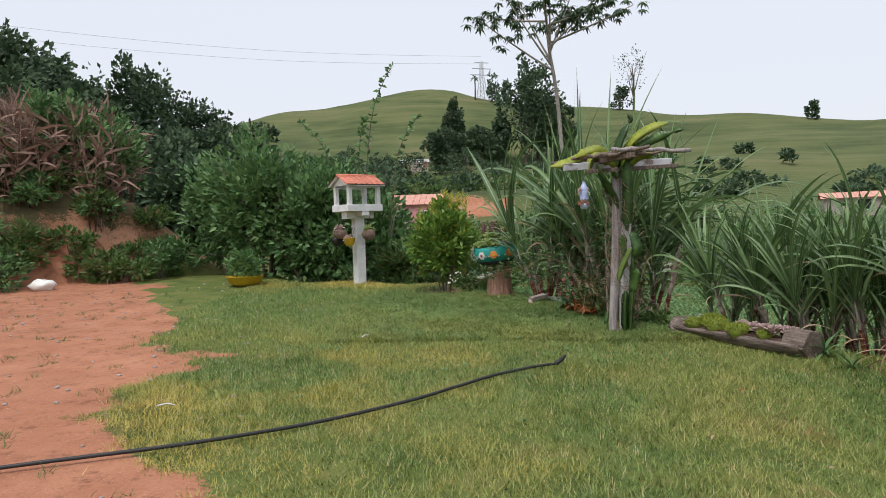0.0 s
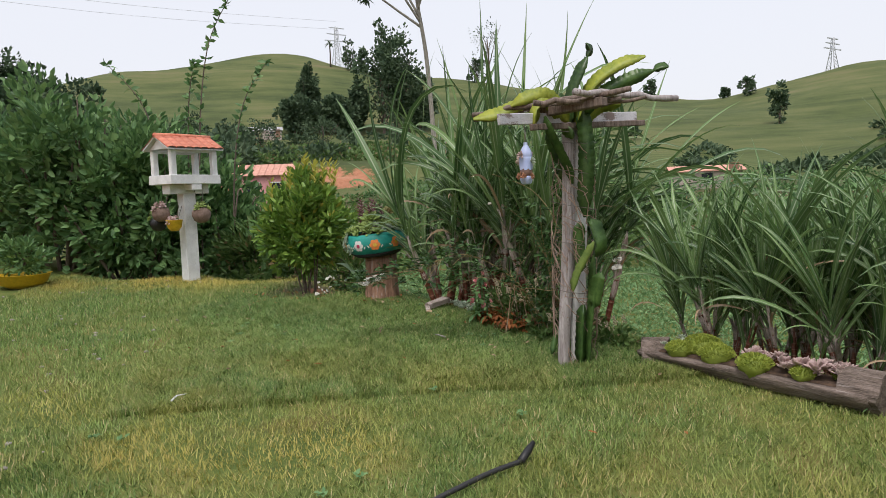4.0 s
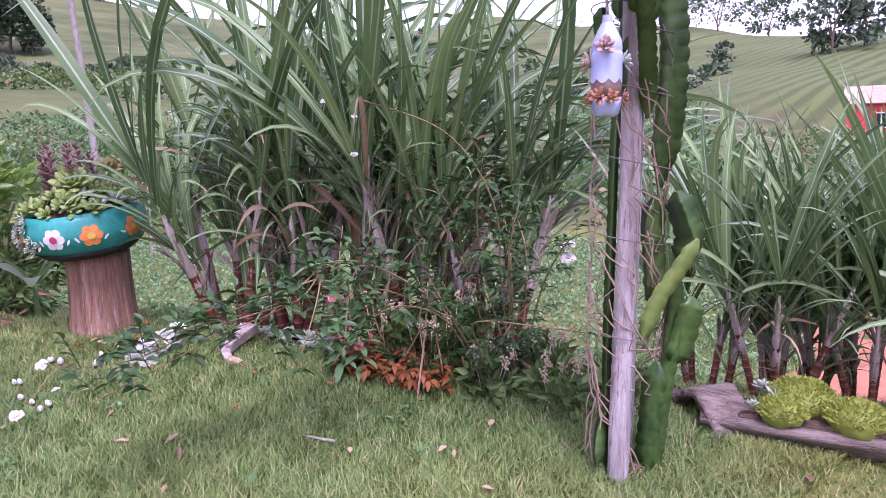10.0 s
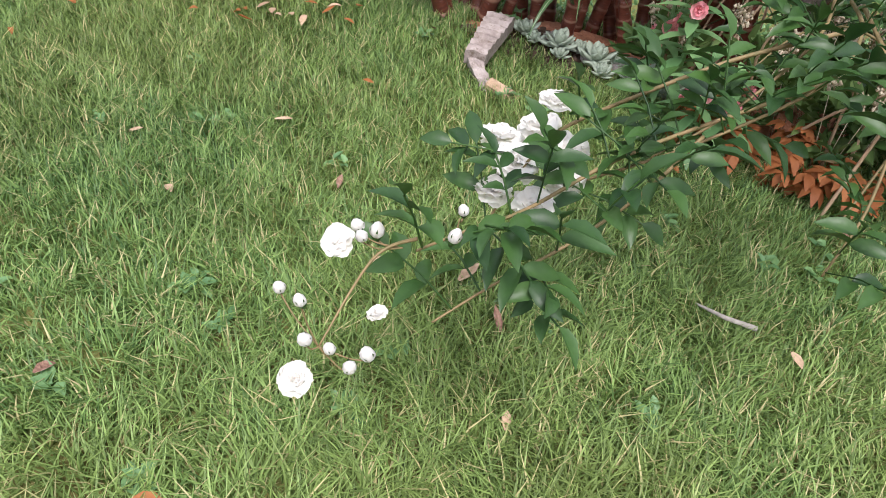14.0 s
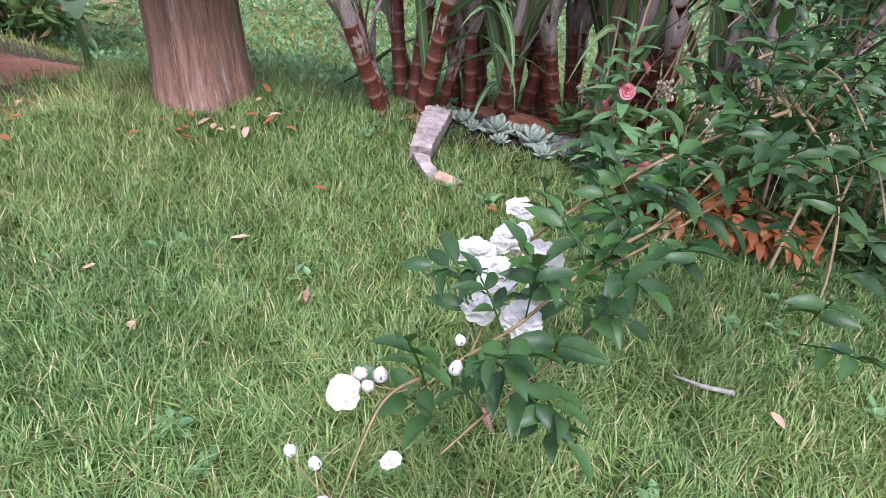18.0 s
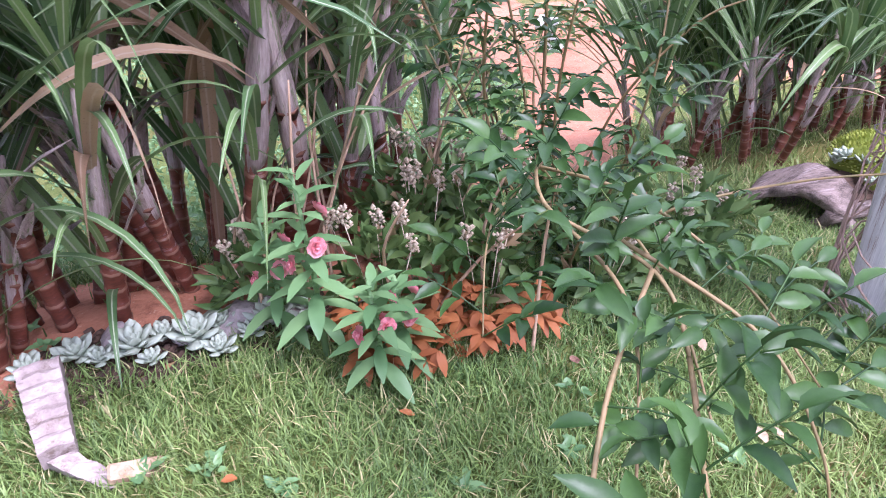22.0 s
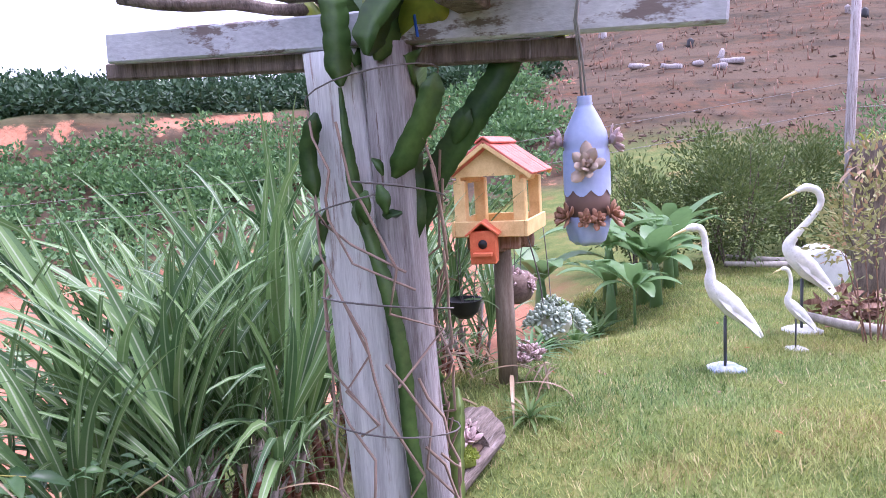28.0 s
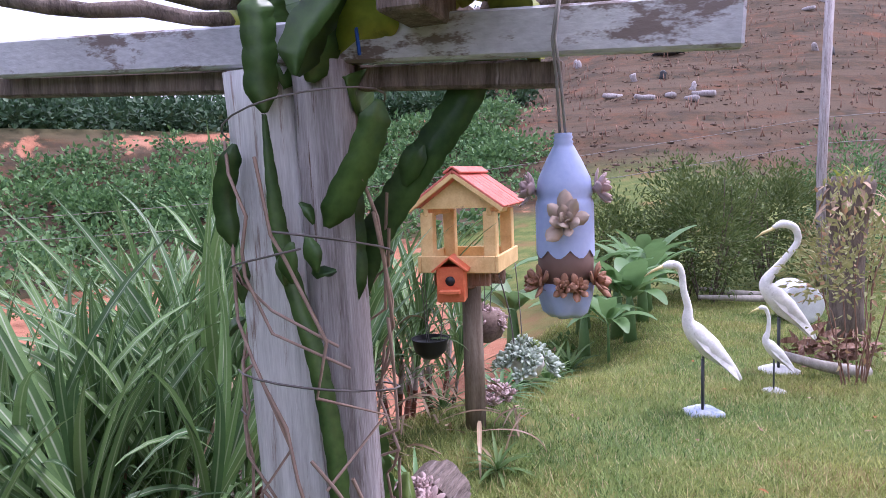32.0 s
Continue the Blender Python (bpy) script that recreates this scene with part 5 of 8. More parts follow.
# hollow log planter
def build_log():
    a, b = Vector((2.60, 7.78)), Vector((3.27, 6.27))
    d = (b - a).normalized()
    L = (b - a).length
    t = thing("log_planter", yaw_pose(*((a + b) / 2), d), "old hollowed log laid on the lawn, planted with sedum and succulents", "planter")
    s = Shape()
    n, m = 18, 22
    vs, fs = [], []
    for i in range(m + 1):
        x = -L / 2 + L * i / m
        for k in range(n):
            ang = math.pi * (0.02 + 0.96 * k / (n - 1)) + math.pi
            r = 0.16 * (1 + 0.12 * noise.noise((x * 1.3, math.cos(ang) * 1.5, math.sin(ang) * 1.5)) + 0.05 * noise.noise((x * 0.6, ang * 5, 2)))
            vs.append((x, r * math.cos(ang), 0.115 + r * math.sin(ang) * 0.8))
        for k in range(n):
            ang = math.pi * (0.02 + 0.96 * k / (n - 1)) + math.pi
            vs.append((x, 0.115 * math.cos(ang), 0.125 + 0.09 * math.sin(ang)))
    w = 2 * n
    for i in range(m):
        for k in range(n - 1):
            fs.append((i * w + k, i * w + k + 1, (i + 1) * w + k + 1, (i + 1) * w + k))
            fs.append((i * w + n + k + 1, i * w + n + k, (i + 1) * w + n + k, (i + 1) * w + n + k + 1))
        fs.append((i * w, (i + 1) * w, (i + 1) * w + n, i * w + n))
        fs.append((i * w + n - 1, i * w + 2 * n - 1, (i + 1) * w + 2 * n - 1, (i + 1) * w + n - 1))
    for i in (0, m):
        for k in range(n - 1):
            f = (i * w + k, i * w + n + k, i * w + n + k + 1, i * w + k + 1)
            fs.append(f if i == 0 else f[::-1])
    part("log_trough", s.add(vs, fs, None, True), M_LOGX, t)
    # curved bark shell standing on its edges at the end of the trough
    vs, fs, n, m = [], [], 22, 8
    turn = T(-L / 2, 0, 0, 0, 0, 34)
    for i in range(m + 1):
        x = -0.06 + 0.20 * i / m
        for rr in (1.0, 0.80):
            for k in range(n + 1):
                ang = math.pi * (0.0 + k / n)
                r = rr * (1 + 0.10 * noise.noise((x * 2, ang * 2.2, 5)) + 0.06 * noise.noise((x * 1.5, ang * 9, 1)) * (rr == 1.0))
                vs.append(turn @ Vector((x + 0.02 * noise.noise((ang * 3, i * 0.1, 4)), -0.215 * r * math.cos(ang), -0.03 + 0.215 * r * math.sin(ang))))
    w = 2 * (n + 1)
    for i in range(m):
        for k in range(n):
            q = i * w + k
            fs += [(q, q + w, q + w + 1, q + 1), (q + n + 1, q + n + 2, q + w + n + 2, q + w + n + 1)]
    for q in (0, m * w):
        for k in range(n):
            fs.append((q + k, q + k + 1, q + k + n + 2, q + k + n + 1))
    part("bark_shell", Shape().add(vs, fs, None, True), M_LOGX, t, "weathered curved bark shell, hollow beneath")
    for x0, x1, z, r, sq in ((L / 2 - 0.20, L / 2 + 0.05, 0.110, 0.138, 0.95),):
        vs, fs, n = [], [], 26
        for i in range(9):
            x = x0 + (x1 - x0) * i / 8
            for k in range(n):
                a = 2 * math.pi * k / n
                rr = r * (1 + 0.22 * noise.noise((math.cos(a) * 1.4 + x0, math.sin(a) * 1.4, 3)) + 0.10 * noise.noise((math.cos(a) * 6, math.sin(a) * 6, x * 1.5)))
                vs.append((x + 0.03 * noise.noise((a * 2, x0, i * 0.1)), rr * math.cos(a), z + sq * rr * math.sin(a)))
        for i in range(8):
            for k in range(n):
                q = (k + 1) % n
                fs.append((i * n + k, (i + 1) * n + k, (i + 1) * n + q, i * n + q))
        fs += [tuple(range(n)), tuple(range(8 * n, 9 * n))[::-1]]
        part("log_end", Shape().add(vs, fs), M_LOGX, t)
    part("soil", Shape().box(L - 0.3, 0.21, 0.05, T(0, 0, 0.105), 0.02), M_SOIL, t)

    def cushion(x, y, r, mat):
        q = Shape()
        q.blob(T(x, y, 0.15) @ Matrix.Diagonal((1, 1, 0.7, 1)), r * 0.9, 6, 0.3, x)
        for i in range(int(900 * r / 0.12)):
            v = Vector((random.gauss(0, 1), random.gauss(0, 1), abs(random.gauss(0, 1)) + 0.1)).normalized()
            p = Vector((x + v.x * r, y + v.y * r, 0.15 + v.z * r * 0.7))
            q.leaf(aim(p - v * 0.01, v + Vector((rnd(-0.6, 0.6), rnd(-0.6, 0.6), rnd(0, 0.5))), rnd(0, 6)), rnd(0.014, 0.024), 0.009, 0.1, 2)
        part("sedum_cushion", q, mat, t, "bright yellow-green sedum cushion")

    for x, y, r in ((-0.50, -0.08, 0.105), (-0.42, 0.09, 0.155), (-0.22, -0.04, 0.13), (0.10, -0.09, 0.12), (0.42, -0.08, 0.08), (0.60, 0.05, 0.06)):
        cushion(x, y, r, M_MOSS)
    for i in range(34):
        x = rnd(-0.06, 0.64) if i > 4 else rnd(-0.62, -0.52)
        rosette_part(t, Matrix.Translation((x, rnd(-0.11, 0.13), 0.15 + rnd(0, 0.06))) @ Vector((rnd(-0.4, 0.4), rnd(-0.4, 0.4), 1)).to_track_quat("Z", "Y").to_matrix().to_4x4(), rnd(0.05, 0.085) if i > 4 else rnd(0.035, 0.055), 13, M_SUCCPINK if i > 4 else M_SUCC, i)


build_log()

# hose on the lawn
hose = [(-4.2, 3.2), (-2.45, 3.79), (-2.05, 3.92), (-1.63, 4.07), (-1.19, 4.28), (-0.71, 4.56), (-0.17, 5.02), (0.26, 5.50), (0.60, 5.76), (0.93, 5.95)]
line = [on_ground(p.x, p.y, 0.036) for p in curve_points([(x, y, 0) for x, y in hose], 10)]
hs = thing("garden_hose", Matrix.Identity(4), "long black garden hose lying across the lawn", "hose")
part("pipe", Shape().tube(line, 0.0125, 8), M_HOSE, hs)
part("nozzle", Shape().tube([line[-1], line[-1] + Vector((0.06, 0.07, 0.02)), line[-1] + Vector((0.10, 0.10, 0.05))], [0.019, 0.02, 0.012], 8), M_BLACKPOT, hs)

M_OFFCUT = surface("pale_ridged_wood", (0.22, 0.175, 0.155), (0.46, 0.40, 0.37), 9, 0.9, (1, 1, 1), 60, 0.9, (0.17, 0.13, 0.10), (0.54, 0.66))
# edging by the stump: a wooden offcut, stones
off = thing("wood_offcut", Matrix.Translation(on_ground(1.28, 9.99, -0.03)), "pale offcut of ridged wood edging the flower bed", "wood")
def ridged_slab(a, b, wa, wb, thick, steps):
    """A sawn slab with ridges across it, from a to b, leaning to the turf."""
    a, b = Vector(a), Vector(b)
    d = (b - a).normalized()
    sd = Vector((0.69, -0.72, -0.03))
    up = sd.cross(d).normalized()
    up = up if up.z > 0 else -up
    vs, fs = [], []
    for i in range(steps + 1):
        f = i / steps
        p, w = a.lerp(b, f), wa + (wb - wa) * f
        for lower in (0, 1):
            for k in range(7):
                u = (k / 6 - 0.5) * w
                ridge = 0.006 * math.sin(i * 1.7 + 0.9 * math.sin(k * 0.8)) + 0.006 * noise.noise((u * 40, i * 0.4, a.x))
                vs.append(p + sd * (u + 0.004 * noise.noise((i * 0.5, k * 3, 2))) + up * (-thick if lower else ridge))
    for i in range(steps):
        q = 14 * i
        for k in range(6):
            fs += [(q + k, q + k + 1, q + k + 15, q + k + 14), (q + k + 8, q + k + 7, q + k + 21, q + k + 22)]
        fs += [(q, q + 14, q + 21, q + 7), (q + 6, q + 13, q + 27, q + 20)]
    for q in (0, 14 * steps):
        for k in range(6):
            fs.append((q + k, q + k + 7, q + k + 8, q + k + 1))
    return Shape().add(vs, fs, None, False)


part("slab", ridged_slab((0.125, 0.07, 0.145), (-0.11, -0.115, 0.115), 0.105, 0.075, 0.05, 26), M_OFFCUT, off)
part("slab", ridged_slab((-0.115, -0.12, 0.095), (-0.135, -0.255, 0.035), 0.055, 0.05, 0.05, 12), M_OFFCUT, off, "short grey slab leaning into the turf")
part("chip", Shape().box(0.12, 0.045, 0.028, T(-0.10, -0.28, 0.045, 8, 14, -60), 0.012), M_DRYLEAF, off, "small split brown piece")
for x, y, r in ((1.72, 9.66, 0.07), (1.78, 9.50, 0.05), (1.62, 9.98, 0.05), (1.88, 9.30, 0.05), (1.66, 9.80, 0.045), (1.80, 9.62, 0.05)):
    solid("stone", Shape().blob(Matrix.Diagonal((1.3, 1, 0.6, 1)), r, 6, 0.4, x * 9), M_STONE, Matrix.Translation(on_ground(x, y, r * 0.3)), "small pale stone in the flower bed edge", "stone", "edging stones")


# sugar cane
def cane_leaf_mesh(L, W, rise, bend, twist, mat):
    """A long strap leaf, starting upwards along +x and arching over."""
    n = 11
    vs, fs, rib = [], [], []
    p, a = Vector((0, 0, 0)), rise
    for i in range(n + 1):
        s = i / n
        w = W / 2 * (0.55 + 1.2 * s if s < 0.3 else 0.91) * max(0.02, (1 - ((s - 0.3) / 0.7) ** 2.2 if s > 0.3 else 1))
        t = twist * s
        side = Vector((0, math.cos(t), math.sin(t)))
        lift = Vector((-math.sin(a), 0, math.cos(a))) * (0.22 * w)
        vs += [p - side * w + lift, p, p + side * w + lift]
        rib += [0, 1, 0]
        a -= bend * (0.15 + 1.7 * s * s) / n
        p = p + Vector((math.cos(a), 0, math.sin(a))) * (L / n)
    for i in range(n):
        k = 3 * i
        fs += [(k, k + 1, k + 4, k + 3), (k + 1, k + 2, k + 5, k + 4)]
    me = Shape().add(vs, fs, None, True).mesh("cane_leaf")
    at = me.attributes.new("rib", "FLOAT", "POINT")
    at.data.foreach_set("value", rib)
    me.materials.append(mat)
    return me


def rib_material(name, a, c, rib, through_light):
    m = leafy(name, a, c, None, 0, 0.4, through_light, False, 5)
    nt = m.node_tree
    b = nt.nodes["Principled BSDF"]
    src = b.inputs["Base Color"].links[0].from_socket
    at = nt.nodes.new("ShaderNodeAttribute")
    at.attribute_name = "rib"
    st = noise_at(nt, 30, 3, (1, 8, 8))
    col = blend(nt, maths(nt, "MULTIPLY", between(nt, at.outputs["Fac"], 0.80, 0.94), 0.8), src, rib)
    col = blend(nt, between(nt, st, 0.58, 0.75), col, tuple(0.6 * v for v in a))
    nt.links.new(col, b.inputs["Base Color"])
    return m


M_CANE = rib_material("green_cane_leaf", (0.050, 0.115, 0.042), (0.20, 0.325, 0.115), (0.50, 0.56, 0.40), 0.22)
M_CANEDRY = rib_material("dried_cane_leaf", (0.24, 0.15, 0.09), (0.46, 0.33, 0.21), (0.5, 0.4, 0.3), 0.2)
LEAVES = {"up": [cane_leaf_mesh(rnd(1.25, 1.65), rnd(0.056, 0.082), radians(rnd(64, 85)), rnd(0.4, 1.9), rnd(-0.9, 0.9), M_CANE) for _ in range(9)],
          "arch": [cane_leaf_mesh(rnd(1.2, 1.75), rnd(0.052, 0.078), radians(rnd(48, 74)), rnd(1.5, 3.0), rnd(-1.2, 1.2), M_CANE) for _ in range(12)],
          "spear": [cane_leaf_mesh(rnd(1.7, 2.1), rnd(0.034, 0.05), radians(rnd(80, 88)), rnd(0.15, 0.7), rnd(-0.6, 0.6), M_CANE) for _ in range(5)],
          "dry": [cane_leaf_mesh(rnd(0.7, 1.1), rnd(0.03, 0.045), radians(rnd(30, 70)), rnd(2.2, 3.4), rnd(-2, 2), M_CANEDRY) for _ in range(7)]}


def cane_stalk_mesh(h, r, mat, z0=0.0, rough=0.0):
    prof, z = [], z0
    while z < h:
        prof += [(r * 0.97, z), (r * 0.96, z + 0.045), (r * 1.07, z + 0.056), (r * 1.06, z + 0.062)]
        z += 0.066
    prof.append((r * 0.9, h))
    return Shape().lathe(prof, 9, None, rough)


def sheath_mesh(h0, h1, r):
    """Papery old leaf bases: a ragged, narrowing wrap with strips that peel away."""
    prof = [(r * 1.08, h0 - 0.04)] + [(r * (1.16 - 0.07 * k + 0.16 * (k % 2)), h0 + (h1 - h0) * k / 7) for k in range(8)] + [(r * 0.3, h1 + 0.10)]
    return Shape().lathe(prof, 8, None, 0.45)


def strip_mesh():
    s = Shape().leaf(Matrix.Rotation(radians(rnd(68, 88)), 4, "X"), rnd(0.20, 0.36), rnd(0.034, 0.05), rnd(-0.1, 0.5), 4, 0.3)
    me = s.mesh("peeling_strip")
    me.materials.append(M_SHEATH)
    return me


def ring_nodes(m):
    """Pale rings round the stalk at every joint."""
    nt = m.node_tree
    b = nt.nodes["Principled BSDF"]
    src = b.inputs["Base Color"].links[0].from_socket
    tc, sep = nt.nodes.new("ShaderNodeTexCoord"), nt.nodes.new("ShaderNodeSeparateXYZ")
    nt.links.new(tc.outputs["Object"], sep.inputs[0])
    f = maths(nt, "FRACT", maths(nt, "MULTIPLY", sep.outputs[2], 1 / 0.066))
    nt.links.new(blend(nt, maths(nt, "MULTIPLY", between(nt, f, 0.82, 0.90), 0.42), src, (0.34, 0.22, 0.15)), b.inputs["Base Color"])


ring_nodes(M_CANESTALK)
STALKS, SHEATHS = [], []
STRIPS = [strip_mesh() for _ in range(6)]
for i in range(5):
    h0 = 0.22 + 0.055 * i
    me = cane_stalk_mesh(h0 + 0.1, 0.024 + 0.0025 * (i % 3), M_CANESTALK).mesh("cane_stalk")
    me.materials.append(M_CANESTALK)
    STALKS.append((me, h0))
    me = sheath_mesh(h0, h0 + 0.30 + 0.05 * i, 0.022).mesh("cane_sheath")
    me.materials.append(M_SHEATH)
    SHEATHS.append(me)


def cane_clump(x, y, n, spread, size=1.0, leaves=18, lean=7.0, upright=0.72):
    t = thing("sugar_cane_clump", Matrix.Translation(on_ground(x, y)), "clump of red-stalked sugar cane with long green arching leaves", "sugar cane", "sugar cane along the lawn edge")
    for i in range(n):
        a, d = i * 2.4 + rnd(-0.3, 0.3), spread * math.sqrt((i + 0.3) / n)
        k = random.randrange(5)
        tilt = rnd(2, 13) + lean * rnd(0.3, 1.5)
        px, py = d * math.cos(a), d * math.sin(a)
        m = Matrix.Translation((px, py, height(x + px, y + py) - height(x, y) - 0.04)) @ Matrix.Rotation(a, 4, "Z") @ Matrix.Rotation(radians(tilt), 4, "Y") @ Matrix.Scale(size * rnd(0.85, 1.15), 4)
        part("stalk", STALKS[k][0], M_CANESTALK, t, "", m)
        part("sheath", SHEATHS[k], M_SHEATH, t, "", m)
        h0 = STALKS[k][1]
        for j in range(3):
            b = rnd(0, 6.28)
            part("peeling_strip", random.choice(STRIPS), M_SHEATH, t, "", m @ Matrix.Translation((0.02 * math.cos(b), 0.02 * math.sin(b), h0 + rnd(-0.04, 0.28))) @ Matrix.Rotation(b - math.pi / 2, 4, "Z"))
        for j in range(leaves):
            f = j / (leaves - 1)
            kind = "arch" if f < upright or (i % 3 == 0 and f < upright + 0.2) else "up"
            az = (math.pi if j % 2 else 0) + rnd(-0.75, 0.75) + i * 1.3
            short = 0.5 if math.cos(az + a - math.radians(225)) > 0.25 and kind != "up" else 1.0  # kept back from the lawn
            if x < 1.9 and math.cos(az + a - math.radians(175)) > 0.2:
                short = 0.5  # and from the stump
            part("leaf", random.choice(LEAVES[kind]), M_CANE, t, "", m @ Matrix.Translation((0, 0, (h0 + 0.24 + 0.5 * f if i % 5 != 2 else 0.12 + 0.9 * f))) @ Matrix.Rotation(az, 4, "Z") @ Matrix.Scale(short * rnd(0.75, 1.08), 4))
        if i % 3 == 0 and size > 1:
            part("leaf", random.choice(LEAVES["spear"]), M_CANE, t, "", m @ Matrix.Translation((0, 0, h0 + 0.7)) @ Matrix.Rotation(rnd(0, 6.28), 4, "Z"))
        for j in range(random.choice((0, 1, 2, 2) if size > 1 else (0, 1, 1))):
            part("dry_leaf", random.choice(LEAVES["dry"]), M_CANEDRY, t, "", m @ Matrix.Translation((0, 0, h0 + rnd(0.15, 0.5))) @ Matrix.Rotation(rnd(0, 6.28), 4, "Z") @ Matrix.Scale(rnd(0.7, 1.05), 4))


for x, y, n, sp in ((1.48, 10.38, 7, 0.16), (1.80, 10.18, 8, 0.18), (2.10, 9.92, 8, 0.2), (2.42, 9.62, 8, 0.2), (2.74, 9.36, 7, 0.18), (2.45, 10.25, 4, 0.25), (1.95, 10.65, 3, 0.25)):
    cane_clump(x, y, n, sp, 1.12)
for x, y, n, sp in ((3.30, 8.15, 4, 0.16), (3.28, 7.75, 5, 0.18), (3.62, 7.40, 7, 0.24), (3.78, 6.95, 7, 0.24), (4.05, 7.55, 7, 0.26), (4.10, 6.55, 7, 0.24), (4.35, 7.10, 6, 0.26), (3.78, 7.85, 6, 0.22)):
    cane_clump(x, y, n, sp, 0.76, 22, upright=0.4)
for x, y, n, sp in ((4.52, 5.95, 5, 0.16), (4.75, 5.35, 5, 0.18), (4.95, 4.75, 5, 0.2), (4.9, 5.9, 4, 0.2)):
    cane_clump(x, y, n, sp, 0.8)


# single broad leaves that reach out of the cane: two dry ones over the flower bed, two green ones over the lawn
def ribbon_leaf(pts, wd, mat, label):
    line = curve_points(pts, 6)
    vs, fs, rib = [], [], []
    for i, p in enumerate(line):
        f = i / (len(line) - 1)
        d = (line[min(i + 1, len(line) - 1)] - line[max(i - 1, 0)]).normalized()
        sd = d.cross(Vector((0.3, 0.5, 1))).normalized() * wd / 2 * (0.6 + 0.5 * math.sin(3.0 * f)) * (1 - 0.9 * f ** 6)
        nrm = sd.cross(d).normalized()
        vs += [p + sd - nrm * 0.008, p, p - sd - nrm * 0.008]
        rib += [0, 1, 0]
        if i:
            b = 3 * i
            fs += [(b - 3, b - 2, b + 1, b), (b - 2, b - 1, b + 2, b + 1)]
    me = Shape().add(vs, fs, None, True).mesh("cane_leaf")
    me.attributes.new("rib", "FLOAT", "POINT").data.foreach_set("value", rib)
    solid("cane_leaf", me, mat, Matrix.Identity(4), label, "leaf", "single broad cane leaves")


for pts, wd in ((((2.06, 9.84, 0.15), (2.02, 9.76, 0.55), (2.03, 9.70, 0.88), (2.15, 9.58, 1.00), (2.45, 9.42, 0.98), (2.75, 9.30, 0.86), (3.02, 9.20, 0.66)), 0.062), (((2.04, 9.86, 0.5), (1.98, 9.72, 0.80), (1.92, 9.50, 0.92), (1.95, 9.36, 0.80)), 0.05)):
    ribbon_leaf([(x, y, z + height(x, y)) for x, y, z in pts], wd, M_CANEDRY, "broad dry straw-pink cane leaf arching over the flower bed")
ribbon_leaf([(1.78, 10.20, 0.62), (1.66, 10.28, 0.82), (1.46, 10.34, 0.87), (1.25, 10.35, 0.78), (1.04, 10.33, 0.62)], 0.055, M_CANE, "long green cane leaf reaching out over the lawn")
ribbon_leaf([(1.95, 10.50, 0.34), (1.90, 10.58, 0.46), (1.62, 10.62, 0.44), (1.46, 10.70, 0.32), (1.35, 10.79, 0.24)], 0.06, M_CANE, "long green cane leaf drooping towards the lawn")


# leafy crowns
def crown(s, centre, radii, clumps, per, L, W, droop=0.3, seed=0, up=0.3, segs=2, gap=0.3, sub=0.28):
    """Leaves in clumps spread over an uneven ellipsoid."""
    rn = random.Random(seed)
    c = Vector(centre)
    for i in range(clumps):
        v = Vector((rn.gauss(0, 1), rn.gauss(0, 1), rn.gauss(0, 1) + 0.15)).normalized()
        k = rn.uniform(0.45, 1.0) * (1 + gap * noise.noise(v * 1.7 + Vector((seed * 3.3, 0, 0))))
        o = Vector((v.x * radii[0], v.y * radii[1], v.z * radii[2])) * k
        q = sub * rn.uniform(0.6, 1.3)
        for j in range(per):
            w = Vector((rn.gauss(0, 1), rn.gauss(0, 1), rn.gauss(0, 0.8)))
            w = w.normalized() * rn.random() ** 0.4
            p = c + o + Vector((w.x * radii[0], w.y * radii[1], w.z * radii[2])) * q
            d = (w + v * 0.6 + Vector((rn.uniform(-0.5, 0.5), rn.uniform(-0.5, 0.5), up))).normalized()
            s.leaflet(aim(p, d, rn.uniform(0, 6.28)), L * rn.uniform(0.65, 1.2), W * rn.uniform(0.7, 1.2), droop * rn.uniform(0.3, 1.6), 0.2, segs > 1)
    return s


def limbs(s, base, tips, r):
    for tip in tips:
        b, e = Vector(base), Vector(tip)
        mid = b.lerp(e, 0.5) + Vector((rnd(-0.1, 0.1), rnd(-0.1, 0.1), 0.12)) * (e - b).length
        s.tube(curve_points([b, b.lerp(mid, 0.5), mid, e], 4), list(np.linspace(r, r * 0.25, 13)), 6)
    return s


def shrub(name, x, y, h, rx, ry, mat, label, L=0.09, W=0.04, clumps=60, per=70, seed=1, stem=0.03, bark=None, group="", low=0.12, gap=0.35, up=0.3, sub=0.28, category="shrub"):
    t = thing(name, Matrix.Translation(on_ground(x, y)), label, category, group)
    tips = [(rnd(-0.75, 0.75) * rx, rnd(-0.75, 0.75) * ry, h * rnd(0.5, 0.95)) for _ in range(9)]
    for tp in tips:
        part("stem", limbs(Shape(), (tp[0] * 0.2, tp[1] * 0.2, -0.05), [tp], stem), bark or M_BARK, t)
    cz = h * (0.5 + low / 2)
    part("foliage", crown(Shape(), (0, 0, cz), (rx, ry, h * (0.5 - low / 2)), clumps, per, L, W, 0.3, seed, up, 2, gap, sub), mat, t)
    return t


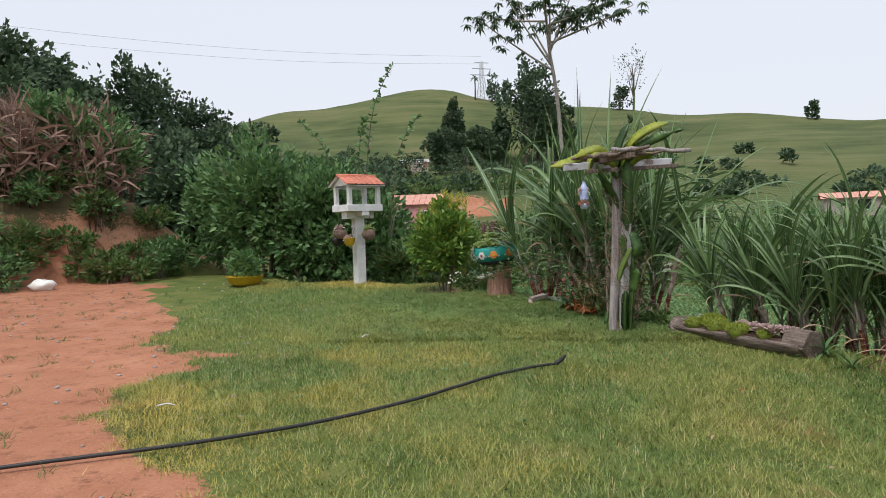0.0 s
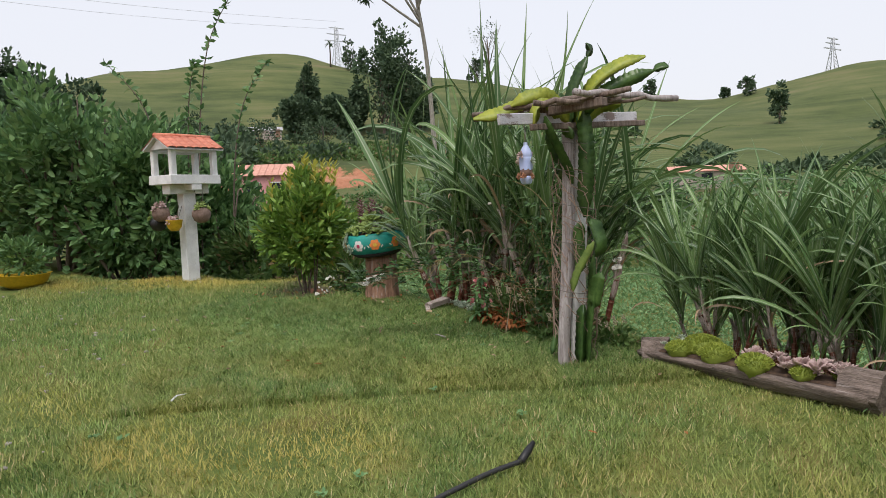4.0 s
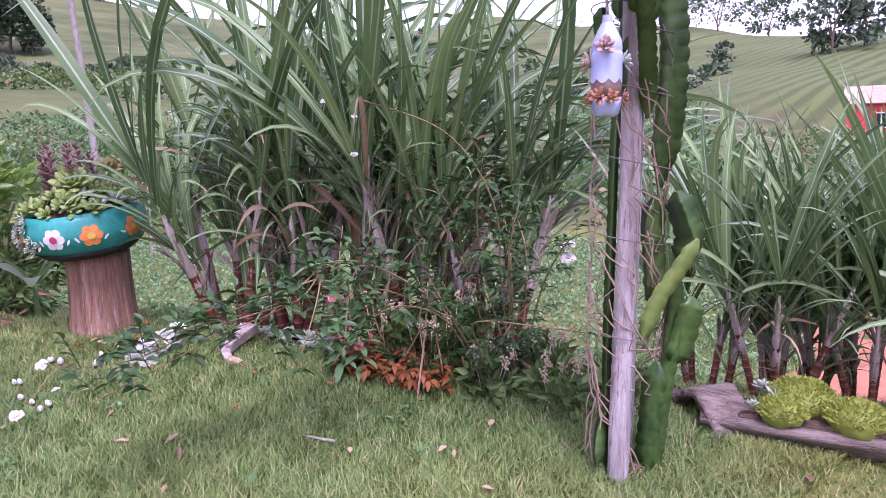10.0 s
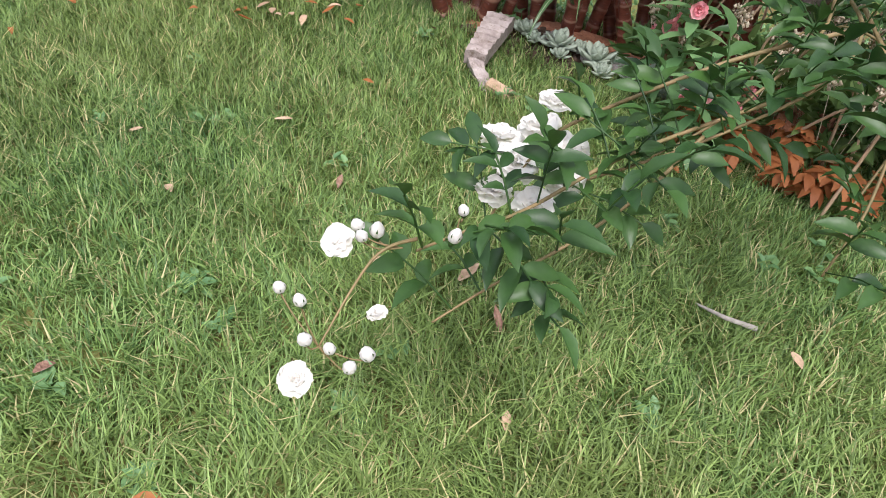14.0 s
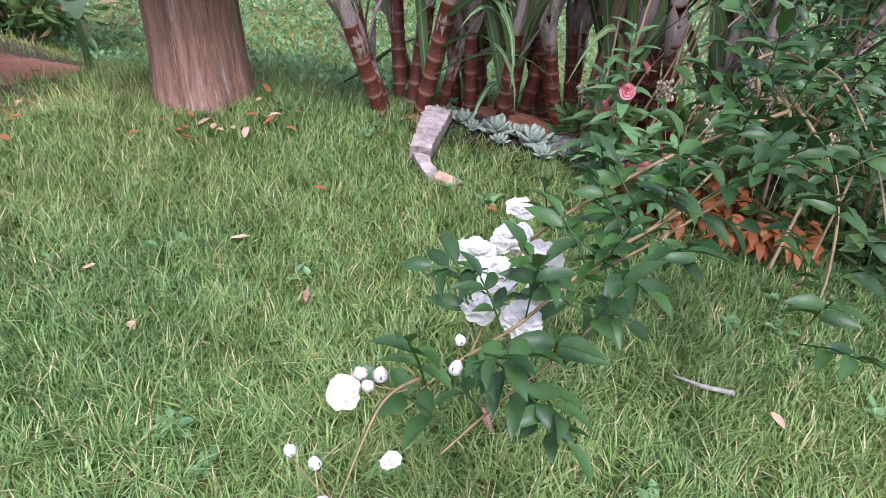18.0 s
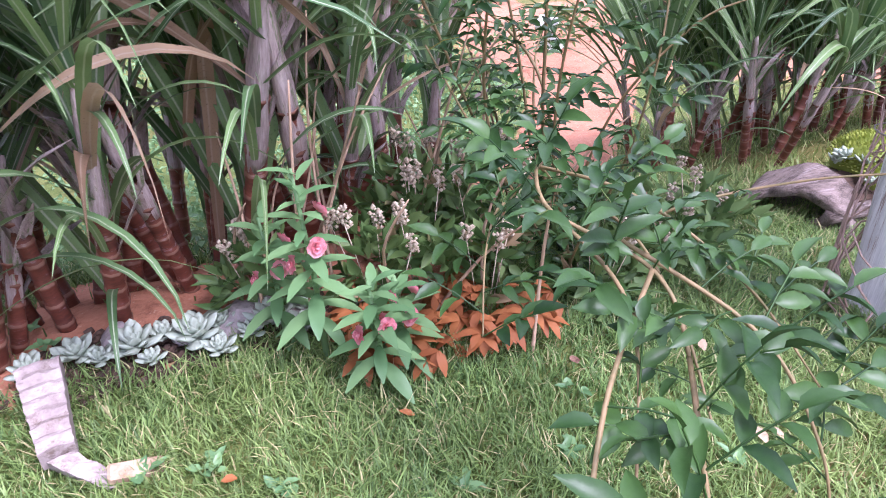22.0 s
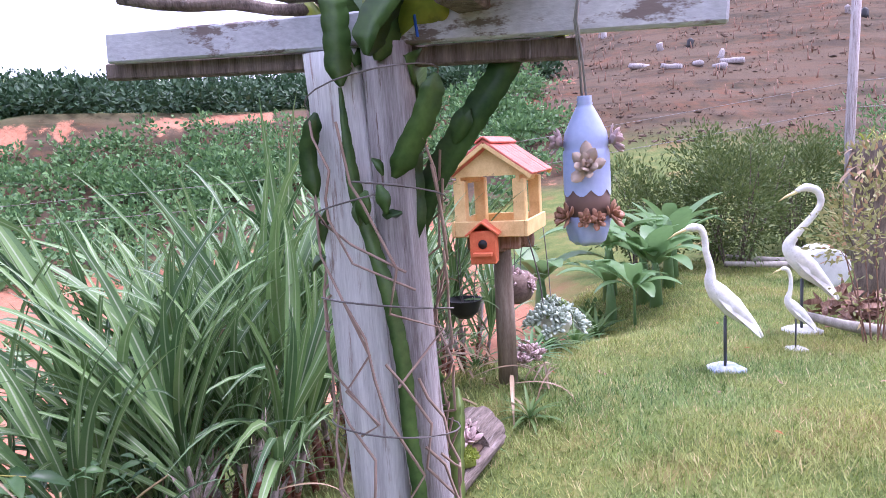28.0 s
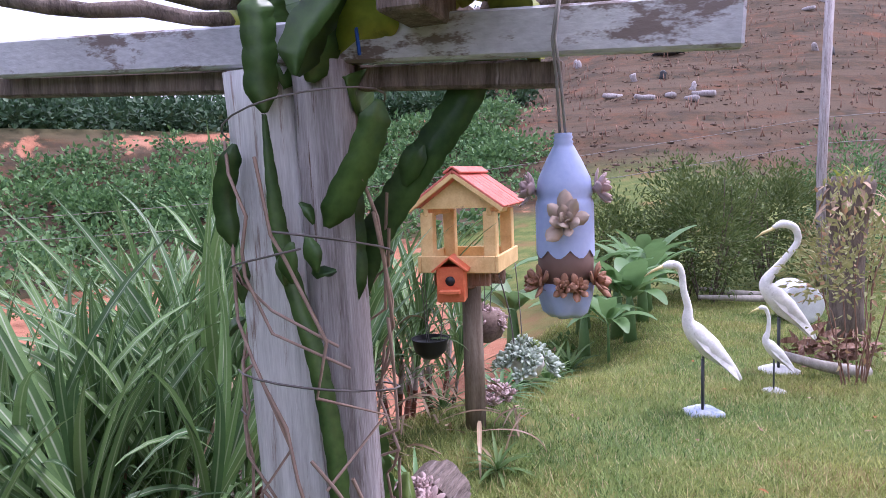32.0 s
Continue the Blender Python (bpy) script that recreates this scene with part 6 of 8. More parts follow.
# round glossy bush with yellow young shoots
bush = shrub("round_bush", -0.06, 11.50, 1.50, 0.47, 0.47, M_BUSH, "dense glossy green bush with yellow-orange young shoots", 0.105, 0.052, 150, 32, 3, 0.012, low=0.16, gap=0.7, up=0.5, sub=0.22)
for i in range(26):
    q = Shape()
    a, d = rnd(0, 6.28), 0.44 * math.sqrt(random.random())
    b = Vector((d * math.cos(a), d * math.sin(a), 1.42 - 0.5 * d + rnd(-0.10, 0.18)))
    for k in range(13):
        q.leaf(Matrix.Translation(b + Vector((0, 0, 0.017 * k))) @ Matrix.Rotation(k * 2.4, 4, "Z") @ Matrix.Rotation(radians(50), 4, "X"), 0.10, 0.034, 0.1, 2)
    part("young_shoot", q, M_NEWLEAF, bush, "yellow-orange young leaves")

# dark shrubs behind the white bird table
for i, (x, y, h, rx, ry) in enumerate(((-2.9, 15.0, 2.7, 1.15, 0.9), (-4.2, 15.4, 3.1, 1.25, 1.0), (-5.3, 16.6, 3.0, 1.2, 1.1), (-1.6, 15.3, 2.2, 1.1, 0.9), (-3.4, 16.6, 3.5, 1.6, 1.1))):
    shrub("dark_shrub", x, y, h, rx, ry, M_HEDGE, "large dark green leafy shrub at the lawn edge", 0.17, 0.085, 85, 46, 20 + i, 0.04, low=0.02, gap=0.5, group="shrubs behind the white bird table")
for i, (x, y, h, rx, ry) in enumerate(((-0.75, 14.6, 1.5, 0.8, 0.7), (0.55, 14.0, 1.2, 0.8, 0.7))):
    shrub("green_shrub", x, y, h, rx, ry, M_WEED, "loose green weedy shrub below the lawn", 0.15, 0.05, 55, 42, 40 + i, 0.02, low=0.0, gap=0.5, group="weedy shrubs below the lawn")

# tall thin shoots rising above the shrubs
for i, (x, y, h, dx) in enumerate(((-1.85, 15.0, 5.1, 0.7), (-2.3, 15.1, 4.0, -0.9), (-1.3, 14.8, 4.0, 0.7), (-2.0, 15.0, 4.0, 0.2))):
    t = thing("climbing_shoot", Matrix.Translation(on_ground(x, y)), "tall thin arching shoot with scattered leaves", "climber", "tall shoots above the shrubs")
    line = curve_points([(0, 0, 0), (dx * 0.1, 0, h * 0.5), (dx * 0.4, 0.05, h * 0.82), (dx, 0.1, h)], 9)
    part("stem", Shape().tube(line, list(np.linspace(0.018, 0.005, len(line))), 5), M_BARK, t)
    q = Shape()
    for k in range(10, len(line)):
        for _ in range(3):
            q.leaf(aim(line[k], (rnd(-1, 1), rnd(-1, 1), rnd(-0.3, 0.6)), rnd(0, 6)), rnd(0.10, 0.17), 0.075, 0.3, 2)
    part("leaves", q, M_HEDGE, t)


def banana(x, y, h, n, label, seed):
    rn = random.Random(seed)
    t = thing("banana_plant", Matrix.Translation(on_ground(x, y)), label, "banana plant", "banana plants")
    part("stem", Shape().lathe([(0.075 * h, -0.05), (0.055 * h, h * 0.3), (0.03 * h, h * 0.5)] if h > 1 else [(0.02, -0.05), (0.015, h * 0.3), (0.01, h * 0.5)], 10), M_BALSAM if h < 1 else M_HEDGE, t)
    for i in range(n):
        a, L = i * 2.4 + rn.uniform(-0.3, 0.3), h * rn.uniform(0.55, 0.8)
        w, ri, be = L * rn.uniform(0.24, 0.32), rn.uniform(0.9, 1.35), rn.uniform(0.6, 1.9)
        vs, fs = [], []
        p, ang = Vector((0, 0, h * 0.42)), ri
        for k in range(10):
            s = k / 9
            ww = w / 2 * (0.06 if s < 0.12 else math.sin(math.pi * (0.1 + 0.88 * (s - 0.12) / 0.88)) ** 0.6)
            vs += [p + Vector((0, -ww, 0.25 * ww)), p, p + Vector((0, ww, 0.25 * ww))]
            ang -= be / 9
            p = p + Vector((math.cos(ang), 0, math.sin(ang))) * (L / 9)
        for k in range(9):
            fs += [(3 * k, 3 * k + 1, 3 * k + 4, 3 * k + 3), (3 * k + 1, 3 * k + 2, 3 * k + 5, 3 * k + 4)]
        part("leaf", Shape().add(vs, fs, None, True), M_BANANA, t, "", Matrix.Rotation(a, 4, "Z"))


for i, (x, y, h, n) in enumerate(((6.3, 0.6, 1.5, 8), (6.0, -0.6, 1.4, 8), (7.0, 1.3, 1.6, 8), (5.6, 1.6, 1.1, 7), (5.2, 1.2, 1.15, 11), (5.0, 2.0, 1.0, 10), (5.6, 0.2, 1.2, 11), (5.5, 1.0, 1.3, 10), (-0.75, 14.2, 1.5, 7), (0.55, 11.7, 0.6, 6), (6.6, -1.6, 1.5, 7))):
    banana(x, y, h, n, "broad-leaved banana plant below the lawn edge", i)


# white climbing rose
def rose_bloom(s, p, r, d, seed, n=15):
    """A half-open rose: broad, rippled petals in rings round a closed heart."""
    rn = random.Random(seed)
    m0 = Matrix.Translation(p) @ Vector(d).to_track_quat("Z", "Y").to_matrix().to_4x4()
    rings = ((6, 6, 1.0), (5, 28, 0.82), (4, 55, 0.58), (3, 76, 0.40)) if n > 9 else ((5, 15, 1.0), (4, 45, 0.75), (3, 70, 0.5))
    for k, (count, tilt, size) in enumerate(rings):
        for i in range(count):
            m = m0 @ Matrix.Rotation(i * 2 * math.pi / count + k * 0.7 + rn.uniform(-0.25, 0.25), 4, "Z") @ Matrix.Rotation(radians(tilt + rn.uniform(-9, 9)), 4, "X")
            vs, w0, tw = [], rn.uniform(0.8, 1.2), rn.uniform(-0.25, 0.25)
            size *= rn.uniform(0.92, 1.06)
            for yy, ww in ((0, 0.14), (0.3, 0.46), (0.6, 0.66), (0.85, 0.62), (1.0, 0.36)):
                for xx in (-1, -0.5, 0, 0.5, 1):
                    y_ = yy * (1 - 0.10 * abs(xx) * yy + 0.05 * (abs(xx) == 0.5))
                    vs.append((xx * ww * r * size * w0, y_ * r * size * 1.02, r * size * (0.20 * xx * xx * yy - 0.16 * yy * yy + tw * xx * yy) + rn.uniform(-0.10, 0.10) * r * yy))
            s.add(vs, [(5 * a + b, 5 * a + b + 1, 5 * a + b + 6, 5 * a + b + 5) for a in range(4) for b in range(4)], m, True)


def rose_bud(t, p, d, r):
    """A closed bud on its green calyx."""
    m = Matrix.Translation(p) @ Vector(d).to_track_quat("Z", "Y").to_matrix().to_4x4()
    bud = part("bud", Shape().lathe([(r * 0.5, -0.6 * r), (r * 0.95, 0.1 * r), (r * 0.9, 0.8 * r), (r * 0.5, 1.5 * r), (r * 0.1, 1.9 * r)], 10, None, 0.15), M_PETAL, t, "closed white rose bud", m)
    q = Shape().lathe([(0.002, -1.6 * r), (r * 0.45, -1.1 * r), (r * 0.72, -0.5 * r), (r * 0.5, -0.3 * r)], 8)
    for k in range(5):
        q.leaf(Matrix.Rotation(k * 1.257, 4, "Z") @ T(0, r * 0.6, -0.5 * r, 68), 2.0 * r, 0.6 * r, -0.2, 2, 0.1, 0.8)
    part("calyx", q, M_ROSELEAF, bud, "green calyx")


def leaflet(s, m, L, W):
    vs = []
    for yy, ww in ((0, 0.05), (0.2, 0.75), (0.5, 1.0), (0.78, 0.68), (1.0, 0.02)):
        for xx in (-1, 0, 1):
            vs.append((xx * ww * W / 2, yy * L, abs(xx) * ww * W * 0.30 - 0.42 * L * yy * yy))
    s.add(vs, [(3 * a + b, 3 * a + b + 1, 3 * a + b + 4, 3 * a + b + 3) for a in range(4) for b in range(2)], m, True)


def rose_cane(t, pts, r, every, size, side=None):
    line = curve_points(pts, 10)
    part("cane", Shape().tube(line, list(np.linspace(r, r * 0.45, len(line))), 6), M_ROSESTEM, t)
    q = Shape()
    acc, nxt = 0.0, 0.06 if every < 1 else 9.0
    for a, b in zip(line, line[1:]):
        acc += (b - a).length
        if acc < nxt:
            continue
        nxt = acc + every * rnd(0.7, 1.4)
        d = (b - a).normalized()
        out = Vector((rnd(-1, 1), rnd(-1, 1), rnd(0.0, 0.9)))
        out = (out - d * out.dot(d) * 0.6).normalized()
        up = Vector((0, 0, 1))
        k = size * rnd(0.7, 1.15)
        L = 0.125 * k
        q.tube([b, b + out * L * 0.5 + up * 0.008, b + out * L], 0.0016, 4, False)
        sd = out.cross(up).normalized()
        for f, e in ((0.42, 1), (0.42, -1), (0.78, 1), (0.78, -1), (1.0, 0)):
            dd = (out * (0.55 if e else 1) + sd * e * 0.85 + up * rnd(-0.15, 0.2)).normalized()
            leaflet(q, aim(b + out * L * f, dd, rnd(-0.7, 0.7)), 0.060 * k * rnd(0.75, 1.2), 0.027 * k)
    if q.v:
        part("leaves", q, M_ROSELEAF, t)


def build_rose():
    x0, y0 = 2.28, 8.72
    g = height(x0, y0)
    t = thing("rose_bush", Matrix.Translation((x0, y0, g)), "sprawling white rose bush with arching canes over the lawn", "rose bush")
    w = lambda x, y, h: (x - x0, y - y0, h + height(x, y) - g)
    canes = (
        ([w(2.10, 8.66, 0), w(1.85, 8.75, 0.45), w(1.5, 8.82, 0.70), w(1.23, 8.81, 0.74), w(1.10, 8.66, 0.71), w(0.98, 8.62, 0.64), w(0.72, 8.64, 0.57), w(0.50, 8.68, 0.53)], 0.005, 0.075, 1.0),
        ([w(1.10, 8.66, 0.71), w(0.90, 8.74, 0.64), w(0.70, 8.78, 0.58), w(0.56, 8.78, 0.555), w(0.46, 8.74, 0.54), w(0.36, 8.70, 0.47)], 0.0045, 0.12, 1.0),
        ([w(0.70, 8.62, 0.60), w(0.58, 8.60, 0.55), w(0.44, 8.59, 0.51), w(0.32, 8.60, 0.47), w(0.22, 8.60, 0.44)], 0.0035, 0.035, 0.95),
        ([w(0.98, 8.62, 0.64), w(0.6, 8.65, 0.585), w(0.40, 8.65, 0.54), w(0.28, 8.64, 0.545), w(0.20, 8.62, 0.56)], 0.0038, 0.03, 0.95),
        ([w(0.20, 8.62, 0.58), w(0.14, 8.62, 0.57), w(0.05, 8.58, 0.50)], 0.0026, 9.0, 0.5),
        ([w(1.23, 8.81, 0.74), w(1.05, 8.70, 0.68), w(0.85, 8.70, 0.55), w(0.66, 8.74, 0.46)], 0.004, 0.06, 0.95),
        ([w(1.15, 8.70, 0.73), w(1.02, 8.52, 0.66), w(0.92, 8.44, 0.54), w(0.85, 8.42, 0.42)], 0.004, 0.036, 0.95),
        ([w(1.5, 8.82, 0.70), w(1.3, 8.66, 0.74), w(1.15, 8.50, 0.66), w(1.05, 8.38, 0.52)], 0.004, 0.036, 0.95),
        ([w(2.08, 8.70, 0), w(1.8, 8.66, 0.42), w(1.5, 8.62, 0.56), w(1.25, 8.56, 0.52), w(1.08, 8.52, 0.40)], 0.005, 0.038, 0.95),
        ([w(1.9, 8.72, 0.40), w(1.62, 8.88, 0.55), w(1.40, 8.92, 0.56), w(1.22, 8.92, 0.46)], 0.004, 0.04, 0.95),
        ([w(2.30, 8.74, 0), w(2.28, 8.78, 0.5), w(2.24, 8.80, 0.95), w(2.05, 8.95, 1.3), w(1.75, 9.3, 1.45)], 0.007, 0.05, 0.85),
        ([w(2.32, 8.70, 0), w(2.5, 8.8, 0.6), w(2.8, 9.2, 1.0), w(3.05, 9.5, 1.25), w(3.2, 9.7, 1.27)], 0.007, 0.05, 0.85),
        ([w(2.34, 8.76, 0), w(2.42, 8.85, 0.6), w(2.40, 8.95, 1.05), w(2.25, 9.05, 1.35)], 0.006, 0.05, 0.85),
        ([w(2.36, 8.70, 0), w(2.34, 8.56, 0.5), w(2.30, 8.36, 0.8), w(2.30, 8.22, 0.88)], 0.006, 0.08, 0.75),
        ([w(2.34, 8.80, 0), w(2.25, 9.0, 0.5), w(2.05, 9.15, 0.95), w(1.85, 9.3, 1.15)], 0.006, 0.05, 0.85),
        ([w(2.30, 8.70, 0), w(2.15, 8.75, 0.5), w(2.05, 8.72, 0.9), w(2.0, 8.62, 1.2)], 0.006, 0.022, 0.9),
        ([w(2.36, 8.74, 0), w(2.45, 8.80, 0.4), w(2.60, 8.80, 0.65), w(2.80, 8.76, 0.70)], 0.006, 0.03, 0.85),
        ([w(2.28, 8.82, 0), w(2.20, 8.95, 0.5), w(2.10, 8.95, 0.85), w(1.92, 8.90, 1.05)], 0.006, 0.022, 0.9),
        ([w(2.26, 8.66, 0), w(2.12, 8.55, 0.4), w(2.05, 8.50, 0.75), w(2.10, 8.48, 1.0)], 0.006, 0.022, 0.9),
        ([w(2.38, 8.80, 0), w(2.55, 8.95, 0.5), w(2.60, 9.0, 0.9), w(2.52, 8.95, 1.2)], 0.006, 0.022, 0.9),
        ([w(2.24, 8.72, 0), w(2.0, 8.85, 0.35), w(1.92, 8.98, 0.6), w(1.95, 9.1, 0.8)], 0.005, 0.022, 0.85),
        ([w(2.10, 8.66, 0), w(1.90, 8.55, 0.30), w(1.78, 8.44, 0.49), w(1.88, 8.10, 0.53), w(1.84, 7.84, 0.58), w(1.73, 7.68, 0.63)], 0.005, 0.40, 0.5),
    )
    for pts, r, ev, sz in canes:
        rose_cane(t, pts, r, ev, sz)
    blooms = [(0.60, 8.85, 0.560, 0.030), (0.53, 8.80, 0.555, 0.036), (0.475, 8.825, 0.535, 0.038), (0.54, 8.735, 0.545, 0.036), (0.455, 8.755, 0.535, 0.040), (0.505, 8.69, 0.525, 0.036), (0.40, 8.73, 0.515, 0.034), (0.43, 8.67, 0.515, 0.036), (0.56, 8.79, 0.515, 0.034)]
    blooms += [(0.016, 8.57, 0.47, 0.026), (0.108, 8.65, 0.585, 0.022), (0.125, 8.58, 0.52, 0.014)]
    for x, y, h, r in ((0.04, 8.60, 0.56, 0.008), (0.06, 8.57, 0.50, 0.008), (0.255, 8.62, 0.56, 0.010), (0.03, 8.64, 0.55, 0.008), (0.075, 8.55, 0.48, 0.009), (0.14, 8.66, 0.59, 0.009), (0.16, 8.65, 0.58, 0.010), (0.10, 8.55, 0.49, 0.010), (0.035, 8.58, 0.52, 0.009), (0.13, 8.63, 0.60, 0.008), (0.28, 8.64, 0.58, 0.008)):
        b = Vector(w(x, y, h))
        rose_bud(t, b, (rnd(-0.6, 0.2), rnd(-0.6, 0.1), 1), r)
        e = min((Vector(w(0.26, 8.62, 0.59)), Vector(w(0.18, 8.62, 0.572)), Vector(w(0.10, 8.60, 0.535)), Vector(w(0.05, 8.58, 0.50))), key=lambda v: (v - b).length)
        part("cane", Shape().tube(curve_points([b - Vector((0, 0, r)), b.lerp(e, 0.4) + Vector((0, 0, -0.012)), e], 4), 0.0012, 4), M_ROSESTEM, t)
    blooms += [(3.22 + rnd(-0.06, 0.06), 9.70 + rnd(-0.06, 0.06), 1.27 + rnd(-0.08, 0.08), 0.04) for _ in range(5)]
    blooms += [(2.80, 8.76, 0.74, 0.045), (2.78, 8.74, 0.66, 0.045), (1.60, 9.36, 1.43, 0.03), (1.72, 9.30, 1.16, 0.025), (1.7, 9.25, 1.36, 0.02)]
    for i, (x, y, h, r) in enumerate(blooms):
        q = Shape()
        rose_bloom(q, Vector(w(x, y, h)), r, (rnd(-0.4, 0.1), rnd(-0.4, 0.2), 1), i, 11)
        part("bloom", q, M_PETAL, t, "white rose bloom")


build_rose()


M_SEED = surface("cream_seed_fluff", (0.32, 0.25, 0.16), (0.62, 0.54, 0.41), 60, 0.9, (1, 1, 1), 120, 0.5)


# pink balsam, rusty foliage and weeds of the flower bed
def balsam(x, y, h, n):
    t = thing("balsam_plant", Matrix.Translation(on_ground(x, y)), "light green balsam plant with pink double flowers", "flower", "balsam plants in the flower bed")
    part("stem", Shape().tube([(0, 0, -0.02), (0.01, 0, h * 0.5), (0, 0.01, h)], [0.010, 0.008, 0.004], 7), M_BALSAM, t)
    q = Shape()
    for i in range(n):
        f = i / n
        z = h * (0.25 + 0.75 * f)
        L = 0.15 * (1 - 0.45 * f) * rnd(0.8, 1.15)
        q.leaf(Matrix.Translation((0, 0, z)) @ Matrix.Rotation(i * 2.4, 4, "Z") @ Matrix.Rotation(radians(-5 + 45 * f), 4, "X"), L, L * 0.3, 0.35, 4)
    part("leaves", q, M_BALSAM, t)
    for i in range(3):
        a = i * 1.7 + 2.2
        q = Shape()
        rose_bloom(q, Vector((0.045 * math.cos(a), 0.045 * math.sin(a), h * (0.58 + 0.1 * i))), 0.026, (math.cos(a), math.sin(a), 0.3), i + 50, 9)
        part("flower", q, M_PINK, t, "pink double flower")


for x, y, h, n in ((1.60, 9.37, 0.60, 30), (1.52, 9.20, 0.36, 26), (1.66, 9.50, 0.42, 24), (1.62, 9.16, 0.30, 20)):
    balsam(x, y, h, n)
for i, (x, y) in enumerate(((1.70, 9.30), (1.66, 9.12), (1.73, 8.96), (1.80, 8.80), (1.85, 9.05), (1.62, 9.22))):
    q = Shape()
    for k in range(22):
        a = k * 2.4
        b = Vector((rnd(-0.08, 0.08), rnd(-0.08, 0.08), rnd(0.03, 0.15)))
        for e in (-0.8, 0, 0.8):
            q.leaf(Matrix.Translation(b) @ Matrix.Rotation(a + e, 4, "Z") @ Matrix.Rotation(radians(rnd(-25, 35)), 4, "X"), rnd(0.04, 0.075), 0.028, 0.6, 3)
    solid("rusty_plant", q, M_RUST, Matrix.Translation(on_ground(x, y)), "low plant with lobed rusty orange leaves", "plant", "rusty orange plants edging the bed")
for i, (x, y, h) in enumerate(((1.95, 9.15, 0.4), (2.05, 8.95, 0.42), (1.9, 8.95, 0.34), (2.15, 9.2, 0.4), (1.85, 9.25, 0.36), (2.0, 8.6, 0.25), (2.3, 9.1, 0.35), (2.2, 8.35, 0.2), (2.45, 8.6, 0.25), (1.8, 9.6, 0.25), (2.5, 8.2, 0.2))):
    t = thing("weed_plant", Matrix.Translation(on_ground(x, y)), "green weed with cream seed heads in the flower bed", "weed", "weeds in the flower bed")
    q = crown(Shape(), (0, 0, h * 0.45), (0.16, 0.16, h * 0.45), 16, 9, 0.075, 0.035, 0.4, 60 + i)
    part("leaves", q, M_WEED, t)
    for k in range(4):
        b = Vector((rnd(-0.12, 0.12), rnd(-0.12, 0.12), h * rnd(0.75, 1.1)))
        s = Shape().tube([(b.x * 0.3, b.y * 0.3, 0), b], 0.0015, 4)
        for j in range(30):
            s.blob(Matrix.Translation(b + Vector((rnd(-0.016, 0.016) + 0.0008 * j, rnd(-0.016, 0.016), -0.0025 * j + 0.05))), rnd(0.005, 0.009), 2, 0.3, j)
        part("seed_spike", s, M_SEED, t, "cream-coloured fluffy seed head")
for i, (x, y, r) in enumerate(((1.52, 10.04, 0.075), (1.57, 9.90, 0.085), (1.63, 9.75, 0.09), (1.58, 9.66, 0.06), (1.72, 9.56, 0.08), (1.45, 10.14, 0.06), (1.51, 9.97, 0.05), (1.62, 9.84, 0.055), (1.69, 9.70, 0.06), (1.66, 9.60, 0.05), (1.52, 9.83, 0.045), (1.70, 9.46, 0.065), (1.79, 9.48, 0.06))):
    t = thing("succulent_rosette", Matrix.Translation(on_ground(x, y, 0.03)), "pale grey-green succulent rosette edging the bed", "succulent", "succulents edging the bed")
    rosette_part(t, Matrix.Identity(4), r, 20, M_SUCC, i, "heart")
q = Shape()
for k in range(700):  # dark crumbs of soil round the rosettes
    f = random.random()
    x, y, r = 1.42 + 0.36 * f + rnd(-0.10, 0.16), 10.14 - 0.70 * f + rnd(-0.09, 0.09), rnd(0.006, 0.018)
    q.blob(Matrix.Translation(on_ground(x, y, r * 0.4)) @ Matrix.Diagonal((1.3, 1, 0.8, 1)), r, 3, 0.4, k)
solid("soil_crumbs", q, M_SOIL, Matrix.Identity(4), "dark crumbly soil between the succulents", "soil", "", "stuff")
dry = thing("dry_stem_clump", Matrix.Translation(on_ground(2.1, 9.25)), "tangle of thin dry brown stems before the cane", "dry stems")
for k in range(26):
    x, y = rnd(-0.45, 0.5), rnd(-0.45, 0.5)
    b = Vector((x, y, height(2.1 + x, 9.25 + y) - height(2.1, 9.25) - 0.02))
    e = b + Vector((rnd(-0.3, 0.3), rnd(-0.35, 0.2), rnd(0.35, 0.85)))
    part("dry_stem", Shape().tube(curve_points([b, b.lerp(e, 0.5) + Vector((rnd(-0.05, 0.05), rnd(-0.05, 0.05), 0.06)), e], 4), [0.006, 0.006, 0.0055, 0.005, 0.005, 0.004, 0.004, 0.003, 0.002], 5), M_DRYLEAF, dry)
# dead leaves and dry grass under the bush and round the stump
for k in range(60):
    x, y = (rnd(-0.9, 0.3), rnd(10.6, 11.9)) if k < 40 else (rnd(0.4, 1.2), rnd(10.3, 10.7))
    q = Shape()
    q.leaf(Matrix.Rotation(rnd(0, 6.28), 4, "Z") @ Matrix.Rotation(radians(rnd(-8, 16)), 4, "X"), rnd(0.03, 0.065), rnd(0.018, 0.03), rnd(-0.3, 0.4), 3, 0.5)
    solid("fallen_leaf", q, (M_RUST, M_DRYLEAF, M_RUST)[k % 3], Matrix.Translation(on_ground(x, y, 0.052)), "small curled dead leaf under the bush", "leaf", "fallen leaves on the lawn")


# trees, houses and hills around
def polar(az, d, x0=0.0, y0=0.0):
    return x0 + d * math.sin(radians(az)), y0 + d * math.cos(radians(az))


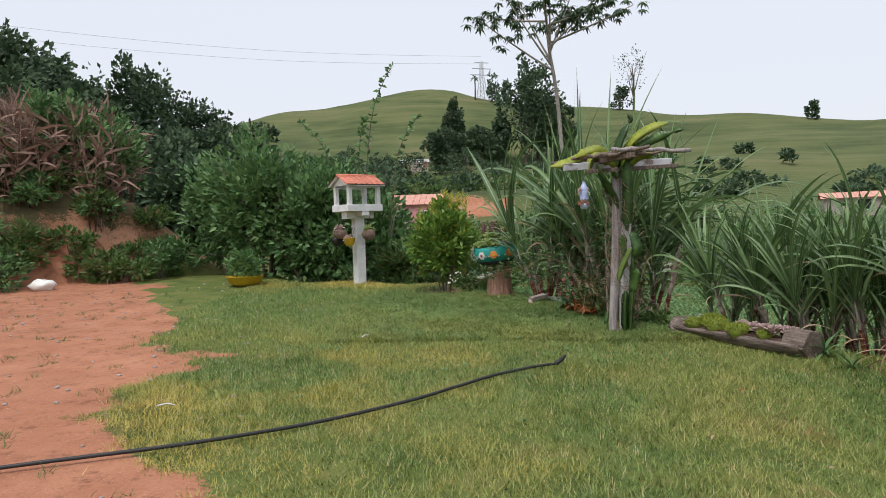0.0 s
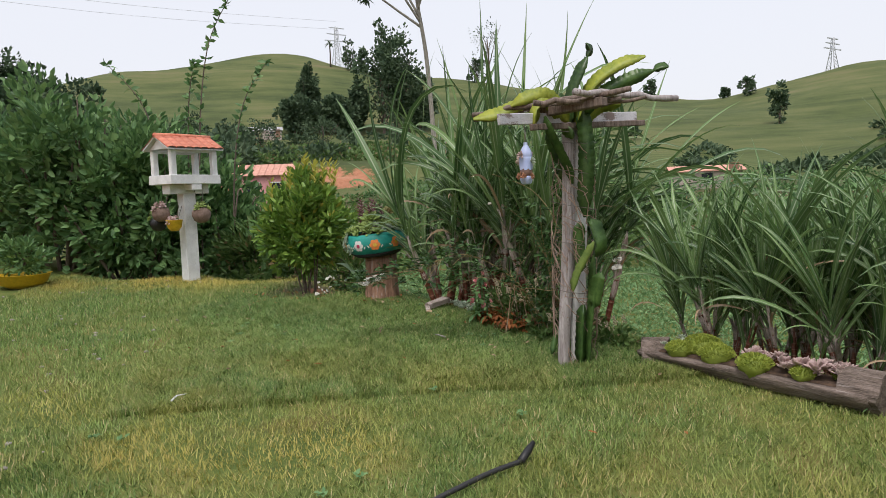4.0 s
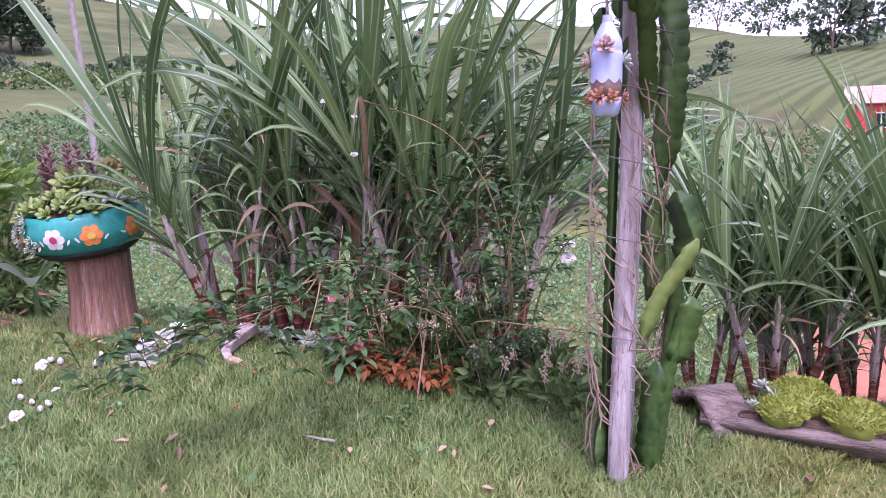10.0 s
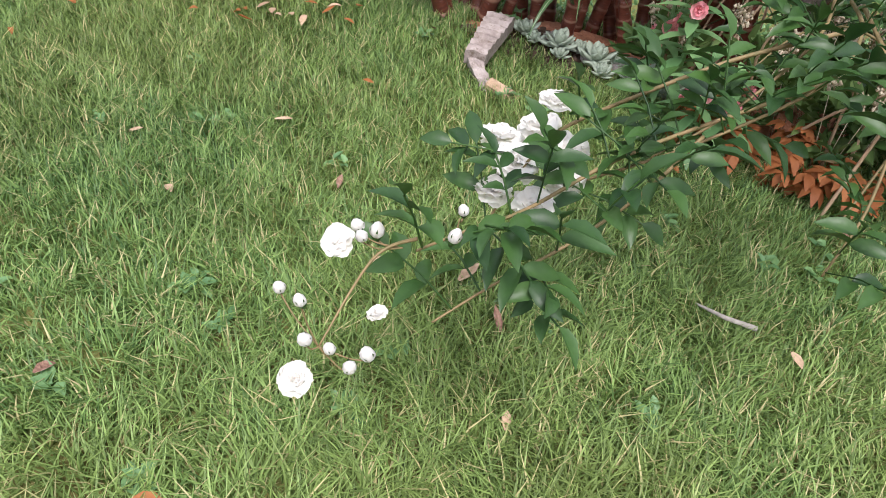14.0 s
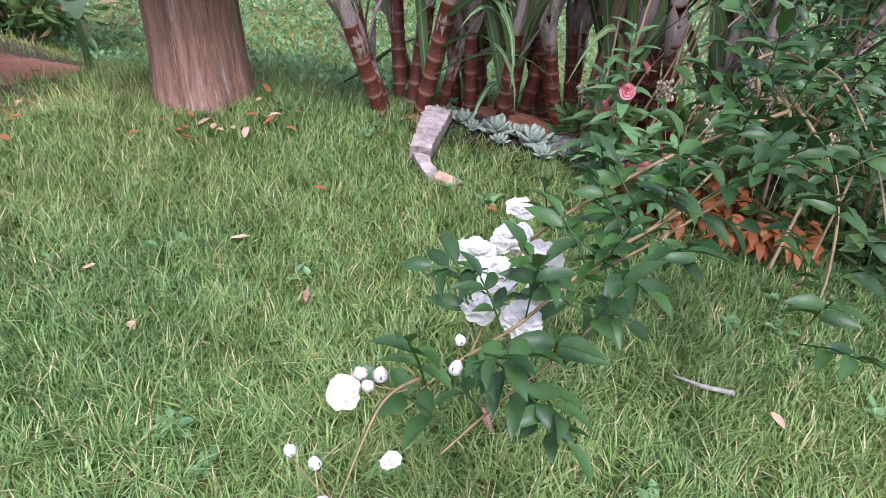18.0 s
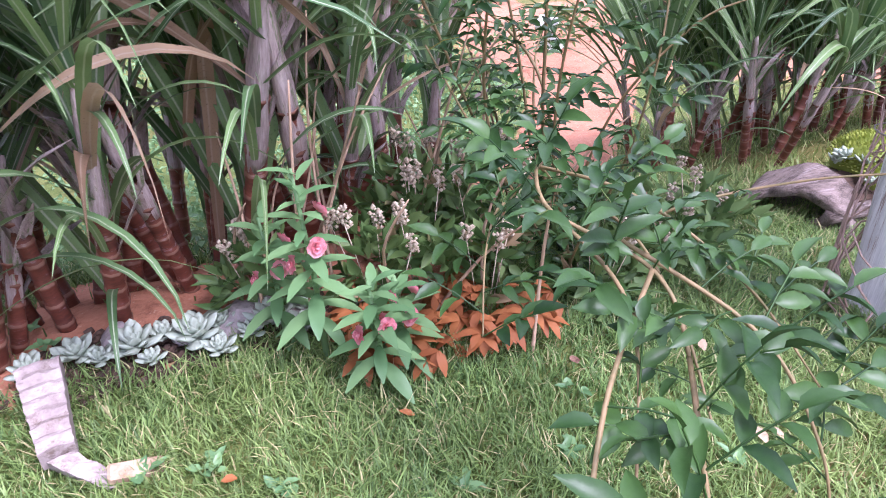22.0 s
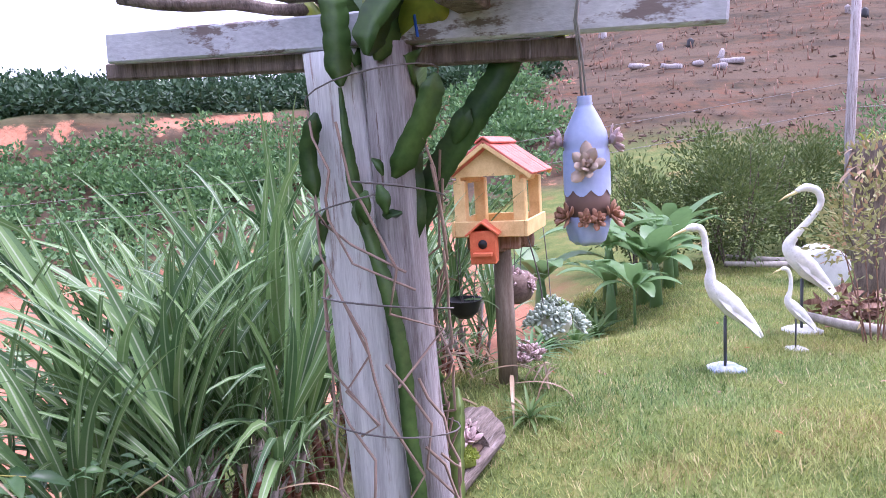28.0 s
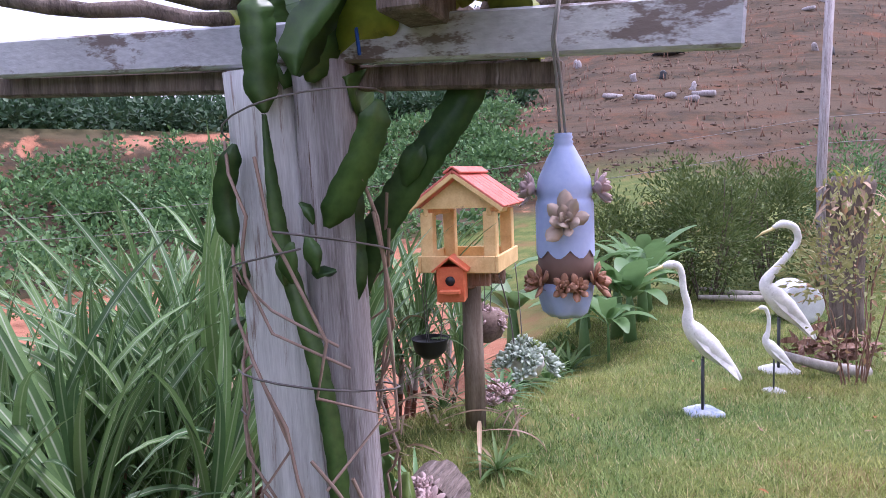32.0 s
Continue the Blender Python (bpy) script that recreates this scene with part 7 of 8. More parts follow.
def tree(x, y, h, r, label, seed, mat=None, leaf=0.4, clumps=40, per=26, trunk=0.5, flat=0.8, gap=0.5, group="", sink=0.0):
    rn = random.Random(seed)
    t = thing("tree", Matrix.Translation(on_ground(x, y, -sink)), label, "tree", group)
    s = Shape()
    k = h * 0.018 + 0.03
    s.tube(curve_points([(0, 0, -0.3), (rn.uniform(-0.1, 0.1) * r, 0, h * 0.3), (rn.uniform(-0.2, 0.2) * r, rn.uniform(-0.2, 0.2) * r, h * 0.75)], 5), list(np.linspace(k, k * 0.45, 11)), 8)
    limbs(s, (0, 0, h * trunk * 0.8), [(rn.uniform(-0.8, 0.8) * r, rn.uniform(-0.8, 0.8) * r, h * rn.uniform(0.6, 0.95)) for _ in range(7)], k * 0.5)
    part("trunk", s, M_BARK, t)
    part("crown", crown(Shape(), (0, 0, h * (0.5 + trunk / 2)), (r, r, h * (1 - trunk) / 2 / flat), clumps, per, leaf * 0.8, leaf * 0.6, 0.3, seed, 0.0, 1, gap, 0.24), mat or M_TREEFAR, t)
    return t


def tree_to(az, d, top, r, seed, label, base=None, **kw):
    """A tree in a direction from the walk's start, as high as the elevation of its top asks."""
    x, y = polar(az, d)
    h = 1.42 + d * math.tan(radians(top)) - height(x, y)
    tree(x, y, max(2.0, h), r, label, seed, **kw)


for i, (az, d, top, r) in enumerate(((-34.5, 42, 13.6, 4.5), (-32, 50, 12.4, 4.5), (-29.5, 46, 10.8, 3.2), (-25.3, 52, 12.6, 3.4), (-27.8, 40, 9.3, 3.0), (-23.2, 40, 7.6, 3.0), (-21.4, 60, 9.9, 3.5), (-19.5, 48, 7.9, 3.2), (-17.0, 55, 7.6, 3.2), (-36, 36, 13, 4.0), (-24, 30, 6.0, 2.6), (-20.8, 27, 4.9, 2.6), (-31, 34, 8.5, 2.6), (-18.6, 26, 4.2, 2.2))):
    tree_to(az, d, top, r, 100 + i, "dark broad-crowned tree on the slope", leaf=0.46 if d > 38 else 0.36, clumps=75, per=80, trunk=0.22, group="dark trees on the left slope")
for i, (az, d, top, r) in enumerate(((6.4, 152, 11.6, 5.5), (8.2, 154, 11.4, 5.0), (7.4, 158, 12.4, 5.0), (0.5, 163, 10.3, 2.2), (2.4, 150, 8.2, 3.6), (-0.8, 148, 7.8, 3.4), (3.6, 150, 7.0, 2.4), (4.4, 156, 8.6, 1.6), (9.4, 152, 9.2, 3.0), (1.2, 150, 7.2, 2.6))):
    tree_to(az, d, top, r, 130 + i, "tall dark tree standing on the far green slope", leaf=1.1, clumps=56, per=34, trunk=0.12, gap=0.95, group="dark trees on the far hill")
for i, (az, d, top, r) in enumerate(((3.9, 226, 12.3, 2.8), (4.9, 228, 11.9, 2.0), (6.5, 226, 12.4, 3.2), (28.0, 226, 8.35, 1.5), (33.5, 224, 7.3, 1.2), (35.0, 216, 8.0, 2.2), (37, 150, 7.0, 2.0), (14.2, 226, 11.0, 3.0), (54, 190, 9.5, 9.0), (57, 195, 10.2, 10.0), (60, 190, 9.4, 9.0), (63, 150, 8.2, 7.0), (66, 100, 8.6, 4.0), (68, 104, 7.6, 4.0))):
    tree_to(az, d, top, r, 150 + i, "small dark tree on the skyline", leaf=1.0, clumps=30, per=20, trunk=0.12, gap=0.9, group="trees on the skyline")
tree_to(15.2, 226, 13.6, 5.5, 171, "tall airy tree with thin foliage on the ridge", leaf=0.7, clumps=34, per=9, trunk=0.3, gap=0.8)
for i, (az, d) in enumerate(((-9, 90), (-7, 86), (-5.6, 105), (-3.4, 112), (-12, 80), (-10.5, 96), (1.5, 118), (-8.2, 120), (-14, 70), (-8.5, 132))):
    x, y = polar(az, d)
    tree(x, y, rnd(3.0, 5.0), rnd(2.2, 3.4), "rounded dark bush in the valley", 180 + i, leaf=0.5, clumps=34, per=24, trunk=0.05, group="bushes in the valley")
for i in range(9):
    x, y = polar((109.0, 106.8, 108, 111.5, 115, 116.5, 118.5, 113, 131)[i], (104, 106, 103, 108, 104, 100, 106, 108, 100)[i])
    tree(x, y, (5.5, 4.0, 5, 3.5, 5.0, 4.0, 6, 3.2, 4)[i], 1.9, "small tree on the skyline above the coffee field", 210 + i, leaf=0.5, clumps=22, per=16, trunk=0.45, gap=0.7, group="trees above the coffee field")


# slender umbrella tree
def umbrella_tree(x, y):
    t = thing("umbrella_tree", Matrix.Translation(on_ground(x, y)), "slender pale-trunked tree with a flat open crown of hand-shaped leaves", "tree")
    H = 11.3
    trunk = curve_points([(0.35, 0, -0.3), (0.28, 0, 3.0), (0.05, 0, 7.3), (-0.25, 0, 9.6), (-0.35, 0, H + 0.3)], 8)
    part("trunk", Shape().tube(trunk, list(np.linspace(0.11, 0.045, len(trunk))), 9), M_PALEBARK, t)
    lv = Shape()
    tips = [(-3.1, 0.4, H - 0.4), (-2.2, -0.8, H + 0.35), (-1.4, 1.2, H + 0.7), (-0.3, -1.0, H + 1.2), (1.0, 0.9, H + 0.9), (2.0, -0.6, H + 0.4), (3.3, 0.3, H - 0.1), (0.5, 2.2, H + 0.2), (-0.8, -2.2, H + 0.2), (1.7, 2.0, H + 0.2), (2.4, -1.5, H - 0.3), (-2.6, 1.6, H)]
    for i, tp in enumerate(tips):
        b = Vector((-0.15 - 0.015 * i, 0, 8.6 + 0.18 * i))
        e = Vector(tp)
        line = curve_points([b, b.lerp(e, 0.45) + Vector((0, 0, -0.05)), e], 5)
        part("limb", Shape().tube(line, list(np.linspace(0.05, 0.018, len(line))), 6), M_PALEBARK, t)
        for k in range(17):
            f = rnd(0.45, 1.0)
            c = line[min(len(line) - 1, int(f * len(line)))] + Vector((rnd(-0.5, 0.5), rnd(-0.5, 0.5), rnd(-0.15, 0.3)))
            for j in range(9):
                a = j * 2 * math.pi / 9
                lv.leaf(Matrix.Translation(c) @ Matrix.Rotation(a, 4, "Z") @ Matrix.Rotation(radians(rnd(-35, 5)), 4, "X"), rnd(0.26, 0.4), 0.10, 0.35, 2)
    part("leaves", lv, M_TREEFAR, t)


umbrella_tree(4.5, 28.0)
# thin bare saplings near it
for x, y, h in ((2.9, 17.0, 2.6), (3.3, 19.0, 3.4)):
    line = curve_points([(0, 0, -0.1), (0.05, 0, h * 0.5), (0, 0.05, h)], 6)
    solid("bare_sapling", Shape().tube(line, list(np.linspace(0.016, 0.008, len(line))), 6), M_PALEBARK, Matrix.Translation(on_ground(x, y)), "thin pale bare pole-like sapling below the lawn", "sapling", "bare saplings")


# houses
def house(x, y, rot, L, W, h, roof_h, wall_mat, roof_mat, label, windows=2):
    t = thing("house", Matrix.Translation(on_ground(x, y)) @ Matrix.Rotation(radians(rot), 4, "Z"), label, "house", "houses in the valley")
    for sx, sy, px, py in ((L, 0.15, 0, -W / 2), (L, 0.15, 0, W / 2), (0.15, W - 0.16, -L / 2 + 0.075, 0), (0.15, W - 0.16, L / 2 - 0.075, 0)):
        part("wall", Shape().box(sx, sy, h + 0.6, T(px, py, h / 2 - 0.3), 0.01), wall_mat, t)
    a = math.degrees(math.atan2(roof_h, W / 2 + 0.3))
    for e in (-1, 1):
        n = 10
        for i in range(n):
            w = (L + 0.6) / n
            part("roof_panel", Shape().box(w - 0.02, (W / 2 + 0.35) / math.cos(radians(a)), 0.07, T(-(L + 0.6) / 2 + w * (i + 0.5), e * (W / 4 + 0.15), h + roof_h / 2 + rnd(0, 0.015), -e * a), 0.01), roof_mat, t)
    for i in range(windows):
        x_ = -L / 2 + L * (i + 0.7) / (windows + 0.4)
        wn_ = part("window", Shape().box(0.9, 0.06, 0.8, T(x_, -W / 2 - 0.09, h * 0.58), 0.01), M_DARKPANE, t, "dark window")
        part("frame", Shape().box(1.02, 0.05, 0.08, T(x_, -W / 2 - 0.10, h * 0.58 + 0.44), 0.005), M_WHITE, wn_)
        part("sill", Shape().box(1.1, 0.10, 0.06, T(x_, -W / 2 - 0.12, h * 0.58 - 0.44), 0.005), M_WHITE, wn_)
    part("door", Shape().box(0.8, 0.05, 1.9, T(L / 2 - 0.7, -W / 2 - 0.09, 0.95), 0.01), M_STUMP, t)


M_STUBBLE = leafy("dry_hill_stubble", (0.06, 0.042, 0.03), (0.22, 0.15, 0.11), None, 0, 0.9, 0.1)
M_DARKPANE = plain("dark_glass", (0.03, 0.035, 0.045), 0.15)
M_PINKWALL = surface("pink_render", (0.62, 0.26, 0.28), (0.74, 0.38, 0.38), 2, 0.8, (1, 1, 1), 30, 0.1)
M_REDWALL = surface("red_render", (0.60, 0.06, 0.06), (0.70, 0.11, 0.10), 2, 0.8, (1, 1, 1), 30, 0.1)
M_HOUSETILE = surface("orange_house_tile", (0.52, 0.24, 0.18), (0.68, 0.38, 0.30), 3, 0.8, (1, 1, 1), 20, 0.3, rand=0.15)
M_GREYROOF = surface("grey_sheet_roof", (0.34, 0.34, 0.36), (0.52, 0.52, 0.54), 2, 0.6, (1, 1, 1), 20, 0.2, rand=0.2)
M_CREAM = surface("cream_render", (0.34, 0.28, 0.25), (0.48, 0.42, 0.37), 2, 0.8, (1, 1, 1), 20, 0.1)
hx, hy = polar(-2.9, 58)
house(hx, hy, -6, 4.4, 4.0, 2.3, 0.9, M_PINKWALL, M_HOUSETILE, "small pink house with an orange tile roof in the valley")
for az, d, L, rot in ((-4.6, 136, 4.2, 12), (-2.6, 142, 3.6, 4)):
    hx, hy = polar(az, d)
    house(hx, hy, rot, L, 3.6, 1.6, 0.8, M_CREAM, M_GREYROOF, "low cream house with a grey sheet roof on the far slope", 1)
hx, hy = polar(74.6, 52, -0.25, 6.33)
house(hx, hy, -72, 7.0, 5.0, 2.4, 1.1, M_REDWALL, M_HOUSETILE, "red-walled house with an orange tile roof beyond the cane")
hx, hy = polar(31, 66)
house(hx, hy, -25, 5.6, 4.0, 1.25, 0.5, M_CREAM, M_HOUSETILE, "small house with an orange tile roof behind the cane", 1)


# power pylon on the hill
def pylon(az, d, h, spread):
    x, y = polar(az, d)
    t = thing("pylon", Matrix.Translation(on_ground(x, y, -0.5)) @ Matrix.Rotation(radians(20), 4, "Z"), "pale steel lattice power pylon on the hilltop", "pylon", "pylons on the ridge")
    m = M_PYLON
    for sx in (-1, 1):
        for sy in (-1, 1):
            part("leg", Shape().tube([(sx * spread, sy * spread, 0), (sx * spread * 0.35, sy * spread * 0.35, h * 0.62), (sx * spread * 0.25, sy * spread * 0.25, h)], 0.10, 5), m, t)
    for k in range(9):
        z0, z1 = h * k / 9, h * (k + 1) / 9
        w = lambda z: spread * float(np.interp(z, [0, h * 0.62, h], [1, 0.35, 0.25]))
        for e in (-1, 1):
            part("brace", Shape().tube([(-w(z0), e * w(z0), z0), (w(z1), e * w(z1), z1)], 0.06, 4), m, t)
            part("brace", Shape().tube([(w(z0), e * w(z0), z0), (-w(z1), e * w(z1), z1)], 0.06, 4), m, t)
    for z, L in ((h * 0.66, 4.2), (h * 0.82, 3.4), (h * 0.97, 2.6)):
        part("arm", Shape().box(2 * L, 0.3, 0.25, T(0, 0, z)), m, t)


M_PYLON = plain("galvanised_steel", (0.55, 0.57, 0.60), 0.5)
pylon(2.9, 232, 13.5, 1.6)
pylon(40.6, 222, 9, 1.2)
for k, z in enumerate((52, 54.5)):
    x, y = polar(2.9, 232)
    solid("power_line", Shape().tube(curve_points([(x, y, z + 5), (x - 60, y - 55, z - 5), (x - 120, y - 100, z - 7), (x - 180, y - 140, z - 2)], 8), 0.035, 4), M_PYLON, Matrix.Identity(4), "thin power line hung from the pylon", "power line", "power lines")
# palm beside it
px_, py_ = polar(2.3, 224)
t = thing("palm_tree", Matrix.Translation(on_ground(px_, py_)), "small palm tree beside the pylon", "palm")
part("trunk", Shape().tube([(0, 0, -0.3), (0.1, 0, 4), (0, 0, 7.4)], [0.3, 0.22, 0.18], 7), M_BARK, t)
q = Shape()
for i in range(18):
    q.leaf(Matrix.Translation((0, 0, 7.3)) @ Matrix.Rotation(i * 2.4, 4, "Z") @ Matrix.Rotation(radians(rnd(-10, 55)), 4, "X"), rnd(1.5, 2.1), 0.5, 0.6, 4)
part("crown", q, M_TREEFAR, t)

# dry corn on the red bank, weeds on its face
def dry_corn(name, places, h, label):
    s = Shape()
    for x, y in places:
        b = on_ground(x, y)
        k = h * rnd(0.6, 1.2)
        top = b + Vector((rnd(-0.25, 0.25), rnd(-0.25, 0.25), k))
        s.tube([b, b.lerp(top, 0.5), top], [0.018, 0.014, 0.006], 4)
        for j in range(9):
            p = b.lerp(top, 0.25 + 0.08 * j)
            s.leaf(aim(p, (rnd(-1, 1), rnd(-1, 1), rnd(0.2, 0.9)), rnd(0, 6)), rnd(0.4, 0.75) * k / 2, rnd(0.05, 0.085), rnd(0.5, 1.1), 4)
        for j in range(5):
            s.leaf(aim(top, (rnd(-0.5, 0.5), rnd(-0.5, 0.5), 1), rnd(0, 6)), rnd(0.15, 0.3), 0.02, 0.3, 2)
    solid(name, s, M_CORN, Matrix.Identity(4), label, "corn", "", "stuff")


dry_corn("dry_corn", [polar(rnd(-42, -25.0), rnd(17.6, 22.0)) for _ in range(290)], 1.8, "stand of dry brown corn on top of the red bank")
dry_corn("dry_corn", [polar(rnd(0, 2.4) + 0.05 * (d - 28) + 137.0, d, 0.77, 8.5) for d in [rnd(38, 66) for _ in range(330)]], 1.5, "strip of dry corn along the edge of the bare hillside")
for i in range(28):
    x, y = polar(rnd(-44, -22), rnd(16.2, 18.2))
    shrub("bank_weed", x, y, rnd(0.4, 0.9), rnd(0.4, 0.7), 0.5, M_HEDGE if i % 2 else M_WEED, "green weed clump growing on the red bank", 0.13, 0.06, 26, 22, 300 + i, 0.012, low=0.0, group="weeds on the red bank")

for i in range(12):
    x, y = polar(-43 + 1.55 * i + rnd(-0.5, 0.5), rnd(17.8, 22.5))
    shrub("bank_bush", x, y, rnd(1.2, 2.5), rnd(0.7, 1.1), 0.8, M_HEDGE, "dark green bush standing among the dry corn", 0.16, 0.08, 40, 30, 400 + i, 0.02, low=0.0, group="bushes among the dry corn")

# coffee rows and scrub on the eastern slope
def stuff_bushes(name, mat, label, spots, leaf, per):
    s = Shape()
    for i, (x, y, h, r) in enumerate(spots):
        b = on_ground(x, y)
        crown(s, (b.x, b.y, b.z + h * 0.5), (r, r, h * 0.55), 9, per, leaf * 0.9, leaf * 0.6, 0.3, 1000 + i, 0.2, 1, 0.4, 0.42)
    solid(name, s, mat, Matrix.Identity(4), label, "bushes", "", "stuff")


stuff_bushes("coffee_rows", M_COFFEE, "dense rows of dark green coffee bushes on the slope",
             [(*polar(az + rnd(-0.3, 0.3), d + rnd(-0.5, 0.5), CX, CY), rnd(1.5, 2.2), rnd(0.9, 1.25)) for d in (40, 43, 46.5, 50, 54, 58, 63, 68, 74, 80, 87, 95) for az in np.arange(84 + d * 0.01, 139 + 0.04 * (d - 40), 72 / d)], 0.42, 7)
stuff_bushes("slope_scrub", M_HEDGE, "low dark green scrub on the slope below the red road cut",
             [(*polar(rnd(84, 136), rnd(25.5, 33.4), CX, CY), rnd(0.7, 1.5), rnd(0.8, 1.6)) for _ in range(210)], 0.26, 13)
stuff_bushes("roadside_scrub", M_COFFEE, "dark scrub above the red road cut",
             [(*polar(rnd(84, 138), rnd(36.2, 41), CX, CY), rnd(0.8, 1.6), rnd(0.9, 1.5)) for _ in range(240)], 0.4, 7)
stuff_bushes("valley_scrub", M_WEED, "green scrub filling the valley beyond the cane",
             [(*polar(rnd(22, 84), rnd(14, 42), CX, CY), rnd(0.7, 1.6), rnd(0.8, 1.6)) for _ in range(150)] + [(*polar(rnd(-14, 22), rnd(12, 50), CX, CY), rnd(0.7, 1.5), rnd(0.8, 1.6)) for _ in range(190)], 0.24, 12)
stuff_bushes("valley_hedges", M_HEDGE, "dark green bushes scattered over the valley field",
             [(*polar(rnd(-12, 60), rnd(18, 60), CX, CY), rnd(0.7, 1.9), rnd(0.7, 1.8)) for _ in range(300)], 0.32, 11)
stuff_bushes("far_scrub", M_TREEFAR, "dark hedges and scrub across the valley floor",
             [(*polar(rnd(-19, -5), rnd(62, 128), CX, CY), rnd(1.6, 3.8), rnd(1.4, 2.8)) for _ in range(60)] + [(*polar(rnd(-5, 62), rnd(70, 135), CX, CY), rnd(0.6, 1.8), rnd(1.0, 2.2)) for _ in range(80)]
            , 0.85, 12)
stuff_bushes("field_rows", M_WEED, "rows of a green crop on the lower slope",
             [(*polar(az + rnd(-0.1, 0.1), d, CX, CY), rnd(0.7, 1.0), rnd(0.6, 0.9)) for d in (72, 76, 80, 84, 88, 93, 98, 103) for az in np.arange(-9, 18, 1.0)], 0.55, 5)
stuff_bushes("yard_weeds", M_WEED, "patches of green weeds on the red yard",
             [(*polar(rnd(62, 130), rnd(7.5, 20), CX, CY), rnd(0.15, 0.4), rnd(0.2, 0.5)) for _ in range(60)], 0.10, 9)

# dry clods and stubble over the bare hillside
q = Shape()
for k in range(1100):
    az, d = rnd(139, 170), 26 + 42 * random.random() ** 1.3
    b = on_ground(*polar(az, d, 0.77, 8.5))
    if k % 3 == 0:
        q.blob(Matrix.Translation(b) @ Matrix.Diagonal((1.6, 1.2, 0.6, 1)), rnd(0.05, 0.13), 3, 0.5, k)
    for j in range(6):
        q.leaflet(aim(b + Vector((rnd(-0.5, 0.5), rnd(-0.5, 0.5), 0)), (rnd(-1, 1), rnd(-1, 1), rnd(0.2, 1)), rnd(0, 6)), rnd(0.08, 0.18), rnd(0.04, 0.08), 0.3, 0.2, False)
solid("hill_stubble", q, M_STUBBLE, Matrix.Identity(4), "dry brown clods and stubble on the bare hillside", "stubble", "", "stuff")
stuff_bushes("bank_scrub", M_HEDGE, "dark green scrub scattered on the brown bank",
             [(*polar(rnd(82, 138), rnd(19.5, 29), CX, CY), rnd(0.4, 1.2), rnd(0.5, 1.2)) for _ in range(90)], 0.24, 12)

# broken upright stalks and a burnt brush heap on the hillside
q = Shape()
for k in range(420):
    az, d = rnd(140, 170), rnd(30, 66)
    b = on_ground(*polar(az, d, 0.77, 8.5))
    q.tube([b - Vector((0, 0, 0.1)), b + Vector((rnd(-0.12, 0.12), rnd(-0.12, 0.12), rnd(0.15, 0.5)))], [rnd(0.025, 0.06), 0.02], 5)
solid("stalk_stubs", q, M_STUMP, Matrix.Identity(4), "broken dry stalks standing on the bare hillside", "stalks", "", "stuff")
q = Shape()
for k in range(90):
    q.tube([(rnd(-1.0, 1.0), rnd(-0.6, 0.6), rnd(0, 0.15)), (rnd(-1.2, 1.2), rnd(-0.7, 0.7), rnd(0.1, 0.45))], [rnd(0.02, 0.06), 0.012], 5)
solid("burnt_brush_heap", q, M_BLACKPOT, Matrix.Translation(on_ground(*polar(152.3, 47, 0.77, 8.5))), "heap of burnt black branches on the bare hillside", "brush heap")

# stumps and logs on the bare hillside
for i in range(16):
    az, d = rnd(144, 164), rnd(38, 62)
    x, y = polar(az, d, 0.77, 8.5)
    solid("hill_stump", Shape().lathe([(0.24, -0.2), (rnd(0.15, 0.2), 0.12), (rnd(0.15, 0.19), rnd(0.2, 0.4)), (0.06, rnd(0.4, 0.5))], 9, None, 0.5), M_GREYWOOD if i % 3 else M_BLACKPOT, Matrix.Translation(on_ground(x, y)) @ Matrix.Rotation(radians(rnd(-25, 25)), 4, "X") @ Matrix.Rotation(rnd(0, 6), 4, "Z"), "old cut stump on the bare hillside", "stump", "stumps on the bare hillside")
for az, d, rot in ((150.6, 36, 30), (152.4, 36.5, -35), (154.0, 36, -30), (154.8, 37, 0), (157, 60, 10), (162, 56, -25), (147.8, 37, 60)):
    x, y = polar(az, d, 0.77, 8.5)
    solid("fallen_log", Shape().tube([(-rnd(0.3, 0.7), 0, 0.05), (-0.1, rnd(-0.1, 0.1), 0.1), (0.2, rnd(-0.1, 0.1), 0.11), (rnd(0.4, 0.7), rnd(-0.15, 0.15), rnd(0.08, 0.25))], [0.16, 0.165, 0.15, 0.12], 9), M_GREYWOOD, Matrix.Translation(on_ground(x, y)) @ Matrix.Rotation(radians(rot), 4, "Z"), "pale sawn log lying on the bare hillside", "log", "logs on the bare hillside")

# bushes, trunk, pole and drum beyond the herons
M_FEATHER = leafy("olive_shrub_leaf", (0.065, 0.11, 0.03), (0.17, 0.22, 0.07), None, 0, 0.5, 0.3)
M_PALELEAF = leafy("pale_yellow_green_leaf", (0.20, 0.22, 0.07), (0.38, 0.36, 0.15), (0.42, 0.26, 0.14), 0.12, 0.5, 0.3)
for i, (x, y, h, rx) in enumerate(((5.9, -2.5, 2.2, 0.9), (6.7, -3.3, 2.5, 1.1), (5.6, -4.6, 2.4, 1.0), (7.4, -1.9, 2.0, 0.9), (4.6, -6.4, 2.8, 1.3), (6.3, -5.8, 2.4, 1.0))):
    shrub("feathery_shrub", x, y, h, rx, rx, M_HEDGE if i == 4 else M_FEATHER, "loose feathery green shrub beyond the lawn", 0.09, 0.036, 80, 56, 330 + i, 0.018, low=0.0, gap=0.5, group="shrubs beyond the lawn", sub=0.34)
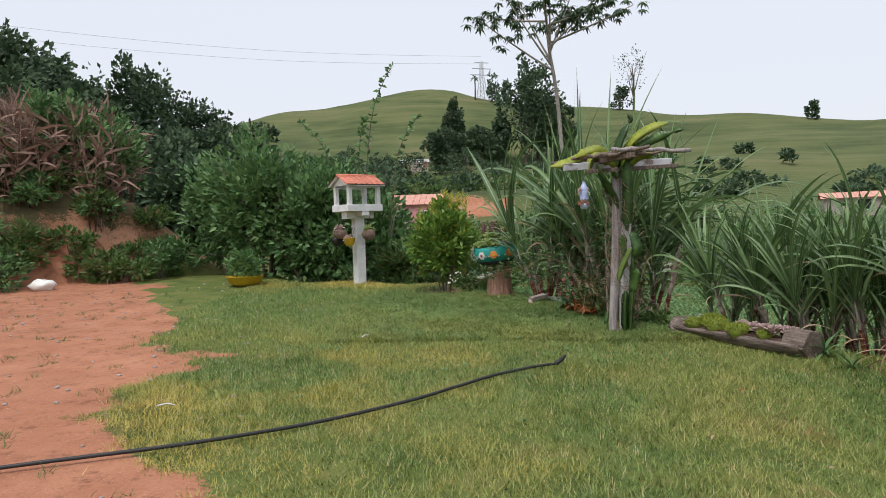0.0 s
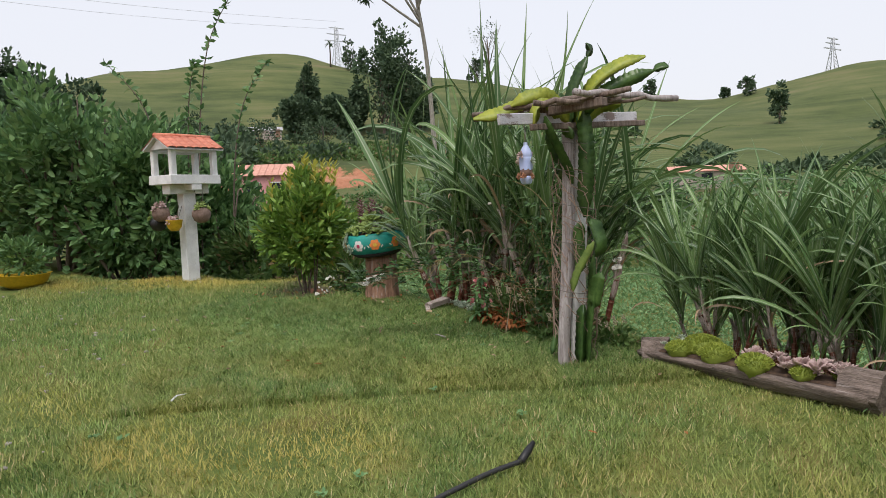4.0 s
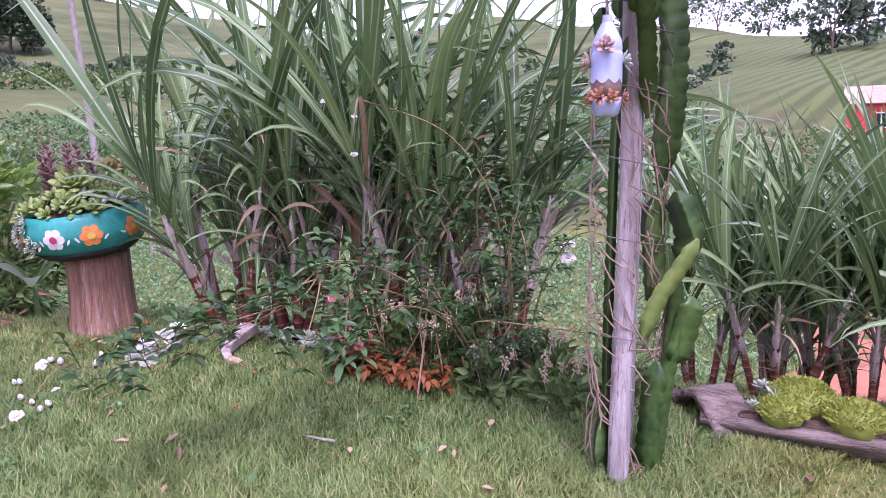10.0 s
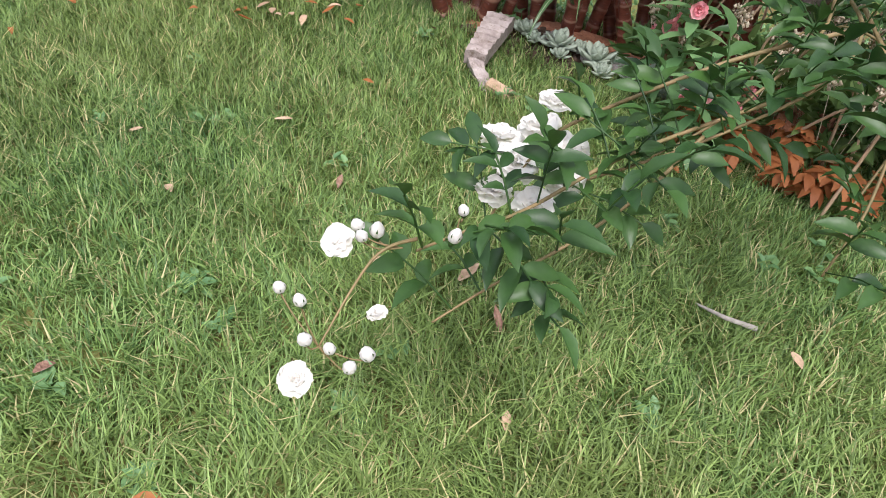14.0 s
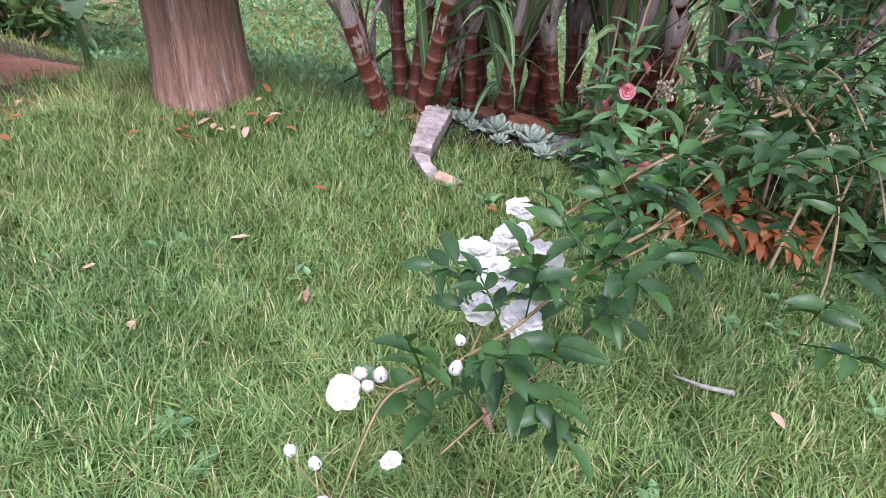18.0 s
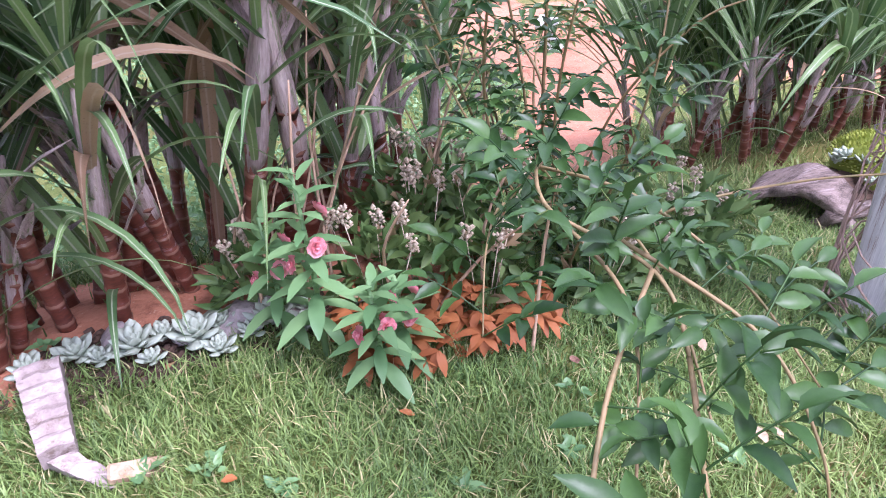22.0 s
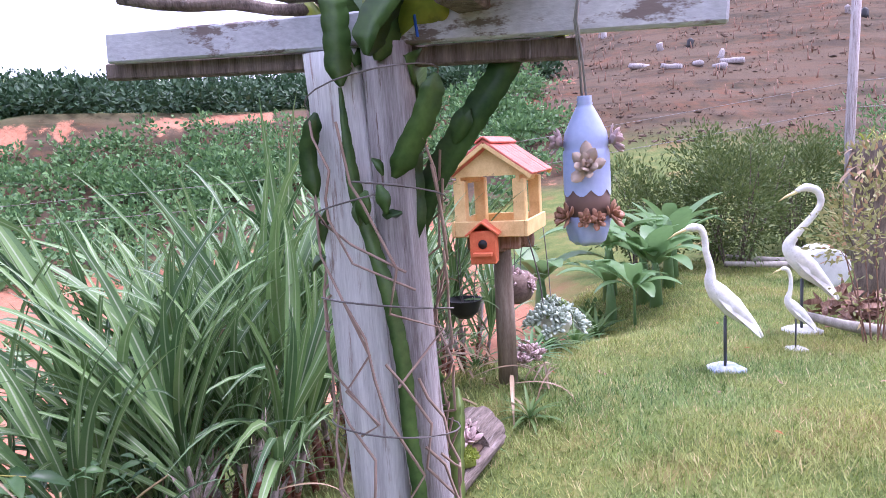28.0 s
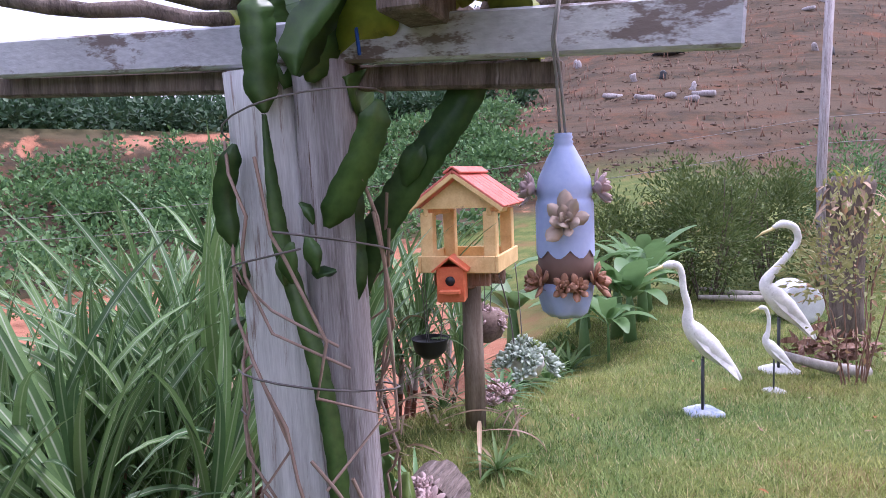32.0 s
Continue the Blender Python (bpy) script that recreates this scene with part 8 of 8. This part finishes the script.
shrub("pale_shrub", 2.60, 1.80, 1.75, 0.55, 0.55, M_PALELEAF, "thin-stemmed shrub with sparse pale yellow-green leaves", 0.075, 0.03, 60, 14, 341, 0.010, M_STUMP, low=0.2, gap=0.6, sub=0.30)
shrub("pale_shrub", 4.3, -3.9, 1.5, 0.8, 0.8, M_PALELEAF, "low pale yellow-green shrub behind the drum", 0.07, 0.03, 46, 34, 342, 0.02, low=0.0, gap=0.4)
trunk = thing("cut_palm", Matrix.Translation(on_ground(3.28, -0.47)), "cut palm trunk with peeling bark and ferns on top", "trunk")
part("bole", Shape().lathe([(0.24, -0.1), (0.2, 0.3), (0.19, 1.2), (0.23, 1.6), (0.25, 1.85), (0.2, 1.95)], 18, None, 0.3), M_BARK, trunk)
for k in range(40):
    q = Shape()
    a = k * 2.4
    q.leaf(Matrix.Translation((0.2 * math.cos(a), 0.2 * math.sin(a), rnd(1.5, 1.92))) @ Matrix.Rotation(a - math.pi / 2, 4, "Z") @ Matrix.Rotation(radians(rnd(-70, 20)), 4, "X"), rnd(0.15, 0.4), 0.06, 0.5, 3)
    part("bark_strip", q, M_DRYLEAF, trunk, "peeling dry bark strip")
for k in range(26):
    q = Shape()
    a = k * 2.4
    q.leaf(Matrix.Translation((0.12 * math.cos(a), 0.12 * math.sin(a), 1.92)) @ Matrix.Rotation(a, 4, "Z") @ Matrix.Rotation(radians(rnd(10, 75)), 4, "X"), rnd(0.15, 0.3), 0.03, 0.4, 3)
    part("fern", q, M_MOSS, trunk, "yellow-green fern")
pole = thing("fence_pole", Matrix.Translation(on_ground(4.65, -4.1)), "tall rough grey wooden pole holding wires", "pole")
part("shaft", Shape().tube([(0, 0, -0.2), (0.03, 0.02, 2.2), (-0.06, 0.0, 5.6)], [0.085, 0.08, 0.07], 9), M_GREYWOOD, pole)
for z, zz in ((3.05, 2.0), (2.62, 1.5)):
    part("wire", Shape().tube(curve_points([(0, 0, z), (4.5, 3.0, zz + 0.45), (9, 6.0, zz), (22, 14.5, zz - 0.6)], 8), 0.006, 4), M_STRING, pole)
    part("wire", Shape().tube(curve_points([(0, 0, z), (-5.0, -2.0, z + 0.15), (-14, -6.0, z + 0.8)], 8), 0.008, 4), M_STRING, pole)
drum = thing("white_drum", Matrix.Translation(on_ground(4.21, -1.53, 0.27)) @ Matrix.Rotation(radians(35), 4, "Z"), "white ribbed plastic drum lying on the grass", "drum")
part("shell", Shape().lathe([(0.2, -0.33)] + [(0.27 + 0.012 * math.sin(k * 1.05), -0.33 + 0.66 * k / 48) for k in range(49)] + [(0.2, 0.33)], 26, T(0, 0, 0, 90)), M_WHITE, drum)
part("lid", Shape().lathe([(0.2, 0), (0.215, 0.01), (0.2, 0.025)], 22, T(0, -0.345, 0, 90)), M_WHITE, drum)
for x, y, L, rot in ((5.3, -2.4, 1.6, 60), (5.6, -3.0, 1.3, 40), (2.95, 1.55, 0.8, 20)):
    solid("dead_branch", Shape().tube(curve_points([(-L / 2, 0, 0.05), (0, 0.08, 0.12), (L / 2, 0, 0.2)], 5), list(np.linspace(0.07, 0.035, 11)), 7), M_PALEBARK, Matrix.Translation(on_ground(x, y)) @ Matrix.Rotation(radians(rot), 4, "Z"), "pale dead branch lying at the lawn edge", "branch", "dead branches at the lawn edge")
heap = thing("dead_leaf_pile", Matrix.Translation(on_ground(2.95, 1.07)), "pile of rusty brown dead leaves under the shrub", "leaf litter")
for k in range(90):
    q = Shape()
    q.leaf(aim((rnd(-0.35, 0.35), rnd(-0.2, 0.2), rnd(0.02, 0.28)), (rnd(-1, 1), rnd(-1, 1), rnd(-0.2, 0.5)), rnd(0, 6)), rnd(0.12, 0.3), 0.07, 0.5, 3)
    part("dead_leaf", q, M_STUMP, heap)


def spiky(x, y, L, n, mat, label):
    q = Shape()
    for k in range(n):
        q.leaf(Matrix.Rotation(k * 2.4, 4, "Z") @ Matrix.Rotation(radians(15 + 65 * k / n), 4, "X"), L * rnd(0.75, 1.1), L * 0.085, 0.5, 5, 0.3)
    solid("spiky_plant", q, mat, Matrix.Translation(on_ground(x, y, 0.02)), label, "plant", "spiky plants at the lawn edge")


for x, y, L, n, mat in ((4.55, 4.35, 0.4, 44, M_HEDGE), (4.8, 3.8, 0.45, 44, M_WEED), (5.1, 3.0, 0.5, 40, M_WEED), (4.75, 4.85, 0.35, 30, M_WEED), (5.4, 2.2, 0.5, 36, M_WEED), (3.42, 6.3, 0.3, 24, M_BALSAM), (3.35, 5.75, 0.25, 22, M_WEED)):
    spiky(x, y, L, n, mat, "spiky green strap-leaved plant at the lawn edge")
for x, y, r in ((4.35, 4.6, 0.12), (4.55, 4.45, 0.12), (4.2, 4.85, 0.1)):
    t = thing("pink_succulent_clump", Matrix.Translation(on_ground(x, y)), "clump of pinkish grey succulents by the bird table", "succulent", "succulents by the bird table")
    for k in range(9):
        rosette_part(t, T(rnd(-r, r), rnd(-r, r), rnd(0.03, 0.16)), 0.07, 12, M_SUCCPINK, k, "rosette")
dry = thing("dry_cane_litter", Matrix.Translation(on_ground(4.1, 5.6)), "dry brown cane leaves littering the lawn edge", "leaf litter")
for k in range(60):
    x, y = rnd(-0.6, 0.6), rnd(-0.6, 0.8)
    part("dry_leaf", random.choice(LEAVES["dry"]), M_CANEDRY, dry, "", Matrix.Translation((x, y, height(4.1 + x, 5.6 + y) - height(4.1, 5.6) + rnd(0.04, 0.2))) @ Matrix.Rotation(rnd(0, 6.28), 4, "Z") @ Matrix.Rotation(radians(rnd(30, 60)), 4, "Y") @ Matrix.Scale(rnd(0.4, 0.8), 4))
for k in range(70):
    x, y = (rnd(-1.2, 1.8), rnd(7.8, 11.2)) if k < 45 else (rnd(1.4, 4.2), rnd(2.0, 8.0))
    q = Shape()
    q.leaf(Matrix.Rotation(rnd(0, 6.28), 4, "Z") @ Matrix.Rotation(radians(rnd(-8, 14)), 4, "X"), rnd(0.035, 0.07), rnd(0.018, 0.03), rnd(-0.3, 0.4), 3, 0.5)
    solid("fallen_leaf", q, (M_RUST, M_DRYLEAF, M_STUMP)[k % 3], Matrix.Translation(on_ground(x, y, 0.048)), "small curled dead leaf on the grass", "leaf", "fallen leaves on the lawn")
for k, (x, y, c) in enumerate(((-2.0, 4.9, M_WHITE), (-0.9, 7.4, M_WHITE), (1.05, 8.62, M_PALEBARK))):
    solid("twig", Shape().tube([(-0.07, 0, 0.0), (0, 0.012, 0.012), (0.07, -0.012, 0.006)], [0.007, 0.006, 0.003], 6), c, Matrix.Translation(on_ground(x, y, 0.04)) @ Matrix.Rotation(k * 1.1, 4, "Z"), "pale broken twig lying on the grass", "twig", "twigs on the lawn")
pb = thing("yellow_basin", Matrix.Translation(on_ground(-4.05, 13.4)), "orange-yellow plastic basin with a dark plant", "basin")
part("basin", bowl(0.36, 0.2), M_YPOT, pb)
part("plant", crown(Shape(), (0, 0, 0.4), (0.32, 0.32, 0.26), 24, 16, 0.12, 0.06, 0.3, 77), M_HEDGE, pb)
solid("white_bag", Shape().blob(Matrix.Diagonal((1.2, 0.9, 0.7, 1)), 0.2, 8, 0.5, 4), M_HERON, Matrix.Translation(on_ground(-8.2, 13.6, 0.1)), "crumpled white bag at the foot of the bank", "bag")

# small broad-leaved weeds in the lawn
q = Shape()
for k in range(46):
    x, y = (rnd(-0.9, 1.7), rnd(8.3, 10.3)) if k < 34 else (rnd(-1.5, 1.5), rnd(4.5, 8.0))
    for j in range(random.randrange(5, 11)):
        q.leaflet(Matrix.Translation(on_ground(x + rnd(-0.02, 0.02), y + rnd(-0.02, 0.02), 0.03)) @ Matrix.Rotation(j * 2.4, 4, "Z") @ Matrix.Rotation(radians(rnd(10, 45)), 4, "X"), rnd(0.022, 0.045), rnd(0.016, 0.028), 0.3)
solid("lawn_weeds", q, M_BALSAM, Matrix.Identity(4), "small broad-leaved weeds among the grass", "weed", "", "stuff")

# light green meadow weeds below the cane
M_MEADOW = leafy("meadow_weed_leaf", (0.11, 0.22, 0.085), (0.26, 0.42, 0.19), None, 0, 0.5, 0.3)
q, k = Shape(), 0
while k < 30000:
    x, y = 0.8 + 9 * random.random() ** 1.3, rnd(8.0, 19.0)
    if (y - 10.45) + 0.8 * (x - 1.45) < 0.1 or (y < 12 and x < 1.2) or random.random() > 1.6 / (1 + 0.25 * max(0, y - 10)):
        continue
    k += 1
    if covers(x, y)[0] > 0.4:
        continue
    far = 1 + 0.10 * max(0, math.hypot(x, y - 9) - 2)
    b = on_ground(x, y, rnd(0.01, 0.09))
    q.leaflet(aim(b, (rnd(-1, 1), rnd(-1, 1), rnd(0.1, 0.9)), rnd(0, 6)), rnd(0.03, 0.055) * far, rnd(0.018, 0.03) * far, 0.3, 0.2, False)
solid("meadow_weeds", q, M_MEADOW, Matrix.Identity(4), "light green ground cover of small weeds below the cane", "weeds", "", "stuff")

# tufts and pebbles on the bare earth
q = Shape()
for k in range(170):
    y = rnd(1.5, 13)
    x = float(np.interp(y, [e[0] for e in DIRT_EDGE], [e[1] for e in DIRT_EDGE])) - rnd(-0.5, 3.2) ** 1 if k % 3 else rnd(-8, -2.5)
    b = on_ground(x, y, -0.01)
    for j in range(random.randrange(8, 26)):
        q.leaf(aim(b + Vector((rnd(-0.05, 0.05), rnd(-0.05, 0.05), 0)), (rnd(-0.8, 0.8), rnd(-0.8, 0.8), rnd(0.5, 1.2)), rnd(0, 6)), rnd(0.04, 0.10), 0.006, 0.4, 2, 0.1, 1)
solid("grass_tufts", q, M_WEED, Matrix.Identity(4), "thin grass tufts growing in the red earth", "grass", "", "stuff")
q = Shape()
for k in range(420):
    x, y = rnd(-8, -1.4), rnd(2.0, 14)
    r = rnd(0.006, 0.022)
    q.blob(Matrix.Translation(on_ground(x, y, r * 0.3)) @ Matrix.Diagonal((1.3, 1, 0.7, 1)), r, 3, 0.4, k)
solid("pebbles", q, M_STONE, Matrix.Identity(4), "small pebbles scattered on the red earth", "pebbles", "", "stuff")


# lawn grass: blades over the lawn
def build_grass():
    rg = np.random.default_rng(5)
    x0, y0, cell, nx, ny = -4.0, -5.0, 0.2, 56, 101
    hh, dd = np.zeros((nx, ny)), np.zeros((nx, ny))
    for i in range(nx):
        for j in range(ny):
            x, y = x0 + cell * i, y0 + cell * j
            hh[i, j] = height(x, y)
            dd[i, j] = max(covers(x, y)[0], 0.46 * covers(x, y)[1])

    def look_up(g, x, y):
        u, v = np.clip((x - x0) / cell, 0, nx - 1.001), np.clip((y - y0) / cell, 0, ny - 1.001)
        i, j = u.astype(int), v.astype(int)
        a, b = u - i, v - j
        return g[i, j] * (1 - a) * (1 - b) + g[i + 1, j] * a * (1 - b) + g[i, j + 1] * (1 - a) * b + g[i + 1, j + 1] * a * b

    def blades(name, box, density, h, w, label, segs):
        n = int((box[1] - box[0]) * (box[3] - box[2]) * density)
        x, y = rg.uniform(box[0], box[1], n), rg.uniform(box[2], box[3], n)
        patch = np.sin(x * 2.1 + 1.3 * np.sin(y * 1.7)) * np.sin(y * 2.3 + 1.1 * np.sin(x * 1.9))
        keep = (look_up(dd, x, y) + rg.normal(0, 0.16, n) < 0.45) & (rg.random(n) < 0.82 + 0.18 * patch)
        x, y, patch = x[keep], y[keep], patch[keep]
        n = len(x)
        z = look_up(hh, x, y) - 0.004
        hgt = h * rg.uniform(0.55, 1.25, n) * (1 + 0.22 * patch)
        tuft = np.sin(np.floor(x * 14) * 12.9898 + np.floor(y * 14) * 78.233) * 43758.5453
        tuft = (tuft - np.floor(tuft)) * 2 * np.pi
        a, lean = tuft + rg.normal(0, 1.5, n), rg.uniform(0.1, 1.35, n)
        wd = w * rg.uniform(0.6, 1.3, n)
        cx, cy = np.cos(a), np.sin(a)
        sx, sy = -cy * wd / 2, cx * wd / 2
        if segs == 1:
            v = np.empty((n, 3, 3))
            v[:, 0] = np.stack([x - sx, y - sy, z], 1)
            v[:, 1] = np.stack([x + sx, y + sy, z], 1)
            v[:, 2] = np.stack([x + cx * lean * hgt, y + cy * lean * hgt, z + hgt * 0.95], 1)
            loops = np.arange(n * 3)
            starts, totals = np.arange(n) * 3, np.full(n, 3)
            k = 3
        else:
            v = np.empty((n, 5, 3))
            mx, my, mz = x + cx * lean * hgt * 0.35, y + cy * lean * hgt * 0.35, z + hgt * 0.6
            v[:, 0] = np.stack([x - sx, y - sy, z], 1)
            v[:, 1] = np.stack([x + sx, y + sy, z], 1)
            v[:, 2] = np.stack([mx + sx * 0.8, my + sy * 0.8, mz], 1)
            v[:, 3] = np.stack([mx - sx * 0.8, my - sy * 0.8, mz], 1)
            v[:, 4] = np.stack([x + cx * lean * hgt, y + cy * lean * hgt, z + hgt * 0.92], 1)
            b = (np.arange(n) * 5)[:, None]
            loops = np.concatenate([b + np.array([0, 1, 2, 3]), b + np.array([3, 2, 4])], 1).ravel()
            starts = (np.arange(n)[:, None] * 7 + np.array([0, 4])).ravel()
            totals = np.tile([4, 3], n)
            k = 5
        me = bpy.data.meshes.new(name)
        me.vertices.add(n * k)
        me.vertices.foreach_set("co", v.reshape(-1))
        me.loops.add(len(loops))
        me.loops.foreach_set("vertex_index", loops.astype(np.int32))
        me.polygons.add(len(starts))
        me.polygons.foreach_set("loop_start", starts.astype(np.int32))
        me.polygons.foreach_set("loop_total", totals.astype(np.int32))
        me.update(calc_edges=True)
        tagged(part(name, me, M_GRASS), label, "grass", "", "stuff")

    near = (-1.3, 3.0, 7.2, 11.0)
    blades("lawn_grass", near, 24000, 0.060, 0.0042, "short mown green lawn grass", 2)
    blades("lawn_grass", (-3.6, 3.4, 1.0, 7.2), 5400, 0.046, 0.0064, "short mown green lawn grass", 1)
    blades("lawn_grass", (-3.9, -1.3, 7.2, 14.5), 3000, 0.055, 0.007, "short mown green lawn grass", 1)
    blades("lawn_grass", (-1.3, 3.0, 11.0, 14.0), 3000, 0.06, 0.007, "short mown green lawn grass", 1)
    blades("lawn_grass", (3.0, 7.1, -4.8, 10.5), 2600, 0.06, 0.007, "short green grass and ground cover", 1)
    blades("lawn_grass", (0.0, 3.0, -4.8, 1.0), 2600, 0.055, 0.007, "short mown green lawn grass", 1)


def grass_material():
    m = leafy("lawn_blade", (0.045, 0.105, 0.026), (0.34, 0.46, 0.135), (0.56, 0.47, 0.26), 0.10, 0.5, 0.3, True, 0.7)
    nt = m.node_tree
    b = nt.nodes["Principled BSDF"]
    src = b.inputs["Base Color"].links[0].from_socket
    gold = between(nt, noise_at(nt, 0.75, 5, rough=0.7), 0.43, 0.60)
    sep = nt.nodes.new("ShaderNodeSeparateXYZ")
    gp = nt.nodes.new("ShaderNodeNewGeometry")
    nt.links.new(gp.outputs["Position"], sep.inputs[0])
    worn = maths(nt, "ADD", maths(nt, "MULTIPLY", between(nt, sep.outputs[0], 1.4, -1.2), 0.62), 0.38)  # more worn towards the bare earth
    lush = maths(nt, "MULTIPLY", between(nt, sep.outputs[1], 6.6, 8.6), between(nt, sep.outputs[1], 13.0, 11.5))  # watered grass along the bed
    dull = maths(nt, "SUBTRACT", 1.0, maths(nt, "MULTIPLY", lush, 0.8))
    col = blend(nt, maths(nt, "MULTIPLY", maths(nt, "MULTIPLY", gold, worn), dull), src, (0.66, 0.50, 0.13))
    hs = nt.nodes.new("ShaderNodeHueSaturation")
    nt.links.new(maths(nt, "ADD", maths(nt, "MULTIPLY", lush, 0.020), 0.5), hs.inputs["Hue"])
    nt.links.new(col, hs.inputs["Color"])
    col = hs.outputs[0]
    deep = maths(nt, "ADD", maths(nt, "MULTIPLY", lush, 0.32), 0.28)
    col = blend(nt, maths(nt, "MULTIPLY", between(nt, noise_at(nt, 3.0, 5, rough=0.75), 0.50, 0.64), deep), col, (0.08, 0.155, 0.036))
    nt.links.new(col, b.inputs["Base Color"])
    return m


M_GRASS = grass_material()
build_grass()
